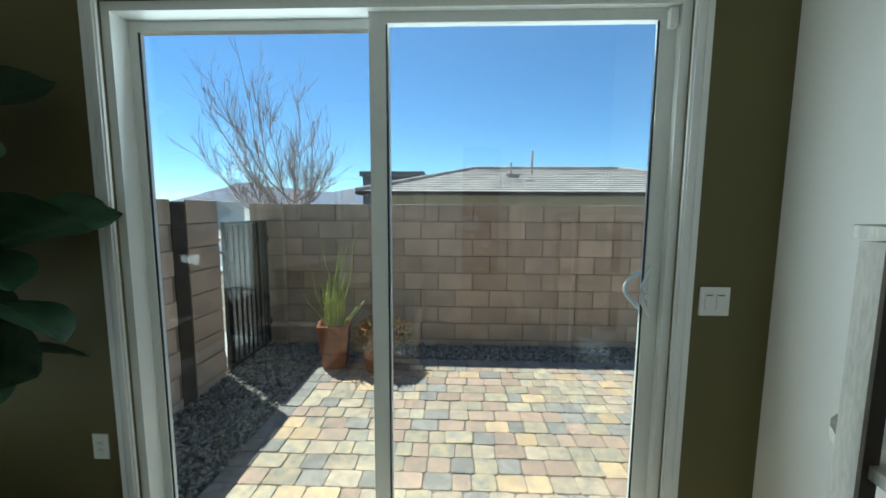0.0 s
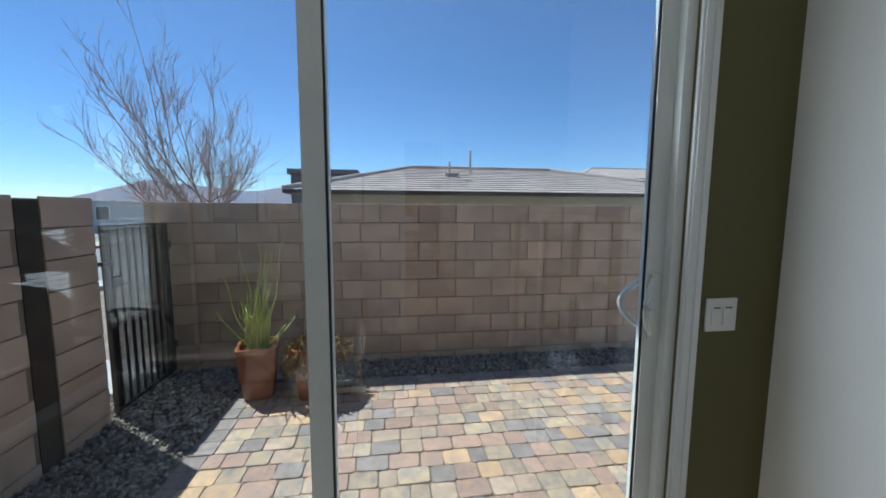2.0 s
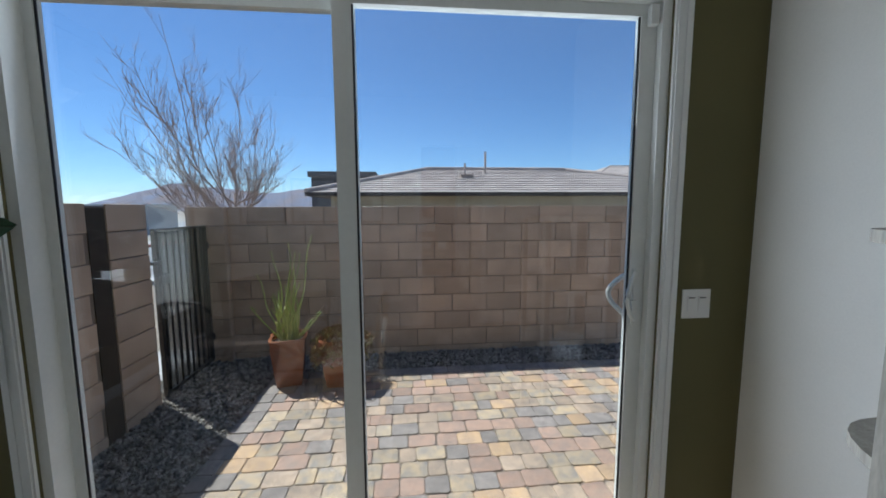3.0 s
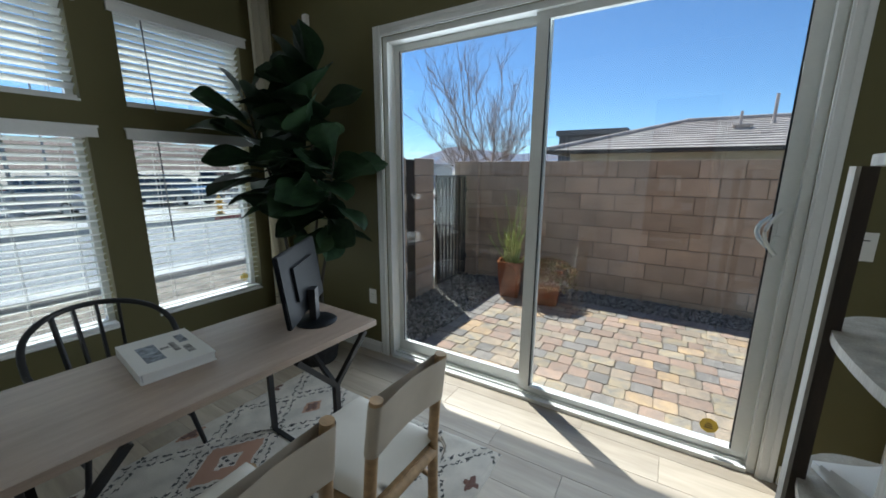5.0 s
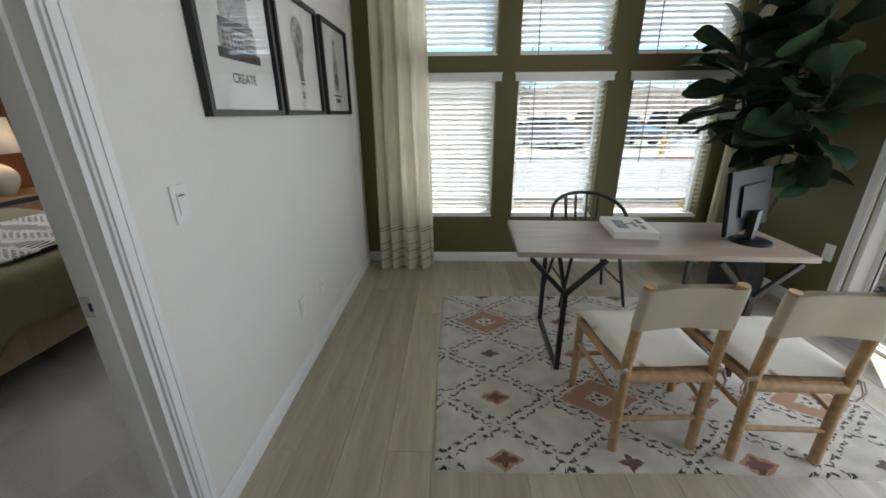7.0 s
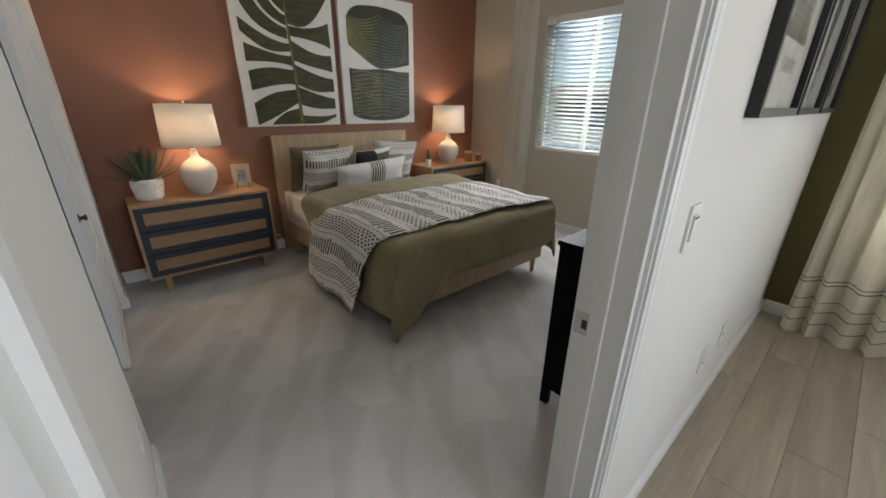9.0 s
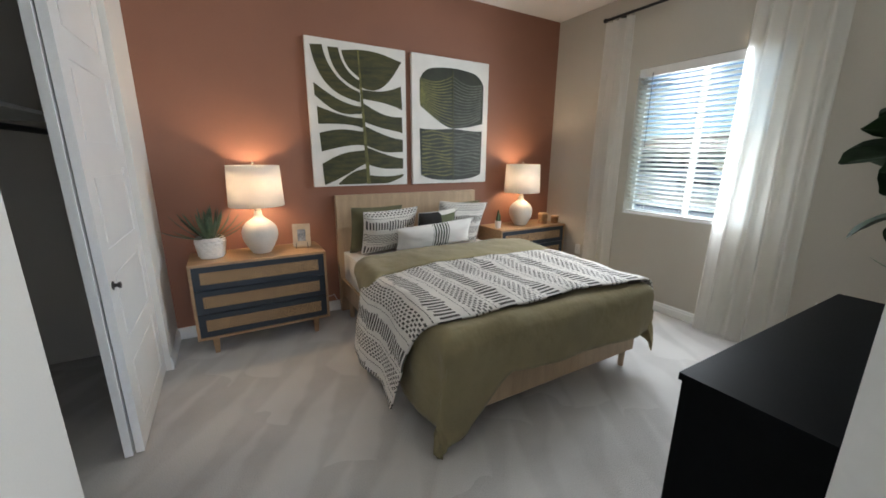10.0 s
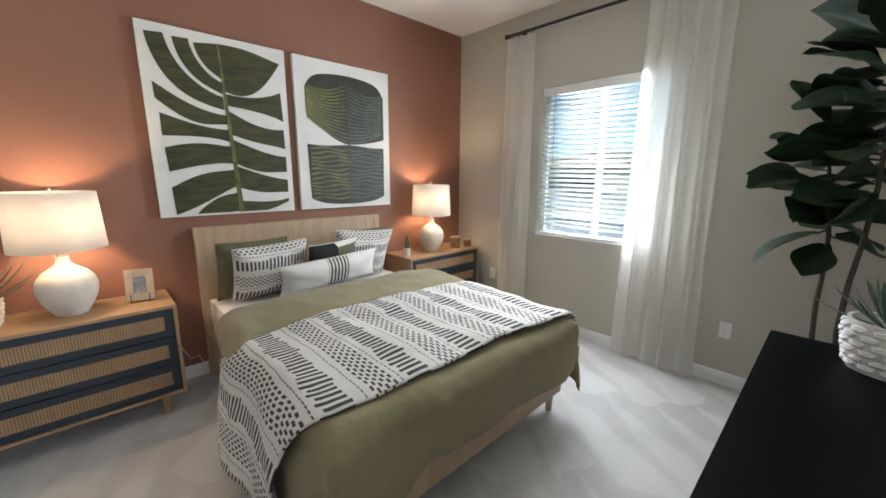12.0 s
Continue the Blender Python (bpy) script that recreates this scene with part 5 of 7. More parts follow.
pillow("lumbar_pillow", pose(-0.90, -4.77, 0.635, -20, 3, 1), 0.80, 0.25, 0.14, STRIPED, "long white cushion with green stripes at its middle", seed=6)

# ---- nightstands ----
CANE = mat("woven_cane", (0.40, 0.25, 0.125), 0.7, vary=0.12, scale=12, fine=160, bump=0.3, dist=0.002)
cw = Weave(CANE)
cw.paint(cw.both(cw.band(cw.frac(cw.x, 0.0125), 0.30, 0.78), cw.band(cw.frac(cw.z, 0.0125), 0.30, 0.78)), (0.05, 0.028, 0.015))


def nightstand(at, label):
    ob = thing("nightstand", at, label, "nightstand", "nightstands by the bed")
    w, d, top = 0.475, 0.42, 0.705
    part("top", B(-w, w, 0, d, top - 0.018, top), WARM_OAK, ob, bevel=0.003)
    part("side_panel", B(-w, -w + 0.018, 0, d, 0.13, top - 0.018), WARM_OAK, ob, bevel=0.002)
    part("side_panel", B(w - 0.018, w, 0, d, 0.13, top - 0.018), WARM_OAK, ob, bevel=0.002)
    part("base_panel", B(-w + 0.018, w - 0.018, 0.0, d, 0.13, 0.148), WARM_OAK, ob, bevel=0.002)
    part("back_panel", B(-w + 0.018, w - 0.018, 0.01, 0.02, 0.148, top - 0.018), NAVY, ob)
    hh = (top - 0.018 - 0.148) / 3
    for k in range(3):
        z0 = 0.148 + hh * k
        bm = bmesh.new()
        x0, x1, y0, y1 = -w + 0.020, w - 0.020, d - 0.022, d - 0.004
        a, b = z0 + 0.003, z0 + hh - 0.003
        c0, c1 = z0 + 0.045, z0 + hh - 0.045
        box(bm, x0, x1, y0, y1, a, c0)
        box(bm, x0, x1, y0, y1, c1, b)
        box(bm, x0, x0 + 0.045, y0, y1, c0, c1)
        box(bm, x1 - 0.045, x1, y0, y1, c0, c1)
        dr = part("drawer", bm, NAVY, ob, "dark navy drawer front", bevel=0.0015)
        part("cane_panel", B(x0 + 0.044, x1 - 0.044, y0 + 0.004, y1 - 0.004, c0 - 0.001, c1 + 0.001), CANE, dr, "woven natural cane")
    for x in (-w + 0.11, w - 0.11):
        for y in (0.07, d - 0.05):
            bm = bmesh.new()
            box(bm, x - 0.024, x + 0.024, y - 0.024, y + 0.024, 0, 0.13)
            for v in bm.verts:
                if v.co.z < 0.01:
                    v.co.x += (x - v.co.x) * 0.35
                    v.co.y += (y - v.co.y) * 0.35
            part("leg", bm, WARM_OAK, ob, bevel=0.003)
    return ob


ns_left = nightstand(pose(0.583, YA + 0.012, 0), "oak and navy nightstand with three cane drawers")
copy_thing(ns_left, pose(-2.19, YA + 0.012, 0))["label"] = "oak and navy nightstand in the corner by the window"

# ---- lamps ----
CERAMIC = mat("matt_white_ceramic", (0.66, 0.60, 0.52), 0.75, vary=0.06, scale=5, fine=90, bump=0.25, dist=0.002)
SHADE = cloth("white_lamp_linen", (0.84, 0.81, 0.76), 0.28, 500)
BULB = glow("lamp_bulb", (1.0, 0.74, 0.48), 6.0)
BRASS = mat("satin_brass", (0.55, 0.48, 0.38), 0.35, metal=1.0, vary=0.05, bump=0)


def table_lamp(at, label):
    ob = thing("table_lamp", at, label, "lamp", "lamps on the nightstands")
    bm = bmesh.new()
    prof = [(0.0001, 0), (0.066, 0), (0.070, 0.006), (0.092, 0.04), (0.118, 0.09), (0.131, 0.14), (0.131, 0.175), (0.120, 0.21), (0.092, 0.245), (0.058, 0.268), (0.037, 0.285), (0.029, 0.305), (0.027, 0.330), (0.0001, 0.332)]
    lathe(bm, prof, seg=48)
    part("base", bm, CERAMIC, ob, "rounded white ceramic base", smooth=True)
    bm = bmesh.new()
    lathe(bm, [(0.0001, 0.328), (0.022, 0.328), (0.022, 0.350), (0.012, 0.355), (0.010, 0.40), (0.0001, 0.40)], seg=20)
    part("socket", bm, BRASS, ob, smooth=True)
    bm = bmesh.new()
    seg = 56
    rows = []
    for r, z in ((0.200, 0.374), (0.193, 0.53), (0.186, 0.682)):
        rows.append([bm.verts.new((r * math.cos(2 * math.pi * k / seg), r * math.sin(2 * math.pi * k / seg), z)) for k in range(seg)])
    for a, b in zip(rows, rows[1:]):
        for k in range(seg):
            bm.faces.new((a[k], a[(k + 1) % seg], b[(k + 1) % seg], b[k]))
    sh = part("shade", bm, SHADE, ob, "white drum shade, lit from within", smooth=True)
    thicken(sh, 0.002)
    bm = bmesh.new()
    for k in range(3):
        a = 2 * math.pi * k / 3
        rod(bm, (0, 0, 0.668), (0.186 * math.cos(a), 0.186 * math.sin(a), 0.668), 0.0022, seg=6)
    rod(bm, (0, 0, 0.40), (0, 0, 0.69), 0.004, seg=8)
    part("harp", bm, BRASS, ob)
    bm = bmesh.new()
    bmesh.ops.create_uvsphere(bm, u_segments=12, v_segments=8, radius=0.010, matrix=Matrix.Translation((0, 0, 0.698)))
    part("finial", bm, BRASS, ob, smooth=True)
    bm = bmesh.new()
    bmesh.ops.create_uvsphere(bm, u_segments=16, v_segments=10, radius=0.028, matrix=Matrix.Translation((0.03, 0.0, 0.47)))
    part("bulb", bm, BULB, ob, smooth=True)
    return ob


def lamp_light(x, y, z):
    li = new("lamp_light", bpy.data.lights.new("lamp_light", "POINT"))
    li.data.energy, li.data.color, li.data.shadow_soft_size = LAMP_WATTS, (1.0, 0.70, 0.43), 0.04
    li.location = (x, y, z)


for x in (0.56, -2.16):
    table_lamp(pose(x, -4.99, 0.705), "white ceramic table lamp, switched on, on a nightstand")
    lamp_light(x, -4.99, 0.705 + 0.53)

# ---- small things on the nightstands ----
AGAVE = mat("grey_green_agave", (0.08, 0.13, 0.075), 0.5, vary=0.25, scale=8, fine=60, bump=0.15, island=0.2)
WHITE_POT = mat("white_glazed_pot", (0.74, 0.72, 0.69), 0.45, vary=0.05, bump=0.1)


def blade(name, length, width, material, cup=0.25):
    bm = bmesh.new()
    n = 8
    rows = []
    for i in range(n + 1):
        t = i / n
        w = width * (0.5 + 1.1 * t) * (1 - t) ** 0.75 + 0.001
        z = 0.25 * length * t * t
        rows.append([bm.verts.new((t * length, s * w, z + cup * abs(s) * w)) for s in (-1, 0, 1)] + [bm.verts.new((t * length, 0, z - 0.18 * w))])
    for a, b in zip(rows, rows[1:]):
        bm.faces.new((a[0], b[0], b[1], a[1]))
        bm.faces.new((a[1], b[1], b[2], a[2]))
        bm.faces.new((a[0], a[3], b[3], b[0]))
        bm.faces.new((a[2], b[2], b[3], a[3]))
    ob = link(name, bm, material, smooth=True)
    me = ob.data
    bpy.data.objects.remove(ob)
    return me


BLADE = blade("leaf", 1.0, 0.085, AGAVE)


def potted_agave(at, label, r, h, rows, leaves, length, seed, squat=0.55):
    """Spiky rosettes in a white pot covered with overlapping raised scales."""
    ob = thing("potted_agave", at, label, "potted plant")
    bm = bmesh.new()
    lathe(bm, [(0.0001, 0), (r * 0.80, 0), (r * 0.93, h * 0.3), (r * 0.98, h * 0.7), (r * 0.96, h), (r * 0.86, h), (r * 0.85, h * 0.9), (0.0001, h * 0.88)], seg=32)
    pot = part("pot", bm, WHITE_POT, ob, smooth=True)
    bm = bmesh.new()
    for i in range(rows):
        n = 12
        for k in range(n):
            a = 2 * math.pi * (k + 0.5 * (i % 2)) / n
            z = h * (0.08 + 0.88 * i / rows)
            rr = r * (0.80 + 0.17 * min(1, z / h * 1.6))
            m = Matrix.Translation((rr * math.cos(a), rr * math.sin(a), z + h * 0.05)) @ Matrix.Rotation(a, 4, "Z") @ Matrix.Rotation(radians(-14), 4, "Y") @ Matrix.Diagonal((r * 0.13, r * 0.235, h * 0.50 / rows, 1))
            bmesh.ops.create_icosphere(bm, subdivisions=1, radius=1, matrix=m)
    part("pot_relief", bm, WHITE_POT, pot, smooth=True)["kind"] = "stuff"
    rnd = random.Random(seed)
    for k in range(leaves):
        lf = new("leaf", BLADE)
        lf.parent = ob
        g = k / leaves
        up = 8 + 70 * g ** 0.8 + rnd.uniform(-8, 8)
        s = length * (1 - 0.35 * g) * rnd.uniform(0.8, 1.1)
        off = r * 0.45 * (1 - g)
        a = k * 137.5
        lf.matrix_local = Matrix.Translation((off * math.cos(radians(a)), off * math.sin(radians(a)), h * 0.9)) @ Matrix.Rotation(radians(a), 4, "Z") @ Matrix.Rotation(radians(-up), 4, "Y") @ Matrix.Diagonal((s, s, s, 1))
    return ob


potted_agave(pose(0.905, -5.0, 0.705), "spiky agave in a white scaled pot on the nightstand", 0.098, 0.155, 6, 38, 0.29, 3)
potted_agave(pose(-1.40, -1.91, 0.875), "grey-green succulents in a white scaled pot on the dresser", 0.115, 0.165, 6, 34, 0.20, 8)

PHOTO_FRAME = mat("pale_stone_frame", (0.40, 0.33, 0.25), 0.7, vary=0.12, fine=90, bump=0.15)
PHOTO = mat("dark_photo", (0.06, 0.075, 0.10), 0.5, vary=0.5, scale=20, bump=0, tone=(0.30, 0.33, 0.38))
pf = thing("photo_frame", pose(0.255, -4.965, 0.705, -12, 0, 168), "small beige photo frame on a black wire stand", "photo frame")
for a in ((-0.07, -0.032, 0.012, 0.205), (0.032, 0.07, 0.012, 0.205), (-0.032, 0.032, 0.012, 0.06), (-0.032, 0.032, 0.158, 0.205)):
    part("frame_bar", B(a[0], a[1], -0.006, 0.006, a[2], a[3]), PHOTO_FRAME, pf, bevel=0.0015)
part("photo", B(-0.033, 0.033, -0.001, 0.003, 0.059, 0.159), PHOTO, pf)
bm = bmesh.new()
for sx in (-1, 1):
    pipe(bm, [(sx * 0.045, -0.02, 0.05), (sx * 0.045, -0.02, 0.004), (sx * 0.045, 0.05, 0.004), (sx * 0.03, 0.02, 0.16)], 0.003, 6)
part("wire_stand", bm, BLACK_METAL, pf)
CACTUS = mat("green_cactus", (0.05, 0.10, 0.04), 0.7, vary=0.25, fine=120, bump=0.4)
mc = thing("potted_cactus", pose(-1.79, -4.93, 0.705), "tiny green cactus in a white pot on the nightstand", "potted plant")
bm = bmesh.new()
lathe(bm, [(0.0001, 0), (0.030, 0), (0.034, 0.08), (0.030, 0.08), (0.029, 0.07), (0.0001, 0.07)], seg=24)
part("pot", bm, WHITE_POT, mc, smooth=True)
for x, y, r, hh in ((0, 0, 0.014, 0.20), (0.014, 0.006, 0.011, 0.165), (-0.014, 0.008, 0.011, 0.155), (0.003, -0.015, 0.010, 0.14)):
    bm = bmesh.new()
    rings = [(r * (1 - 0.5 * (k / 8) ** 4) * (1.0 if k < 8 else 0.2), 0.07 + (hh - 0.07) * k / 8) for k in range(9)]
    lathe(bm, rings, x, y, 10)
    part("stem", bm, CACTUS, mc, smooth=True)
RATTAN = mat("woven_rattan", (0.30, 0.165, 0.075), 0.7, vary=0.3, scale=40, fine=200, bump=0.8, dist=0.003)
for x, y, r, hh in ((-2.46, -4.93, 0.052, 0.105), (-2.60, -4.88, 0.042, 0.07)):
    cj = thing("rattan_jar", pose(x, y, 0.705), "small lidded rattan jar on the nightstand", "jar", "rattan jars")
    bm = bmesh.new()
    lathe(bm, [(0.0001, 0), (r * 0.95, 0)] + [(r * (1 + 0.03 * (k % 2)), 0.004 + hh * k / 12) for k in range(13)] + [(0.0001, hh)], seg=28)
    part("jar", bm, RATTAN, cj, smooth=True)
    bm = bmesh.new()
    lathe(bm, [(0.0001, hh), (r * 1.08, hh), (r * 1.1, hh + 0.012), (r * 0.9, hh + 0.018), (0.0001, hh + 0.018)], seg=28)
    part("lid", bm, WARM_OAK, cj, smooth=True)
wire = thing("lamp_cord", None, "white lamp cord running down to the baseboard", "cable")
bm = bmesh.new()
pipe(bm, [(0.10, YA + 0.02, 0.42), (0.06, YA + 0.025, 0.25), (0.02, YA + 0.03, 0.16), (-0.03, YA + 0.03, 0.17), (-0.06, YA + 0.02, 0.10)], 0.003, 6)
part("cord", bm, PLATE, wire, smooth=True)

# ---- paintings ----
CANVAS = mat("white_canvas", (0.76, 0.74, 0.69), 0.85, vary=0.04, fine=300, bump=0.2)
LEAF_PAINT = mat("brushed_olive_paint", (0.064, 0.060, 0.014), 0.6, vary=0.35, scale=7, fine=30, bump=0.25, dist=0.002, stretch=(1, 1, 5), tone=(0.026, 0.028, 0.008))
RIB_PAINT = mat("yellow_olive_paint", (0.17, 0.16, 0.045), 0.6, vary=0.3, scale=10, fine=40, bump=0.2, tone=(0.09, 0.09, 0.03))
SHEEN_PAINT = mat("grey_green_paint", (0.105, 0.115, 0.085), 0.6, vary=0.3, scale=10, fine=40, bump=0.2)
LEAF_DARK = mat("dark_green_paint", (0.024, 0.028, 0.012), 0.55, vary=0.3, scale=9, fine=40, bump=0.2)
AW, AH = 0.89, 1.21


def canvas(x0, x1, label):
    ob = thing("painting", pose((x0 + x1) / 2, YA, 1.80, 0, 0, 180), label, "painting", "paintings over the bed")
    part("canvas", B(-(x1 - x0) / 2, (x1 - x0) / 2, -0.038, -0.003, -AH / 2, AH / 2), CANVAS, ob, bevel=0.003)
    return ob


def ribbon(name, ob, top, low, material, y=-0.0395, n=24):
    """A painted blade between two curves, given as functions of 0..1 that return (u, v) in the canvas; slightly raised."""
    bm = bmesh.new()
    at = lambda q: (-AW / 2 + q[0] * AW, AH / 2 - q[1] * AH)
    a = [at(top(k / n)) for k in range(n + 1)]
    b = [at(low(k / n)) for k in range(n + 1)]
    va = [bm.verts.new((x, y, z)) for x, z in a]
    vb = [bm.verts.new((x, y, z)) for x, z in b]
    for k in range(n):
        bm.faces.new((va[k], va[k + 1], vb[k + 1], vb[k]))
    p = part(name, bm, material, ob)
    md = p.modifiers.new("thickness", "SOLIDIFY")
    md.thickness, md.offset = 0.0016, 0
    return p


def bend(p, q, c):
    """A curve from p to q that bows by c (in v)."""
    return lambda t: (p[0] + (q[0] - p[0]) * t, p[1] + (q[1] - p[1]) * t + c * math.sin(math.pi * t))


def arc(p, corner, q):
    return lambda t: ((1 - t) ** 2 * p[0] + 2 * t * (1 - t) * corner[0] + t * t * q[0], (1 - t) ** 2 * p[1] + 2 * t * (1 - t) * corner[1] + t * t * q[1])


a1 = canvas(-0.812, 0.078, "white canvas painted with a large dark olive split leaf")
spine = lambda v: 0.495 + 0.06 * v
for tp, lo in (
    (arc((0.155, 0.045), (0.20, 0.27), (0.50, 0.325)), arc((0.045, 0.045), (0.10, 0.35), (0.50, 0.395))),
    (arc((0.305, 0.050), (0.33, 0.20), (0.50, 0.245)), arc((0.205, 0.045), (0.24, 0.24), (0.50, 0.310))),
    (arc((0.50, 0.045), (0.50, 0.10), (0.50, 0.17)), arc((0.335, 0.055), (0.36, 0.16), (0.50, 0.228))),
    (bend((0.055, 0.290), (0.51, 0.425), 0.035), bend((0.060, 0.365), (0.51, 0.475), 0.045)),
    (bend((0.075, 0.445), (0.515, 0.505), 0.02), bend((0.075, 0.555), (0.52, 0.575), -0.02)),
    (bend((0.080, 0.625), (0.52, 0.600), -0.015), bend((0.090, 0.745), (0.525, 0.70), -0.02)),
    (bend((0.090, 0.840), (0.53, 0.735), -0.02), bend((0.100, 0.985), (0.53, 0.835), 0.0)),
    (bend((0.240, 0.985), (0.54, 0.870), -0.02), bend((0.240, 0.990), (0.55, 0.985), 0.0)),
    (bend((0.50, 0.045), (0.955, 0.085), -0.01), lambda t: (0.51 + 0.445 * t, 0.285 - 0.20 * t ** 2.2 + 0.03 * math.sin(math.pi * t))),
    (bend((0.52, 0.31), (0.945, 0.255), 0.03), bend((0.52, 0.365), (0.955, 0.430), -0.02)),
    (bend((0.525, 0.400), (0.950, 0.480), 0.035), bend((0.53, 0.525), (0.955, 0.600), 0.0)),
    (bend((0.53, 0.560), (0.955, 0.650), 0.02), bend((0.535, 0.690), (0.955, 0.745), 0.02)),
    (bend((0.54, 0.715), (0.955, 0.795), 0.015), bend((0.545, 0.835), (0.955, 0.875), 0.01)),
    (bend((0.56, 0.925), (0.955, 0.915), 0.02), lambda t: (0.555 + 0.40 * t, 0.985 - 0.05 * t ** 3)),
):
    ribbon("painted_blade", a1, lambda t: (tp(t)[0], tp(t)[1] - 0.008 * math.sin(math.pi * min(1, t + 0.15))), lambda t: (lo(t)[0], min(0.988, lo(t)[1] + 0.010 * math.sin(math.pi * min(1, t + 0.15)))), LEAF_PAINT)
ribbon("painted_rib", a1, lambda t: (spine(t) - 0.006 - 0.012 * t, 0.045 + 0.945 * t), lambda t: (spine(t) + 0.008 + 0.014 * t, 0.045 + 0.945 * t), RIB_PAINT, -0.0412)

a2 = canvas(-1.769, -0.877, "white canvas painted with a ribbed two-part olive leaf")
ribbon("painted_blade", a2, lambda t: (0.09 + 0.84 * t, 0.085 + 0.09 * abs(2 * t - 1) ** 7 + 0.010 * math.cos(2 * math.pi * t)), lambda t: (0.09 + 0.84 * t, 0.545 - (0.19 if t < 0.5 else 0.05) * abs(2 * t - 1) ** 1.6), LEAF_DARK)
ribbon("painted_blade", a2, lambda t: (0.085 + 0.84 * t, 0.555 + 0.006 * math.sin(9 * t)), lambda t: (0.10 + 0.82 * t, 0.955 + 0.02 * math.sin(math.pi * t) - 0.03 * abs(2 * t - 1) ** 5), LEAF_DARK)
for k in range(15):
    f = (k + 0.5) / 15
    for s in (-1, 1):
        v1 = 0.12 + 0.42 * f
        v0 = 0.165 + (v1 - 0.12) * (0.50 if s < 0 else 0.68)
        e = 0.50 + s * 0.405
        c = 0.035
        ribbon("painted_vein", a2, lambda t: (0.505 + (e - 0.505) * t, v1 + (v0 - v1) * t + c * math.sin(math.pi * t) * (1 - f * 0.4)), lambda t: (0.505 + (e - 0.505) * t, v1 + 0.006 + 0.008 * t + (v0 - v1) * t + c * math.sin(math.pi * t) * (1 - f * 0.4)), RIB_PAINT if s < 0 else SHEEN_PAINT, -0.0412, 12)
for k in range(13):
    v = 0.575 + 0.375 * k / 13
    for s in (-1, 1):
        e = 0.51 + s * 0.395
        ribbon("painted_vein", a2, lambda t: (0.51 + (e - 0.51) * t, v + 0.008 * math.sin(7 * t + k)), lambda t: (0.51 + (e - 0.51) * t, v + 0.011 + 0.003 * math.sin(9 * t) + 0.008 * math.sin(7 * t + k)), RIB_PAINT if s < 0 else SHEEN_PAINT, -0.0412, 12)
ribbon("painted_rib", a2, lambda t: (0.498 + 0.02 * t, 0.085 + 0.895 * t), lambda t: (0.512 + 0.02 * t, 0.085 + 0.895 * t), LEAF_PAINT, -0.0425)

# ---- window curtains, rod ----
cr = thing("curtain_rod", None, "black metal curtain rod with rings above the bedroom window", "curtain rod")
bm = bmesh.new()
rod(bm, (XB + 0.085, -4.50, 2.785), (XB + 0.085, -2.60, 2.785), 0.0125, seg=14)
part("pole", bm, BLACK_METAL, cr, smooth=True)
for y in (-4.515, -2.585):
    bm = bmesh.new()
    bmesh.ops.create_uvsphere(bm, u_segments=14, v_segments=10, radius=0.022, matrix=Matrix.Translation((XB + 0.085, y, 2.785)))
    part("finial", bm, BLACK_METAL, cr, smooth=True)
for y in (-4.36, -2.68):
    bm = bmesh.new()
    box(bm, XB, XB + 0.08, y - 0.006, y + 0.006, 2.775, 2.79)
    box(bm, XB, XB + 0.006, y - 0.014, y + 0.014, 2.73, 2.81)
    part("bracket", bm, BLACK_METAL, cr, bevel=0.001)
for y in (-4.48, -4.43, -4.38, -4.33, -4.28, -4.22, -3.26, -3.17, -3.08, -2.99, -2.90, -2.81, -2.73):
    bm = bmesh.new()
    pipe(bm, [(XB + 0.085 + 0.020 * math.cos(2 * math.pi * k / 16), y, 2.778 + 0.020 * math.sin(2 * math.pi * k / 16)) for k in range(17)], 0.0022, 6)
    part("ring", bm, BLACK_METAL, cr)
curtain("sheer_curtain", "gathered white sheer curtain beside the window", XB + 0.085, -4.50, -4.20, 0.02, 2.755, 4, SHEER, 0.035, 11, 1.12)
curtain("sheer_curtain", "wide white sheer curtain drawn over the window's edge", XB + 0.085, -3.23, -2.71, 0.01, 2.755, 5, SHEER, 0.034, 12, 1.18)

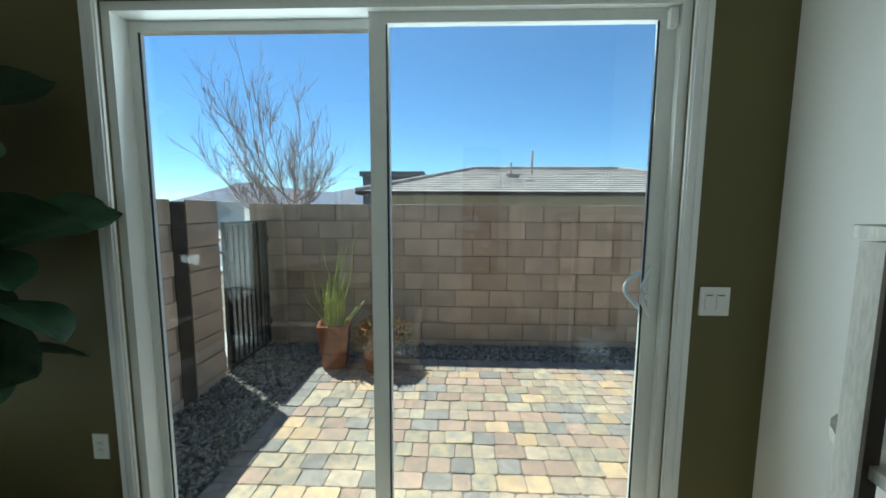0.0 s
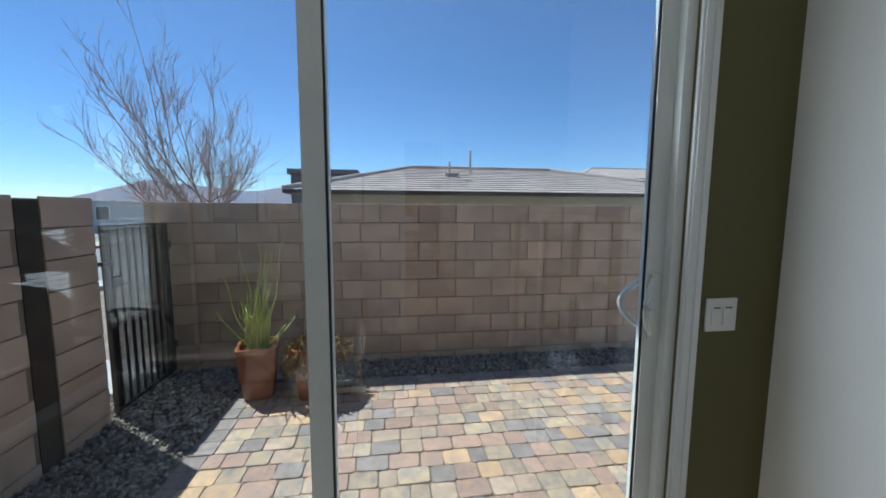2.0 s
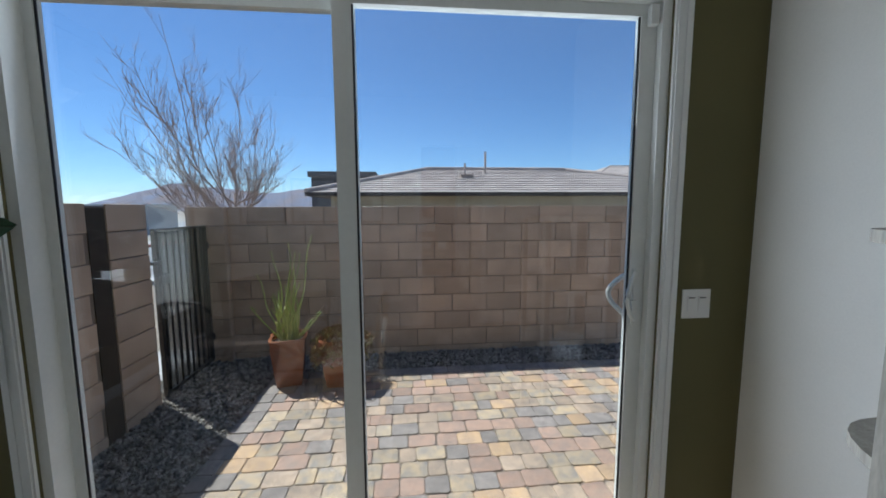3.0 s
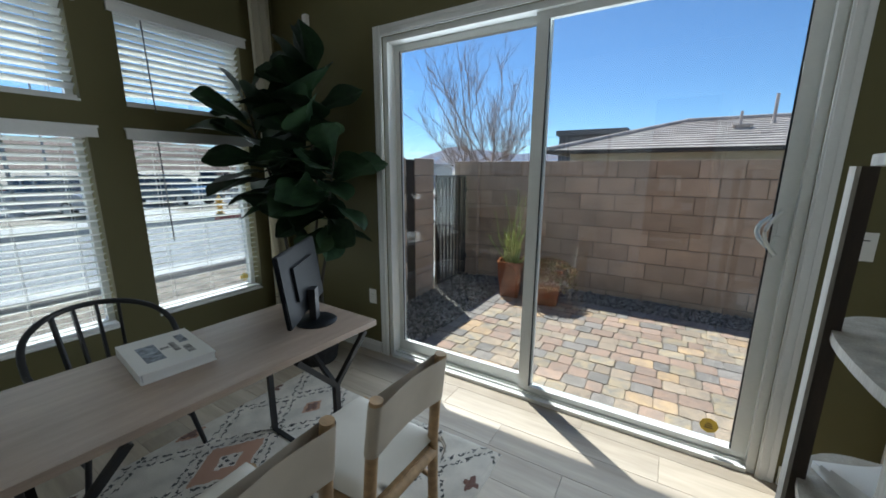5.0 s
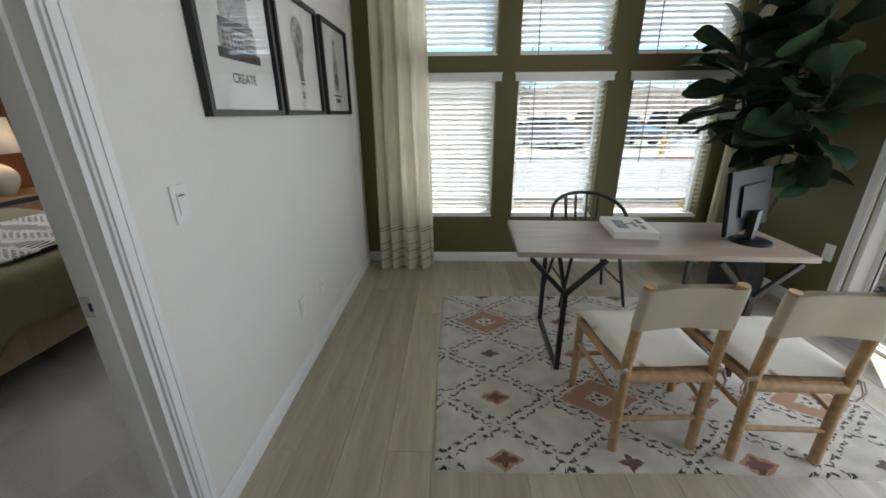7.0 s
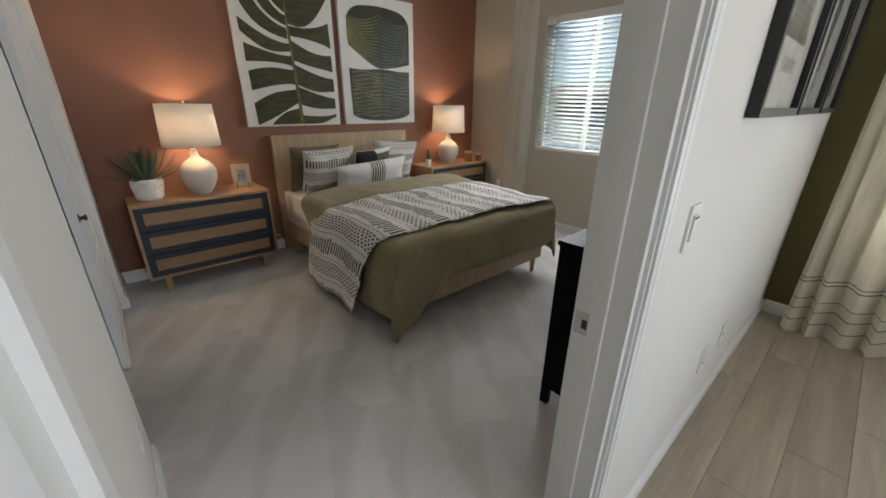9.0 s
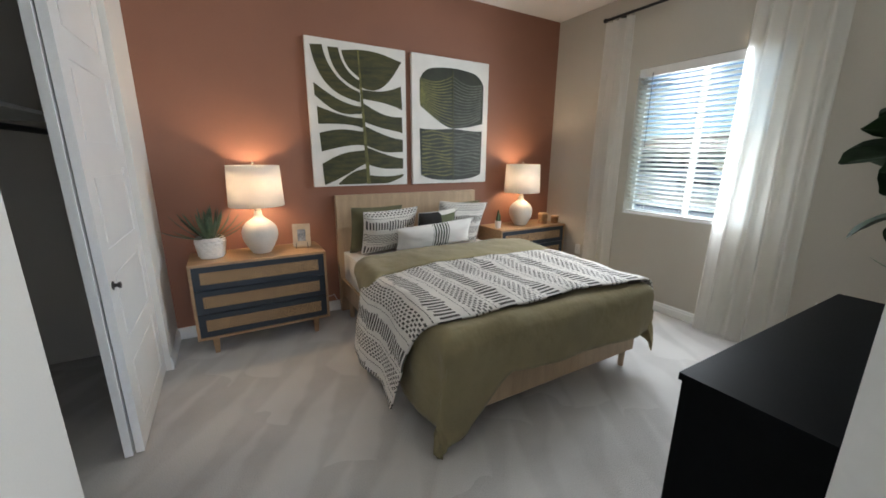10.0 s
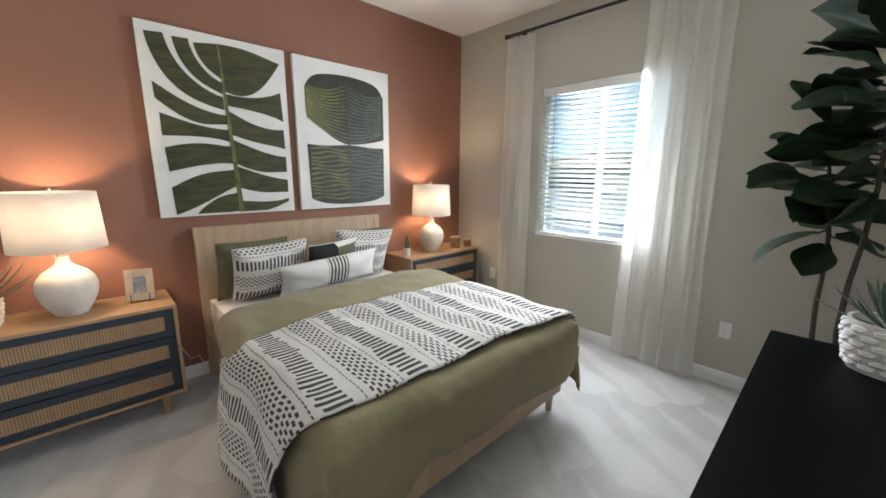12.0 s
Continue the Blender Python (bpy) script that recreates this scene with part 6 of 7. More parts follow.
# ---- black dresser ----
def dresser():
    ob = thing("dresser", None, "long black painted dresser against the partition", "dresser")
    x0, x1, y0, y1, top = -1.565, -0.288, -2.205, YQ - 0.02, 0.875
    part("top", B(x0, x1, y0 - 0.004, y1, top - 0.022, top), BLACK_WOOD, ob, bevel=0.003)
    for a, b in ((x0 + 0.006, x0 + 0.036), (x1 - 0.036, x1 - 0.006)):
        bm = B(a, b, y0 + 0.004, y1, 0.10, top - 0.022)
        box(bm, a, b, y0 + 0.004, y0 + 0.045, 0, 0.10)
        box(bm, a, b, y1 - 0.045, y1, 0, 0.10)
        part("side_panel", bm, BLACK_WOOD, ob, bevel=0.002)
    part("back_panel", B(x0 + 0.036, x1 - 0.036, y1 - 0.012, y1, 0.10, top - 0.022), BLACK_WOOD, ob)
    part("base_rail", B(x0 + 0.036, x1 - 0.036, y0 + 0.01, y0 + 0.03, 0.10, 0.14), BLACK_WOOD, ob)
    for r in range(3):
        for c in range(2):
            wd = (x1 - x0 - 0.09) / 2
            a = x0 + 0.04 + c * (wd + 0.01)
            z = 0.145 + r * 0.236
            d = part("drawer", B(a, a + wd, y0, y0 + 0.022, z, z + 0.226), BLACK_WOOD, ob, bevel=0.003)
            bm = bmesh.new()
            rod(bm, (a + wd / 2, y0, z + 0.12), (a + wd / 2, y0 - 0.018, z + 0.12), 0.009, 0.014, 16)
            part("knob", bm, BLACK_METAL, d, smooth=True)


dresser()
fig_tree(pose(-2.20, -2.03, 0), "tall fiddle-leaf fig in a dark basket beyond the dresser", [(-0.04, -0.10, 1.74, 1.16, 20), (0.14, 0.0, 2.14, 1.30, 34)], (0.17, 0.36), 12, 0.262, (XB + 0.03, 9, -9, YQ - 0.02))


# ---- closet ----
def closet_door(x, y0, y1, label, knob):
    ob = thing("closet_door", None, label, "door", "closet doors")
    z0, z1, t = 0.012, 2.40, 0.034
    part("core", B(x + 0.006, x + t - 0.006, y0 + 0.01, y1 - 0.01, z0 + 0.01, z1 - 0.01), TRIM, ob)
    rows = 5
    st, gap = 0.115, 0.10
    hh = (z1 - z0 - gap * (rows + 1)) / rows
    bm = bmesh.new()
    box(bm, x, x + t, y0, y0 + st, z0, z1)
    box(bm, x, x + t, y1 - st, y1, z0, z1)
    for k in range(rows + 1):
        za = z0 + k * (hh + gap)
        box(bm, x, x + t, y0 + st, y1 - st, za, za + gap)
    part("door_frame", bm, TRIM, ob, bevel=0.004)
    for k in range(rows):
        za = z0 + gap + k * (hh + gap)
        part("raised_panel", B(x + 0.002, x + t - 0.002, y0 + st + 0.03, y1 - st - 0.03, za + 0.03, za + hh - 0.03), TRIM, ob, bevel=0.008)
    if knob:
        bm = bmesh.new()
        lathe(bm, [(0.0001, 0), (0.020, 0), (0.022, 0.003), (0.010, 0.006), (0.008, 0.016), (0.015, 0.024), (0.015, 0.030), (0.0001, 0.034)], seg=20)
        bm.transform(pose(x, y1 - 0.055, 0.87, 0, -90, 0))
        part("knob", bm, BLACK_METAL, ob, "small dark bronze knob", smooth=True)


closet_door(1.258, -4.68, -3.845, "white five-panel sliding closet door, half open", True)
closet_door(1.300, -4.665, -3.83, "second white sliding closet door behind the first", False)
crod = thing("closet_rod", None, "dark clothes rod inside the open closet", "closet rod")
bm = bmesh.new()
rod(bm, (1.60, YA + 0.0, 1.58), (1.60, YQ, 1.58), 0.016, seg=14)
part("pole", bm, BLACK_METAL, crod, smooth=True)
shf = thing("closet_shelf", None, "plain white shelf above the clothes rod", "shelf")
part("board", B(1.56, 2.0, YA, YQ, 1.66, 1.68), TRIM, shf, bevel=0.002)
setting("trim", B(XC - 0.004, XC + 0.12, CLOSET[0], CLOSET[1], 2.405, 2.42), TRIM, "white track cover over the closet doors", "trim")

# ---- ground, street and yard ----
DIRT = mat("pale_desert_ground", (0.36, 0.31, 0.25), 0.95, vary=0.18, scale=0.4, fine=9, bump=0.5, dist=0.01)
ASPHALT = mat("sun_bleached_asphalt", (0.27, 0.27, 0.27), 0.9, vary=0.1, scale=0.5, fine=60, bump=0.4, dist=0.004)
CONCRETE = mat("pale_concrete", (0.50, 0.48, 0.45), 0.85, vary=0.08, scale=1.5, fine=60, bump=0.2)
RED_KERB = mat("red_kerb_paint", (0.38, 0.10, 0.08), 0.7, vary=0.15)
YARD = mat("tan_yard_gravel", (0.33, 0.27, 0.21), 0.95, vary=0.3, scale=4, fine=45, bump=1.0, dist=0.02)
LOWER = -0.42
setting("ground", B(-2500, 2500, -2500, 2500, LOWER - 1.0, LOWER), DIRT, "flat pale desert ground reaching the horizon", "ground")
bm = bmesh.new()
vs = [bm.verts.new(p) for p in ((-2.50, -12, -0.125), (-2.50, 1.95, -0.125), (-2.50, 16, -0.125), (-6.6, 16, LOWER + 0.02), (-6.6, -12, LOWER + 0.02))]
bm.faces.new(vs)
setting("yard", bm, YARD, "sloping tan gravel yard beside the house", "yard")
setting("road", B(-13.9, -7.15, -120, 120, LOWER - 0.05, LOWER + 0.01), ASPHALT, "sun-bleached asphalt street", "road")
setting("pavement_1", B(-7.15, -6.6, -120, 120, LOWER - 0.05, LOWER + 0.13), CONCRETE, "pale concrete kerb along the yard", "kerb")
setting("kerb", B(-14.08, -13.9, -120, 7.0, LOWER - 0.05, LOWER + 0.14), CONCRETE, "pale concrete kerb across the street", "kerb")
setting("kerb_red", B(-14.08, -13.9, 7.0, 40, LOWER - 0.05, LOWER + 0.14), RED_KERB, "red painted kerb by the hydrant", "kerb")
setting("pavement_2", B(-15.9, -14.08, -120, 120, LOWER - 0.05, LOWER + 0.12), CONCRETE, "pale concrete pavement across the street", "pavement")
setting("parking_lot", B(-60, -19.5, -60, 80, LOWER - 0.05, LOWER + 0.012), ASPHALT, "wide sunlit parking lot", "parking lot")
setting("path", B(-19.5, -15.9, 5.2, 7.4, LOWER - 0.05, LOWER + 0.09), CONCRETE, "concrete path to the parking lot", "path")
setting("patio_bed", B(-1.205, 3.5, 1.93, 4.165, LOWER, GROUND - 0.010), SAND, "sand bed under the pavers and gravel", "patio")
setting("gate_path", B(-3.9, -2.16, 3.2, 5.0, LOWER, -0.112), CONCRETE, "pale concrete slab beyond the gate", "path")

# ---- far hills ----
# distance haze is mixed into these two base colours
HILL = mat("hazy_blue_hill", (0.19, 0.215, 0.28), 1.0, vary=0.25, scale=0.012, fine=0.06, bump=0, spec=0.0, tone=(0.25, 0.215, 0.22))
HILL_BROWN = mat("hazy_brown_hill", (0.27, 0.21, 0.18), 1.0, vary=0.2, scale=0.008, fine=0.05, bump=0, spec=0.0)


def hills(label, dist, a0, a1, low, high, seed, material, deep=300):
    """A ridge of hills on an arc round the house; angles from north, west positive."""
    bm = bmesh.new()
    n = 140
    rows = []
    for i in range(n + 1):
        a = radians(a0 + (a1 - a0) * i / n)
        h = low + (high - low) * (0.5 + 0.5 * noise.fractal(Vector((i * 0.045, seed, 0)), 0.9, 2.1, 5))
        h *= min(1.0, 0.12 + 7 * i / n, 0.12 + 7 * (n - i) / n)
        r = []
        for d, f in ((0, 0.0), (0.35, 0.45 + 0.12 * noise.noise(Vector((i * 0.2, 3, seed)))), (0.8, 0.9), (1, 1.0), (1.6, 0.2)):
            rr = dist + deep * d
            r.append(bm.verts.new((-rr * math.sin(a), rr * math.cos(a), LOWER + h * f)))
        rows.append(r)
    for a, b in zip(rows, rows[1:]):
        for k in range(4):
            bm.faces.new((a[k], b[k], b[k + 1], a[k + 1]))
    tagged(link("mountain_range", bm, material, smooth=True), label, "mountains", "", "structure")


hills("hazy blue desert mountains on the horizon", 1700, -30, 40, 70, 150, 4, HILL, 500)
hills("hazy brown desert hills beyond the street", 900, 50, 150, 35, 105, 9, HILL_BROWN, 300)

# ---- neighbouring houses ----
ROOF = mat("grey_brown_roof_tile", (0.52, 0.43, 0.375), 0.9, vary=0.2, scale=2, fine=20, bump=0.3)
FASCIA = mat("dark_brown_fascia", (0.06, 0.045, 0.035), 0.7)
GREY_STUCCO = mat("grey_stucco", (0.13, 0.125, 0.125), 0.9, vary=0.08)
WINDOW_DARK = mat("dark_window", (0.03, 0.04, 0.05), 0.1, vary=0.05, bump=0)


def hip_house(label, x0, x1, y0, y1, eave, ridge, rx0, rx1, wall_mat, over=0.45, rows=13):
    ob = thing("house", None, label, "house")
    part("wall", B(x0 + over, x1 - over, y0 + over, y1 - over, LOWER, eave - 0.053), wall_mat, ob)
    ym = (y0 + y1) / 2
    bm = bmesh.new()
    for k in range(rows):
        f0, f1 = k / rows, (k + 1.06) / rows
        lift = 0.03

        def ring(f, dz):
            f = min(f, 1)
            return [Vector((x0 + (rx0 - x0) * f, y0 + (ym - y0) * f, eave + (ridge - eave) * f + dz)), Vector((x1 + (rx1 - x1) * f, y0 + (ym - y0) * f, eave + (ridge - eave) * f + dz)), Vector((x1 + (rx1 - x1) * f, y1 + (ym - y1) * f, eave + (ridge - eave) * f + dz)), Vector((x0 + (rx0 - x0) * f, y1 + (ym - y1) * f, eave + (ridge - eave) * f + dz))]

        a, b = [bm.verts.new(p) for p in ring(f0, lift)], [bm.verts.new(p) for p in ring(f1, 0.006)]
        c = [bm.verts.new(p) for p in ring(f0, -0.01)]
        for i in range(4):
            j = (i + 1) % 4
            bm.faces.new((a[i], a[j], b[j], b[i]))
            bm.faces.new((c[i], c[j], a[j], a[i]))
    part("roof", bm, ROOF, ob, "low hip roof of flat grey tiles")
    bm = bmesh.new()
    rod(bm, (rx0, ym, ridge + 0.03), (rx1, ym, ridge + 0.03), 0.07, seg=8)
    for cx, cy, r in ((x0, y0, rx0), (x1, y0, rx1)):
        rod(bm, (cx, cy, eave + 0.05), (r, ym, ridge + 0.03), 0.06, seg=8)
    part("ridge_caps", bm, ROOF, ob)
    bm = bmesh.new()
    box(bm, x0, x1, y0 - 0.03, y0, eave - 0.055, eave + 0.02)
    box(bm, x0 - 0.03, x0, y0, y1, eave - 0.055, eave + 0.02)
    box(bm, x0, x1, y0, y0 + over, eave - 0.052, eave - 0.035)
    box(bm, x0, x0 + over, y0 + over, y1, eave - 0.052, eave - 0.035)
    part("fascia", bm, FASCIA, ob, "dark brown fascia board")
    return ob


nb = hip_house("single-storey beige house with a low tiled hip roof", -2.10, 9.2, 9.0, 16.2, 1.93, 2.83, 0.75, 5.4, STUCCO)
for x, y, z, h, r in ((1.85, 11.5, 2.55, 0.36, 0.03), (2.50, 11.7, 2.6, 0.68, 0.035)):
    bm = bmesh.new()
    rod(bm, (x, y, z - 0.15), (x, y, z + h), r, seg=10)
    rod(bm, (x, y, z - 0.02), (x, y, z + 0.06), r * 2.4, r * 1.3, 10)
    part("vent_pipe", bm, ROOF, nb)
bm = bmesh.new()
box(bm, 1.72, 1.98, 11.0, 11.2, 2.38, 2.52)
box(bm, 1.66, 2.04, 10.95, 11.22, 2.52, 2.545)
part("roof_vent", bm, ROOF, nb)
bm = bmesh.new()
box(bm, 2.1, 2.3, 10.3, 10.45, 2.22, 2.31)
part("roof_vent", bm, ROOF, nb)


def flat_house(label, x0, x1, y0, y1, h, wall_mat, windows=True):
    ob = thing("house", None, label, "house")
    part("wall", B(x0, x1, y0, y1, LOWER, h), wall_mat, ob)
    part("parapet", B(x0 - 0.12, x1 + 0.12, y0 - 0.12, y1 + 0.12, h, h + 0.22), wall_mat, ob, bevel=0.02)
    if windows:
        for k in range(3):
            x = x0 + (x1 - x0) * (k + 0.5) / 3
            w = part("window", B(x - 0.5, x + 0.5, y0 - 0.04, y0 - 0.01, 0.6, 1.7), TRIM, ob)
            part("pane", B(x - 0.44, x + 0.44, y0 - 0.05, y0 - 0.041, 0.66, 1.64), WINDOW_DARK, w)
    return ob


flat_house("dark grey flat-roofed house behind the neighbour", -4.0, -1.35, 17.2, 22, 3.0, GREY_STUCCO, False)
hip_house("grey-roofed house behind the yards", 14.0, 26, 27, 36, 4.0, 5.2, 17.5, 22.5, STUCCO, rows=6)
flat_house("small pale shed building beyond the gate", -27, -21, 33, 37, 1.9, CONCRETE)
fh = hip_house("pale house across the parking lot", -66, -48, -34, -24, 2.6, 4.2, -60, -54, STUCCO, rows=6)
for k in range(4):
    w = part("window", B(-47.97 - 0.45, -47.93 - 0.45, -32.5 + 2.1 * k, -31.2 + 2.1 * k, 0.6, 1.9), TRIM, fh)
    part("pane", B(-47.925 - 0.45, -47.91 - 0.45, -32.4 + 2.1 * k, -31.3 + 2.1 * k, 0.7, 1.8), WINDOW_DARK, w)


# ---- trees ----
TWIG = mat("reddish_bare_bark", (0.50, 0.37, 0.30), 0.9, vary=0.25, scale=5, fine=40, bump=0.3)
GOLD_LEAF = mat("yellow_green_leaf", (0.16, 0.14, 0.04), 0.8, vary=0.3, scale=3, fine=20, bump=0)


def bare_tree(at, label, height, seed, spread=1.0, tips_at=None):
    """A leafless tree: trunk, limbs and wavy upswept twigs; tips_at: where the limbs end, in tree heights."""
    rnd = random.Random(seed)
    ob = thing("bare_tree", at, label, "tree")
    trunk, limbs, twigs = bmesh.new(), bmesh.new(), bmesh.new()

    def grow(bm, start, d, length, r, depth):
        pts, p, dd = [start], start.copy(), d.copy()
        n = 5
        for k in range(n):
            wig = (0.10, 0.24, 0.30, 0.32)[depth]
            dd = (dd + Vector((rnd.uniform(-1, 1), rnd.uniform(-1, 1), rnd.uniform(-0.35, 0.75))) * wig).normalized()
            p = p + dd * length / n
            pts.append(p.copy())
        pipe(bm, pts, r, 6 if depth < 2 else 4, r * 0.45)
        return pts, dd

    if not tips_at:
        tips_at = [(rnd.uniform(-0.3, 0.3) * spread, rnd.uniform(-0.3, 0.3) * spread, rnd.uniform(0.55, 1.0)) for _ in range(9)]
    main, dd = grow(trunk, Vector((0, 0, 0)), Vector((-0.06, 0, 1)), height * 0.30, height * 0.0120, 0)
    boughs = []
    for n, (tx, ty, tz) in enumerate(tips_at):
        a = main[2 + n % 4]
        tip = Vector((tx, ty, tz)) * height
        c = Vector((a.x + (tip.x - a.x) * 0.62, a.y + (tip.y - a.y) * 0.62, a.z + (tip.z - a.z) * 0.30))
        pts = []
        for k in range(13):
            t = k / 12
            w = height * 0.011 * math.sin(math.pi * t)
            pts.append((1 - t) ** 2 * a + 2 * t * (1 - t) * c + t * t * tip + Vector((w * math.sin(9 * t + n), w * math.cos(8 * t + 2 * n), 0)))
        pipe(limbs, pts, height * 0.0036, 6, height * 0.0008)
        boughs.append(pts)
    for pts in boughs:
        for k in range(20):
            i = rnd.randint(3, 11)
            e = (pts[i + 1] - pts[i]).normalized()
            d = (e * 1.1 + Vector((rnd.uniform(-0.75, 0.75), rnd.uniform(-0.75, 0.75), rnd.uniform(-0.1, 0.8)))).normalized()
            p2, e2 = grow(twigs, pts[i], d, height * rnd.uniform(0.07, 0.17), height * 0.0010, 2)
            for j in range(6):
                d2 = (e2 * 0.9 + Vector((rnd.uniform(-0.7, 0.7), rnd.uniform(-0.7, 0.7), rnd.uniform(-0.1, 0.8)))).normalized()
                grow(twigs, p2[rnd.randint(1, 5)], d2, height * rnd.uniform(0.04, 0.10), height * 0.0007, 3)
    part("trunk", trunk, TWIG, ob, smooth=True)
    part("limbs", limbs, TWIG, ob, smooth=True)
    part("twigs", twigs, TWIG, ob)
    return ob


bare_tree(pose(-4.98, 12.0, LOWER), "leafless tree with fine reddish twigs behind the block wall", 7.2, 5, 0.9, [(-0.17, -0.10, 0.98), (-0.31, -0.14, 0.50), (-0.29, -0.12, 0.72), (-0.24, -0.16, 0.80), (-0.27, -0.06, 0.42), (-0.20, -0.05, 0.62), (-0.10, -0.12, 0.80), (0.01, 0.08, 0.80), (0.07, 0.12, 0.66), (0.12, 0.08, 0.58), (0.16, 0.06, 0.47), (-0.07, 0.16, 0.60), (0.08, -0.10, 0.50), (-0.14, -0.20, 0.48), (-0.02, -0.16, 0.68), (0.12, -0.05, 0.36), (-0.20, 0.10, 0.38)])


def leafy_tree(at, label, height, seed):
    rnd = random.Random(seed)
    ob = thing("desert_tree", at, label, "tree", "street trees")
    bm = bmesh.new()
    pipe(bm, [(0, 0, 0), (0.06, 0.02, height * 0.25), (0.02, 0.1, height * 0.5)], 0.09, 8, 0.05)
    for k in range(6):
        a = k * 1.05
        pipe(bm, [(0.03, 0.06, height * (0.3 + 0.03 * k)), (0.5 * math.cos(a), 0.5 * math.sin(a), height * 0.6), (0.95 * math.cos(a), 0.95 * math.sin(a), height * (0.72 + 0.03 * k))], 0.035, 6, 0.012)
    part("trunk", bm, TWIG, ob, smooth=True)
    pts, faces = [], []
    for c in range(26):
        a, rr = rnd.uniform(0, 6.28), rnd.uniform(0.2, 1.35)
        ctr = Vector((rr * math.cos(a), rr * math.sin(a), height * (0.62 + rnd.uniform(-0.14, 0.30) * (1.3 - rr * 0.5))))
        for k in range(85):
            p = ctr + Vector((rnd.gauss(0, 0.2), rnd.gauss(0, 0.2), rnd.gauss(0, 0.16)))
            d1 = Vector((rnd.uniform(-1, 1), rnd.uniform(-1, 1), rnd.uniform(-1, 1))).normalized() * 0.05
            d2 = Vector((rnd.uniform(-1, 1), rnd.uniform(-1, 1), rnd.uniform(-1, 1))).normalized() * 0.03
            i = len(pts)
            pts += [p - d1, p + d2, p + d1, p - d2]
            faces.append((i, i + 1, i + 2, i + 3))
    me = bpy.data.meshes.new("crown")
    me.from_pydata(pts, [], faces)
    me.materials.append(GOLD_LEAF)
    cr_ = new("crown", me)
    cr_.parent = ob
    return ob


leafy_tree(pose(-16.8, 1.2, LOWER), "yellow-green desert tree across the street", 3.4, 2)
leafy_tree(pose(-17.4, -2.6, LOWER), "yellow-green desert tree across the street", 3.8, 3)
leafy_tree(pose(-18.2, -7.5, LOWER), "yellow-green desert tree across the street", 3.5, 7)
for k, (x, y) in enumerate(((-17.0, 9.2), (-17.6, 12.5), (-16.5, 5.0))):
    tagged(bare_tree(pose(x, y, LOWER), "young leafless staked street tree", 2.6, 20 + k, 0.6), group="young street trees")

# ---- street things ----
HYDRANT = mat("yellow_hydrant_paint", (0.62, 0.33, 0.03), 0.5, vary=0.1)
hy = thing("fire_hydrant", pose(-14.9, 7.75, LOWER + 0.12), "yellow fire hydrant on the far pavement", "hydrant")
bm = bmesh.new()
lathe(bm, [(0.0001, 0), (0.16, 0), (0.16, 0.04), (0.10, 0.05), (0.10, 0.48), (0.14, 0.50), (0.14, 0.55), (0.11, 0.60), (0.06, 0.68), (0.03, 0.70), (0.03, 0.75), (0.0001, 0.75)], seg=20)
part("body", bm, HYDRANT, hy, smooth=True)
for d in ((1, 0), (0, 1), (0, -1)):
    bm = bmesh.new()
    rod(bm, (0, 0, 0.40), (0.19 * d[0], 0.19 * d[1], 0.40), 0.055, seg=12)
    part("outlet_cap", bm, HYDRANT, hy, smooth=True)
POLE = mat("galvanised_pole", (0.30, 0.30, 0.30), 0.5, metal=0.6)
for x, y, h in ((-20.5, 3.2, 5.5), (-24.0, 13.5, 6.0), (-33.0, 7.0, 7.0), (-36.0, 19.0, 7.0), (-30.0, -9.0, 6.5)):
    pl = thing("street_lamp", pose(x, y, LOWER), "slender grey street lamp by the parking lot", "street lamp", "street lamps")
    bm = bmesh.new()
    rod(bm, (0, 0, 0), (0, 0, h), 0.07, 0.05, 10)
    part("pole", bm, POLE, pl, smooth=True)
    bm = bmesh.new()
    rod(bm, (0, 0, h - 0.08), (0.7, 0, h), 0.03, seg=8)
    box(bm, 0.6, 1.05, -0.12, 0.12, h - 0.04, h + 0.05)
    part("lamp_head", bm, POLE, pl)
    bm = bmesh.new()
    rod(bm, (0, 0, 0), (0, 0, 0.6), 0.2, seg=14)
    part("footing", bm, CONCRETE, pl)

TYRE = mat("tyre_rubber", (0.015, 0.015, 0.015), 0.85)
RIM = mat("alloy_rim", (0.5, 0.5, 0.5), 0.35, metal=0.9)
CAR_GLASS = mat("car_glass", (0.02, 0.025, 0.03), 0.08, vary=0.05, bump=0)
HEADLAMP = mat("headlamp_lens", (0.6, 0.6, 0.6), 0.15, vary=0.05, bump=0)


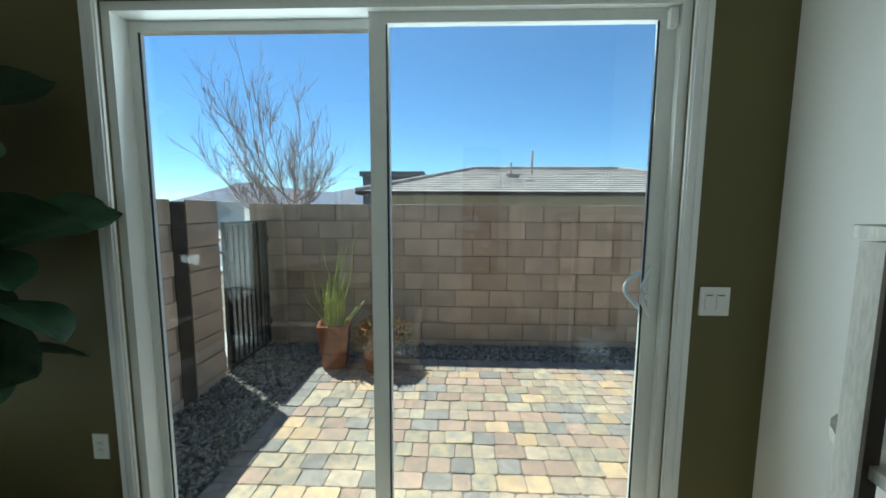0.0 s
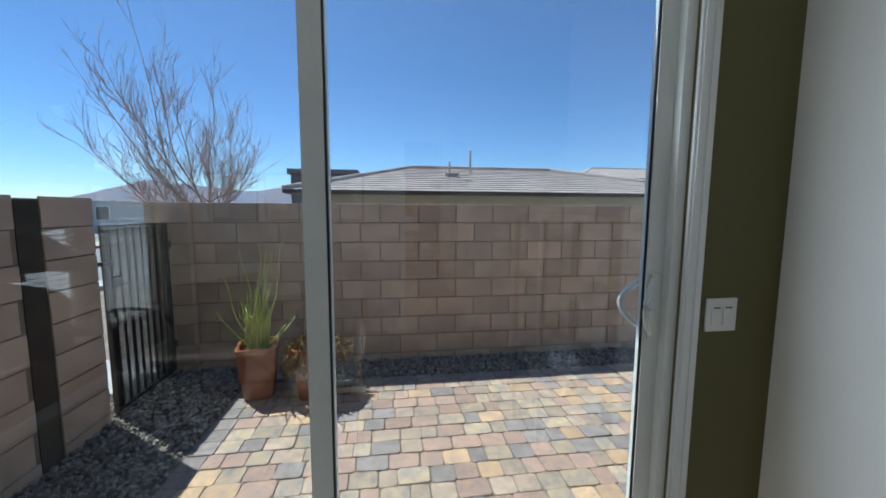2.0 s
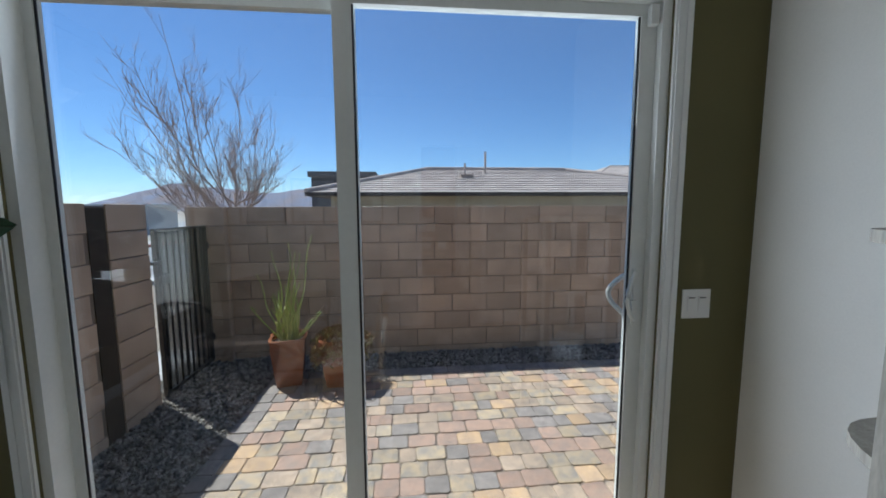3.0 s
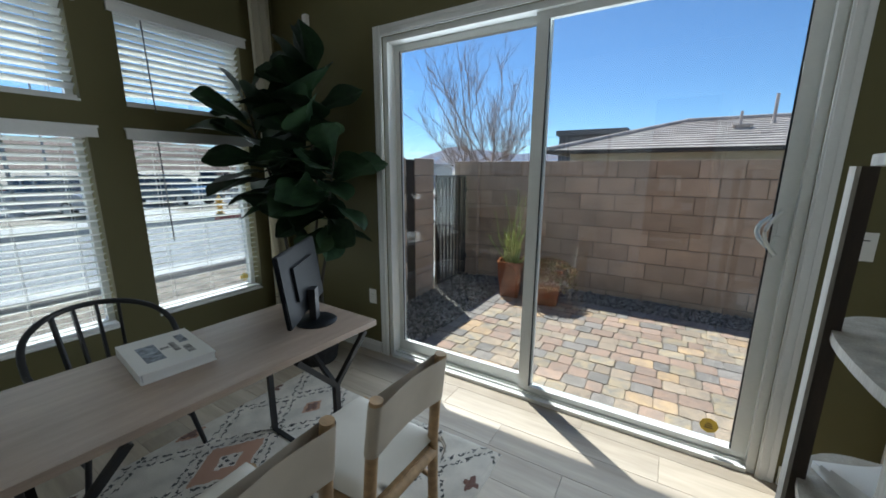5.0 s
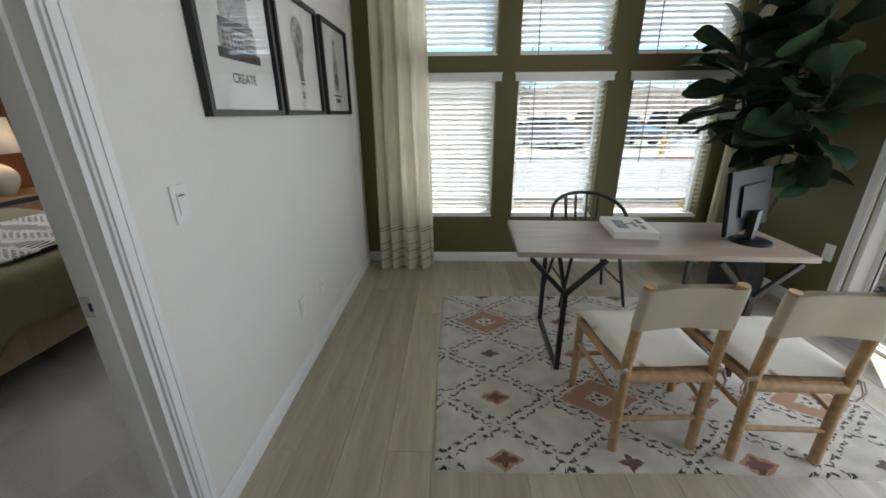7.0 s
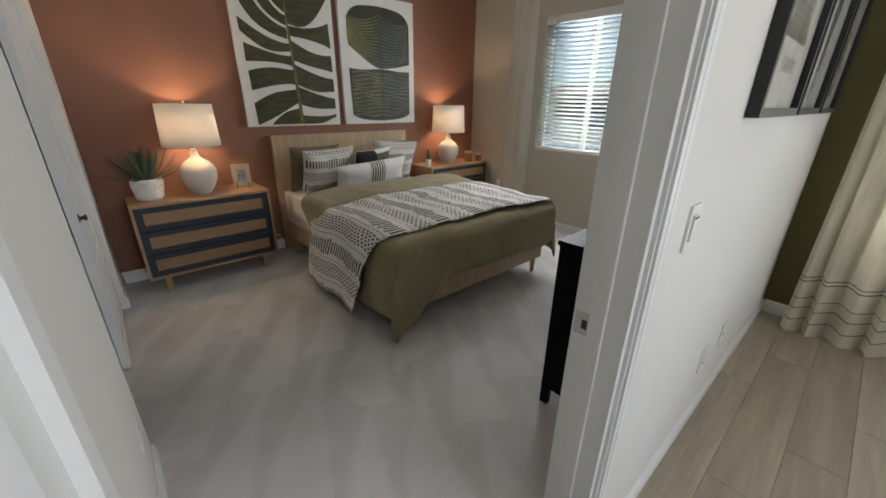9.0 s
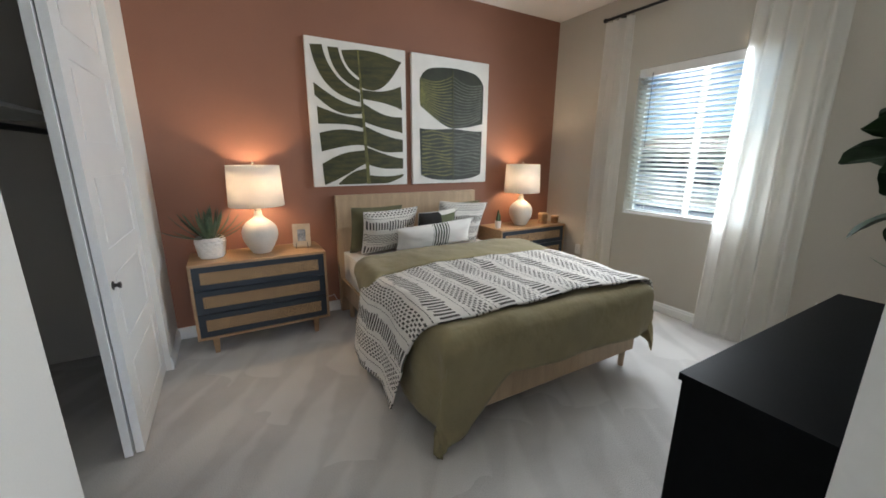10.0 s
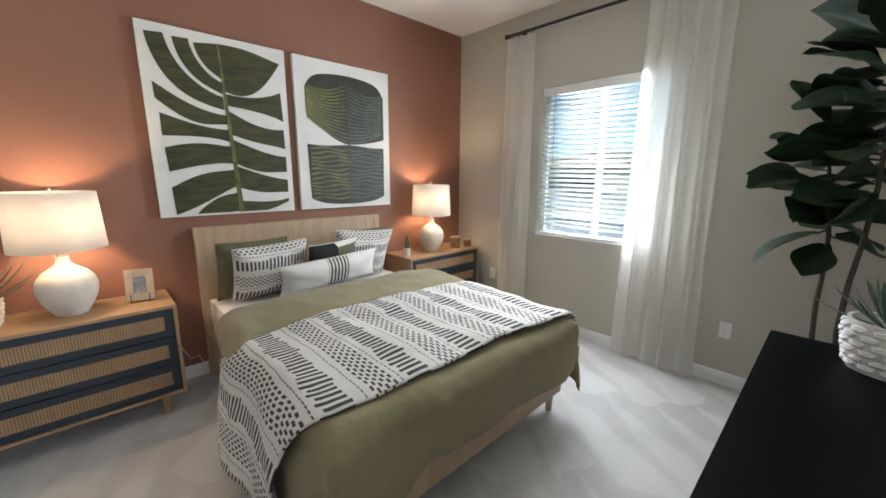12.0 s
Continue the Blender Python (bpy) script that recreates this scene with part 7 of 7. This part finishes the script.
def car(at, label, color, high=1.55, cab=(-0.25, 1.75)):
    """A parked car, its nose along +x."""
    ob = thing("car", at, label, "car", "parked cars")
    paint = mat("car_paint", color, 0.25, vary=0.05, bump=0, coat=0.6)
    bm = bmesh.new()
    prof = [(-2.2, 0.35), (-2.25, 0.75), (-2.1, 0.95), (1.2, 0.98), (2.05, 0.86), (2.25, 0.62), (2.2, 0.32), (-2.2, 0.30)]
    a = [bm.verts.new((x, -0.88, z)) for x, z in prof]
    b = [bm.verts.new((x, 0.88, z)) for x, z in prof]
    bm.faces.new(a)
    bm.faces.new(b[::-1])
    for k in range(len(prof)):
        bm.faces.new((a[k], b[k], b[(k + 1) % len(prof)], a[(k + 1) % len(prof)]))
    body = part("body", bm, paint, ob, bevel=0.09, seg=3)
    bm = bmesh.new()
    c0, c1 = -cab[1], 0.95
    prof = [(c0, 0.94), (c0 + 0.28, high - 0.04), (c0 + 0.7, high), (0.15, high - 0.02), (c1, 0.94)]
    a = [bm.verts.new((x, -0.80 + (0.14 if z > 1 else 0), z)) for x, z in prof]
    b = [bm.verts.new((x, 0.80 - (0.14 if z > 1 else 0), z)) for x, z in prof]
    bm.faces.new(a)
    bm.faces.new(b[::-1])
    for k in range(len(prof)):
        bm.faces.new((a[k], b[k], b[(k + 1) % len(prof)], a[(k + 1) % len(prof)]))
    part("greenhouse", bm, CAR_GLASS, ob, "dark car windows", bevel=0.05)
    part("roof", B(c0 + 0.35, 0.12, -0.60, 0.60, high - 0.03, high + 0.025), paint, ob, bevel=0.02)
    for sy in (-1, 1):
        for x in (c0 + 0.75, -0.35):
            bm = bmesh.new()
            box(bm, x, x + 0.09, sy * 0.72 - 0.03, sy * 0.72 + 0.03, 0.96, high - 0.02)
            part("pillar", bm, paint, ob)
        part("headlight", B(2.08, 2.20, sy * 0.66 - 0.16, sy * 0.66 + 0.16, 0.62, 0.76), HEADLAMP, ob, bevel=0.03)
        for x in (-1.35, 1.35):
            bm = bmesh.new()
            rod(bm, (x, sy * 0.70, 0.33), (x, sy * 0.90, 0.33), 0.33, seg=24)
            w = part("wheel", bm, TYRE, ob, bevel=0.03)
            bm = bmesh.new()
            rod(bm, (x, sy * 0.89, 0.33), (x, sy * 0.915, 0.33), 0.21, seg=16)
            part("rim", bm, RIM, w)
    return ob


car(pose(-21.8, 9.1, LOWER + 0.012, 0, 0, 18), "blue-grey hatchback parked in the lot", (0.05, 0.085, 0.12))
car(pose(-30.5, 10.5, LOWER + 0.012, 0, 0, 70), "black sport utility car parked in the lot", (0.012, 0.012, 0.014), 1.75)
car(pose(-28.5, 15.5, LOWER + 0.012, 0, 0, 60), "black pickup parked in the lot", (0.014, 0.014, 0.016), 1.75)
car(pose(-29.0, 3.5, LOWER + 0.012, 0, 0, 85), "dark red car parked in the lot", (0.16, 0.03, 0.03))
car(pose(-20.5, 4.6, LOWER + 0.012, 0, 0, 20), "silver car parked in the lot", (0.35, 0.36, 0.38))
car(pose(-33, -18, LOWER + 0.012, 0, 0, 70), "white car parked in the lot", (0.6, 0.6, 0.6))

# ---- gate ----
gt = thing("metal_gate", None, "black iron gate with vertical bars in the side wall", "gate")
GX, GY0, GY1, GZ0, GZ1 = -1.985, 3.735, 4.535, -0.065, 1.40
for a in ((GY0, GY0 + 0.035, GZ0, GZ1), (GY1 - 0.035, GY1, GZ0, GZ1), (GY0 + 0.035, GY1 - 0.035, GZ1 - 0.03, GZ1), (GY0 + 0.035, GY1 - 0.035, GZ0, GZ0 + 0.03)):
    part("gate_frame", B(GX - 0.018, GX + 0.018, a[0], a[1], a[2], a[3]), BLACK_METAL, gt, bevel=0.003)
for k in range(8):
    y = GY0 + 0.035 + (GY1 - GY0 - 0.07) * (k + 0.5) / 8
    part("bar", B(GX - 0.008, GX + 0.008, y - 0.008, y + 0.008, GZ0 + 0.03, GZ1 - 0.03), BLACK_METAL, gt)
bm = bmesh.new()
for k in range(60):
    y = GY0 + 0.041 + 0.012 * k
    box(bm, GX - 0.0135, GX - 0.011, y - 0.0022, y + 0.0022, GZ0 + 0.03, GZ1 - 0.03)
for k in range(116):
    z = GZ0 + 0.036 + 0.012 * k
    box(bm, GX - 0.011, GX - 0.0085, GY0 + 0.035, GY1 - 0.035, z - 0.0022, z + 0.0022)
part("mesh_screen", bm, BLACK_METAL, gt, "fine black wire mesh behind the bars")["kind"] = "stuff"
bm = B(GX - 0.03, GX + 0.03, GY0 + 0.03, GY0 + 0.14, 0.92, 1.00)
box(bm, GX - 0.035, GX + 0.035, GY0 - 0.06, GY0 + 0.05, 1.10, 1.13)
part("latch", bm, BLACK_METAL, gt, bevel=0.004)
for z in (0.16, 1.15):
    part("hinge", B(GX - 0.02, GX + 0.03, GY1 - 0.005, GY1 + 0.018, z, z + 0.07), BLACK_METAL, gt, bevel=0.004)

# ---- pots ----
GLAZE = mat("rust_glazed_pot", (0.34, 0.125, 0.055), 0.22, vary=0.3, scale=4, fine=40, bump=0.06, tone=(0.19, 0.062, 0.03), coat=0.5)
SOIL = mat("potting_soil", (0.05, 0.035, 0.025), 0.95, vary=0.3, bump=0.8)
REED = mat("yellow_green_reed", (0.56, 0.56, 0.20), 0.6, vary=0.2, scale=9, fine=40, bump=0.1, tone=(0.33, 0.40, 0.12))
SUCC = mat("red_green_succulent", (0.24, 0.23, 0.07), 0.6, vary=0.4, scale=14, fine=50, tone=(0.26, 0.075, 0.04))


def square_pot(at, label, top, base, h):
    ob = thing("planter", at, label, "planter", "planters by the wall")
    bm = bmesh.new()
    prof = [(base, 0.0), (base * 1.06, 0.02), (top * 0.90, h * 0.55), (top * 0.97, h * 0.86), (top * 0.96, h - 0.035), (top * 1.0, h - 0.03), (top * 1.0, h), (top * 0.84, h), (top * 0.82, h - 0.08)]
    rows = []
    for r, z in prof:
        ring = []
        for k in range(24):
            a = 2 * math.pi * k / 24 + math.pi / 4
            c, s = math.cos(a), math.sin(a)
            q = (abs(c) ** 8 + abs(s) ** 8) ** (-1 / 8)
            ring.append(bm.verts.new((r * c * q, r * s * q, z)))
        rows.append(ring)
    for a, b in zip(rows, rows[1:]):
        for k in range(24):
            bm.faces.new((a[k], a[(k + 1) % 24], b[(k + 1) % 24], b[k]))
    bm.faces.new(rows[0][::-1])
    part("pot", bm, GLAZE, ob, smooth=True)
    bm = bmesh.new()
    box(bm, -top * 0.80, top * 0.80, -top * 0.80, top * 0.80, h - 0.07, h - 0.06)
    part("soil", bm, SOIL, ob)
    return ob


rnd = random.Random(77)
p1 = square_pot(pose(-1.00, 3.965, GROUND, 0, 0, 12), "tapered rust-glazed planter with tall green reeds", 0.165, 0.115, 0.455)
for k in range(42):
    bm = bmesh.new()
    a, rr = rnd.uniform(0, 6.28), rnd.uniform(0, 0.09)
    h = rnd.uniform(0.20, 0.56) if k > 6 else rnd.uniform(0.66, 1.02)
    lean = rnd.uniform(0.0, 0.30) * h
    x, y = rr * math.cos(a), rr * math.sin(a)
    if 8 < k < 14:
        pts = [(x + 0.26 * math.sin(t / 8 * 2.2) * math.cos(1.3 * k), y + 0.16 * math.sin(1.3 * k) * t / 8, 0.39 + (0.16 + 0.045 * (k - 8)) * math.sin(t / 8 * 2.1) + 0.02 * t / 8) for t in range(9)]
    else:
        ph = rnd.uniform(0, 6)
        pts = [(x + lean * math.cos(a) * (t / 8) ** 1.6 + (0.010 + 0.016 * (k <= 6)) * math.sin(0.9 * t + ph), y + lean * math.sin(a) * (t / 8) ** 1.6 + 0.010 * math.cos(t * 0.8 + ph), 0.39 + h * t / 8) for t in range(9)]
    pipe(bm, pts, 0.0088, 6, 0.0048)
    part("reed", bm, REED, p1, smooth=True)
p2 = square_pot(pose(-0.515, 3.92, GROUND, 0, 0, 6), "tapered rust-glazed planter with a red-tipped succulent", 0.180, 0.125, 0.455)
pts, faces = [], []
for k in range(1900):
    a = rnd.uniform(0, 6.28)
    rr = 0.27 * math.sqrt(rnd.random())
    hang = max(0, rr - 0.17)
    z = 0.455 + 0.08 * (1 - (rr / 0.22) ** 2) * rnd.uniform(0.3, 1.0) - hang * rnd.uniform(0.2, 2.6)
    p = Vector((rr * math.cos(a) * (1 + 0.2 * (a < 2)), rr * math.sin(a), z))
    up = Vector((rnd.uniform(-0.6, 0.6), rnd.uniform(-0.6, 0.6), rnd.uniform(0.2, 1))).normalized() * rnd.uniform(0.016, 0.032)
    sd = up.cross(Vector((rnd.uniform(-1, 1), rnd.uniform(-1, 1), 0.1))).normalized() * 0.008
    i = len(pts)
    pts += [p - sd, p + sd, p + up * 0.6 + sd * 1.3, p + up * 1.3, p + up * 0.6 - sd * 1.3]
    faces.append((i, i + 1, i + 2, i + 3, i + 4))
me = bpy.data.meshes.new("foliage")
me.from_pydata(pts, [], faces)
me.materials.append(SUCC)
fo = new("foliage", me)
fo.parent = p2
fo["kind"] = "stuff"
fo["label"] = "trailing red and green succulent leaves"
for k in range(14):
    bm = bmesh.new()
    a = rnd.uniform(0, 6.28)
    pipe(bm, [(0.10 * math.cos(a), 0.10 * math.sin(a), 0.46), (0.19 * math.cos(a), 0.19 * math.sin(a), 0.48), (0.23 * math.cos(a), 0.23 * math.sin(a), 0.38), (0.235 * math.cos(a), 0.235 * math.sin(a), 0.28)], 0.004, 5)
    part("trailing_stem", bm, SUCC, p2, smooth=True)

# ---- pieces: floor planks, blocks, pavers, gravel ----
def slab(name, w, d, h, bevel, material, wobble=0.0, seed=0):
    """A bevelled block, its top face at z = 0, shared by alike pieces."""
    rnd = random.Random(seed)
    bm = bmesh.new()
    ring = [(-1, -1), (1, -1), (1, 1), (-1, 1)]
    jit = [(rnd.uniform(-wobble, wobble), rnd.uniform(-wobble, wobble)) for _ in ring]
    rows = []
    for inset, z in ((0, -h), (0, -bevel), (bevel * 0.35, -bevel * 0.3), (bevel, 0)):
        pts = []
        for (a, b), (j, k) in zip(ring, jit):
            c = min(w, d) * (0.10 if wobble else 0.0) + inset * 0.4
            x, y = a * (w / 2 - inset) + j, b * (d / 2 - inset) + k
            if wobble:
                pts += [(x - a * c, y, z), (x, y - b * c, z)] if a * b < 0 else [(x, y - b * c, z), (x - a * c, y, z)]
            else:
                pts.append((x, y, z))
        rows.append([bm.verts.new(p) for p in pts])
    n = len(rows[0])
    for a, b in zip(rows, rows[1:]):
        for k in range(n):
            bm.faces.new((a[k], a[(k + 1) % n], b[(k + 1) % n], b[k]))
    bm.faces.new(rows[-1])
    ob = link(name, bm, material)
    me = ob.data
    bpy.data.objects.remove(ob)
    return me


def piece(name, me, parent, m):
    ob = new(name, me)
    ob.parent = parent
    ob.matrix_world = m
    return ob


# wood-look tile planks, laid along x in thirds
PL, PW = 1.20, 0.198
plank = slab("plank", PL - 0.0016, PW - 0.0016, 0.009, 0.0007, TILE_WOOD)
cut = {}
rows = int((YD + 0.05 - YP) / PW) + 1
for r in range(rows):
    y = YP - 0.04 + PW * (r + 0.5)
    x = XW - 0.15 - (r * 0.4 % PL)
    while x < 3.4:
        a, b = max(x, XW - 0.05), min(x + PL, 3.35)
        if b - a > 0.05:
            me = plank
            if b - a < PL - 0.01:
                key = round(b - a, 2)
                if key not in cut:
                    cut[key] = slab("plank", key - 0.0016, PW - 0.0016, 0.009, 0.0007, TILE_WOOD)
                me = cut[key]
            piece("plank", me, floor, pose((a + b) / 2, y, 0.003))
        x += PL

# block walls
CW, CH = 0.4064, 0.2032
TOP = 1.594
wall_core = tagged(link("block_wall", B(-2.17, 3.55, 4.632, 4.79, LOWER, TOP - 0.012), MORTAR), "tan concrete block garden wall", "garden wall", "", "structure")
block = slab("block", CW - 0.009, CH - 0.009, 0.03, 0.004, BLOCK)
for c in range(9):
    z = TOP - CH * (c + 0.5)
    x = 0.852 + CW * (0.5 if c % 2 == 0 else 1.0) - CW * 8
    while x < 3.5:
        if x - CW / 2 > -1.85:
            piece("block", block, wall_core, pose(x, 4.620 + 0.002 * ((c * 7 + int(x * 5)) % 3), z, 90, 0, 0))
        elif x + CW / 2 > -1.80:
            key = round(x + CW / 2 + 1.785, 2)
            if key > 0.06:
                if ("b", key) not in cut:
                    cut["b", key] = slab("block", key - 0.009, CH - 0.009, 0.03, 0.004, BLOCK)
                piece("block", cut["b", key], wall_core, pose(-1.785 + key / 2, 4.621, z, 90, 0, 0))
        x += CW
pier = tagged(link("wall_pier", B(-2.18, -1.797, 4.565, 4.78, LOWER, TOP - 0.006), MORTAR), "block pier at the gate end of the garden wall", "garden wall", "", "structure")
pier_block = slab("block", 0.378, CH - 0.009, 0.02, 0.004, BLOCK)
pier_side = slab("block", 0.08, CH - 0.009, 0.02, 0.004, BLOCK)
for c in range(9):
    z = TOP - CH * (c + 0.5)
    piece("block", pier_block, pier, pose(-1.988, 4.555, z, 90, 0, 0))
    piece("block", pier_side, pier, pose(-1.788, 4.60, z, 90, 0, 90))
side_core = tagged(link("side_wall", B(-2.16, -1.982, YD + 0.171, 3.655, LOWER, TOP - 0.008), MORTAR), "tan concrete block side wall with a recessed joint", "garden wall", "", "structure")
end_block = slab("block", 0.405, CH - 0.009, 0.012, 0.004, BLOCK)
for c in range(9):
    z = TOP + 0.012 - CH * (c + 0.5)
    y = YD + 0.171 + (0.1 if c % 2 else 0.3)
    while y < 3.09:
        a, b = max(y - CW / 2, YD + 0.175), min(y + CW / 2, 3.085)
        if b - a > 0.04:
            key = round(b - a, 2)
            if ("b", key) not in cut:
                cut["b", key] = slab("block", key - 0.009, CH - 0.009, 0.03, 0.004, BLOCK)
            piece("block", cut["b", key], side_core, pose(-1.968, (a + b) / 2, z, 90, 0, 90))
        y += CW
    piece("block", end_block, side_core, pose(-1.968, 3.452, z, 90, 0, 90))
    if ("e", 1) not in cut:
        cut["e", 1] = slab("block", 0.168, CH - 0.009, 0.012, 0.004, BLOCK)
    piece("block", cut["e", 1], side_core, pose(-2.066, 3.664, z, 90, 0, 180))
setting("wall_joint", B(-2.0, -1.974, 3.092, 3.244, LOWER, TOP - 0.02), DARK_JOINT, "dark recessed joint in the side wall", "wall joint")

# pavers
PAVER = [mat("paver_" + n, c, 0.88, vary=0.26, scale=13, fine=75, bump=0.7, dist=0.004, island=0.16, tone=t) for n, c, t in (("tan", (0.47, 0.345, 0.245), (0.33, 0.26, 0.205)), ("rose", (0.43, 0.275, 0.20), (0.33, 0.245, 0.20)), ("grey", (0.31, 0.265, 0.235), (0.24, 0.205, 0.185)), ("gold", (0.55, 0.365, 0.205), (0.44, 0.31, 0.215)), ("mixed", (0.49, 0.36, 0.22), (0.30, 0.265, 0.235)))]
patio = bpy.data.objects["patio_bed"]
PD = 0.146
shapes = {}
rnd = random.Random(12)
for r in range(16):
    y = 4.16 - PD * (r + 0.5)
    if y - PD / 2 < YD + 0.19:
        break
    x = -1.20
    while x < 2.35:
        w = rnd.choice((0.115, 0.150, 0.150, 0.175, 0.205))
        k = rnd.choice((0, 0, 0, 0, 1, 1, 1, 1, 2, 2, 2, 3, 3, 4, 4, 4, 4))
        if r == 0 or x < -1.15:
            k = 2
        v = rnd.randint(0, 4)
        if (w, k, v) not in shapes:
            shapes[w, k, v] = slab("paver", w - 0.0035, PD - 0.0035, 0.05, 0.006, PAVER[k], 0.004, v + int(w * 100))
        piece("paver", shapes[w, k, v], patio, pose(x + w / 2, y + rnd.uniform(-0.002, 0.002), GROUND + rnd.uniform(-0.003, 0.002), rnd.uniform(-0.6, 0.6), rnd.uniform(-0.6, 0.6), rnd.uniform(-1.2, 1.2)))
        x += w
rest = bmesh.new()
x = 2.40
while x < 3.5:
    for r in range(15):
        y = 4.16 - PD * (r + 0.5)
        if y - PD / 2 > YD + 0.19:
            box(rest, x, x + 0.19, y - 0.0705, y + 0.0705, GROUND - 0.05, GROUND + 0.001)
    x += 0.197
rs = part("pavers", rest, PAVER[0], patio, bevel=0.006)
rs["kind"] = "stuff"


def gravel(name, label, rects, z, count, material, seed, size=(0.010, 0.024)):
    """Loose stones: flattened, turned octahedra in one mesh."""
    g = np.random.default_rng(seed)
    area = np.array([(b - a) * (d - c) for a, b, c, d in rects])
    which = g.choice(len(rects), count, p=area / area.sum())
    lo = np.array([(a, c) for a, b, c, d in rects])[which]
    hi = np.array([(b, d) for a, b, c, d in rects])[which]
    xy = lo + (hi - lo) * g.random((count, 2))
    base = np.array([(1, 0, 0), (0, 1, 0), (-1, 0, 0), (0, -1, 0), (0, 0, 1), (0, 0, -1), (0.7, 0.7, 0.5), (-0.7, 0.65, 0.5), (-0.7, -0.7, 0.45), (0.65, -0.7, 0.5)], float)
    tri = np.array([(0, 6, 4), (6, 1, 4), (1, 7, 4), (7, 2, 4), (2, 8, 4), (8, 3, 4), (3, 9, 4), (9, 0, 4), (0, 1, 6), (1, 2, 7), (2, 3, 8), (3, 0, 9), (0, 5, 1), (1, 5, 2), (2, 5, 3), (3, 5, 0)])
    s = g.uniform(size[0], size[1], (count, 1, 1)) * g.uniform(0.6, 1.2, (count, 1, 3))
    pts = base[None] * s * g.uniform(0.85, 1.15, (count, 10, 1))
    a, t = g.uniform(0, 6.28, count), g.uniform(-0.7, 0.7, count)
    ca, sa, ct, st_ = np.cos(a)[:, None], np.sin(a)[:, None], np.cos(t)[:, None], np.sin(t)[:, None]
    x, y, zz = pts[..., 0], pts[..., 1], pts[..., 2]
    x, zz = x * ct - zz * st_, x * st_ + zz * ct
    pts = np.stack((x * ca - y * sa + xy[:, :1], x * sa + y * ca + xy[:, 1:], zz + z + g.uniform(-0.004, 0.012, (count, 1))), -1)
    faces = (tri[None] + 10 * np.arange(count)[:, None, None]).reshape(-1, 3)
    me = bpy.data.meshes.new(name)
    me.from_pydata(pts.reshape(-1, 3).tolist(), [], faces.tolist())
    me.materials.append(material)
    return tagged(new(name, me), label, "gravel", "", "stuff")


STONE = mat("crushed_stone", (0.26, 0.23, 0.20), 0.9, vary=0.2, scale=30, fine=120, bump=0.2)
si = STONE.node_tree
geo, mr, mm = si.nodes.new("ShaderNodeNewGeometry"), si.nodes.new("ShaderNodeMapRange"), si.nodes.new("ShaderNodeMix")
mm.data_type, mm.blend_type = "RGBA", "MULTIPLY"
mm.inputs["Factor"].default_value = 1.0
mr.inputs["To Min"].default_value, mr.inputs["To Max"].default_value = 0.35, 1.75
si.links.new(geo.outputs["Random Per Island"], mr.inputs["Value"])
bsdf = si.nodes["Principled BSDF"]
si.links.new(bsdf.inputs["Base Color"].links[0].from_socket, mm.inputs["A"])
si.links.new(mr.outputs["Result"], mm.inputs["B"])
si.links.new(mm.outputs["Result"], bsdf.inputs["Base Color"])
setting("gravel_bed", B(-1.97, -1.205, YD + 0.175, 4.62, LOWER, GROUND - 0.022), GRAVEL_BED, "dark soil under the gravel strip", "gravel bed")
setting("gravel_bed", B(-1.205, 3.5, 4.165, 4.62, LOWER, GROUND - 0.022), GRAVEL_BED, "dark soil under the gravel strip", "gravel bed")
gravel("gravel", "grey-brown crushed stone along the garden walls", [(-1.96, -1.21, YD + 0.18, 4.55), (-1.78, -1.21, 4.55, 4.61), (-1.21, 2.9, 4.17, 4.61), (-2.3, -1.96, 3.68, 4.55)], GROUND - 0.012, 9000, STONE, 5)
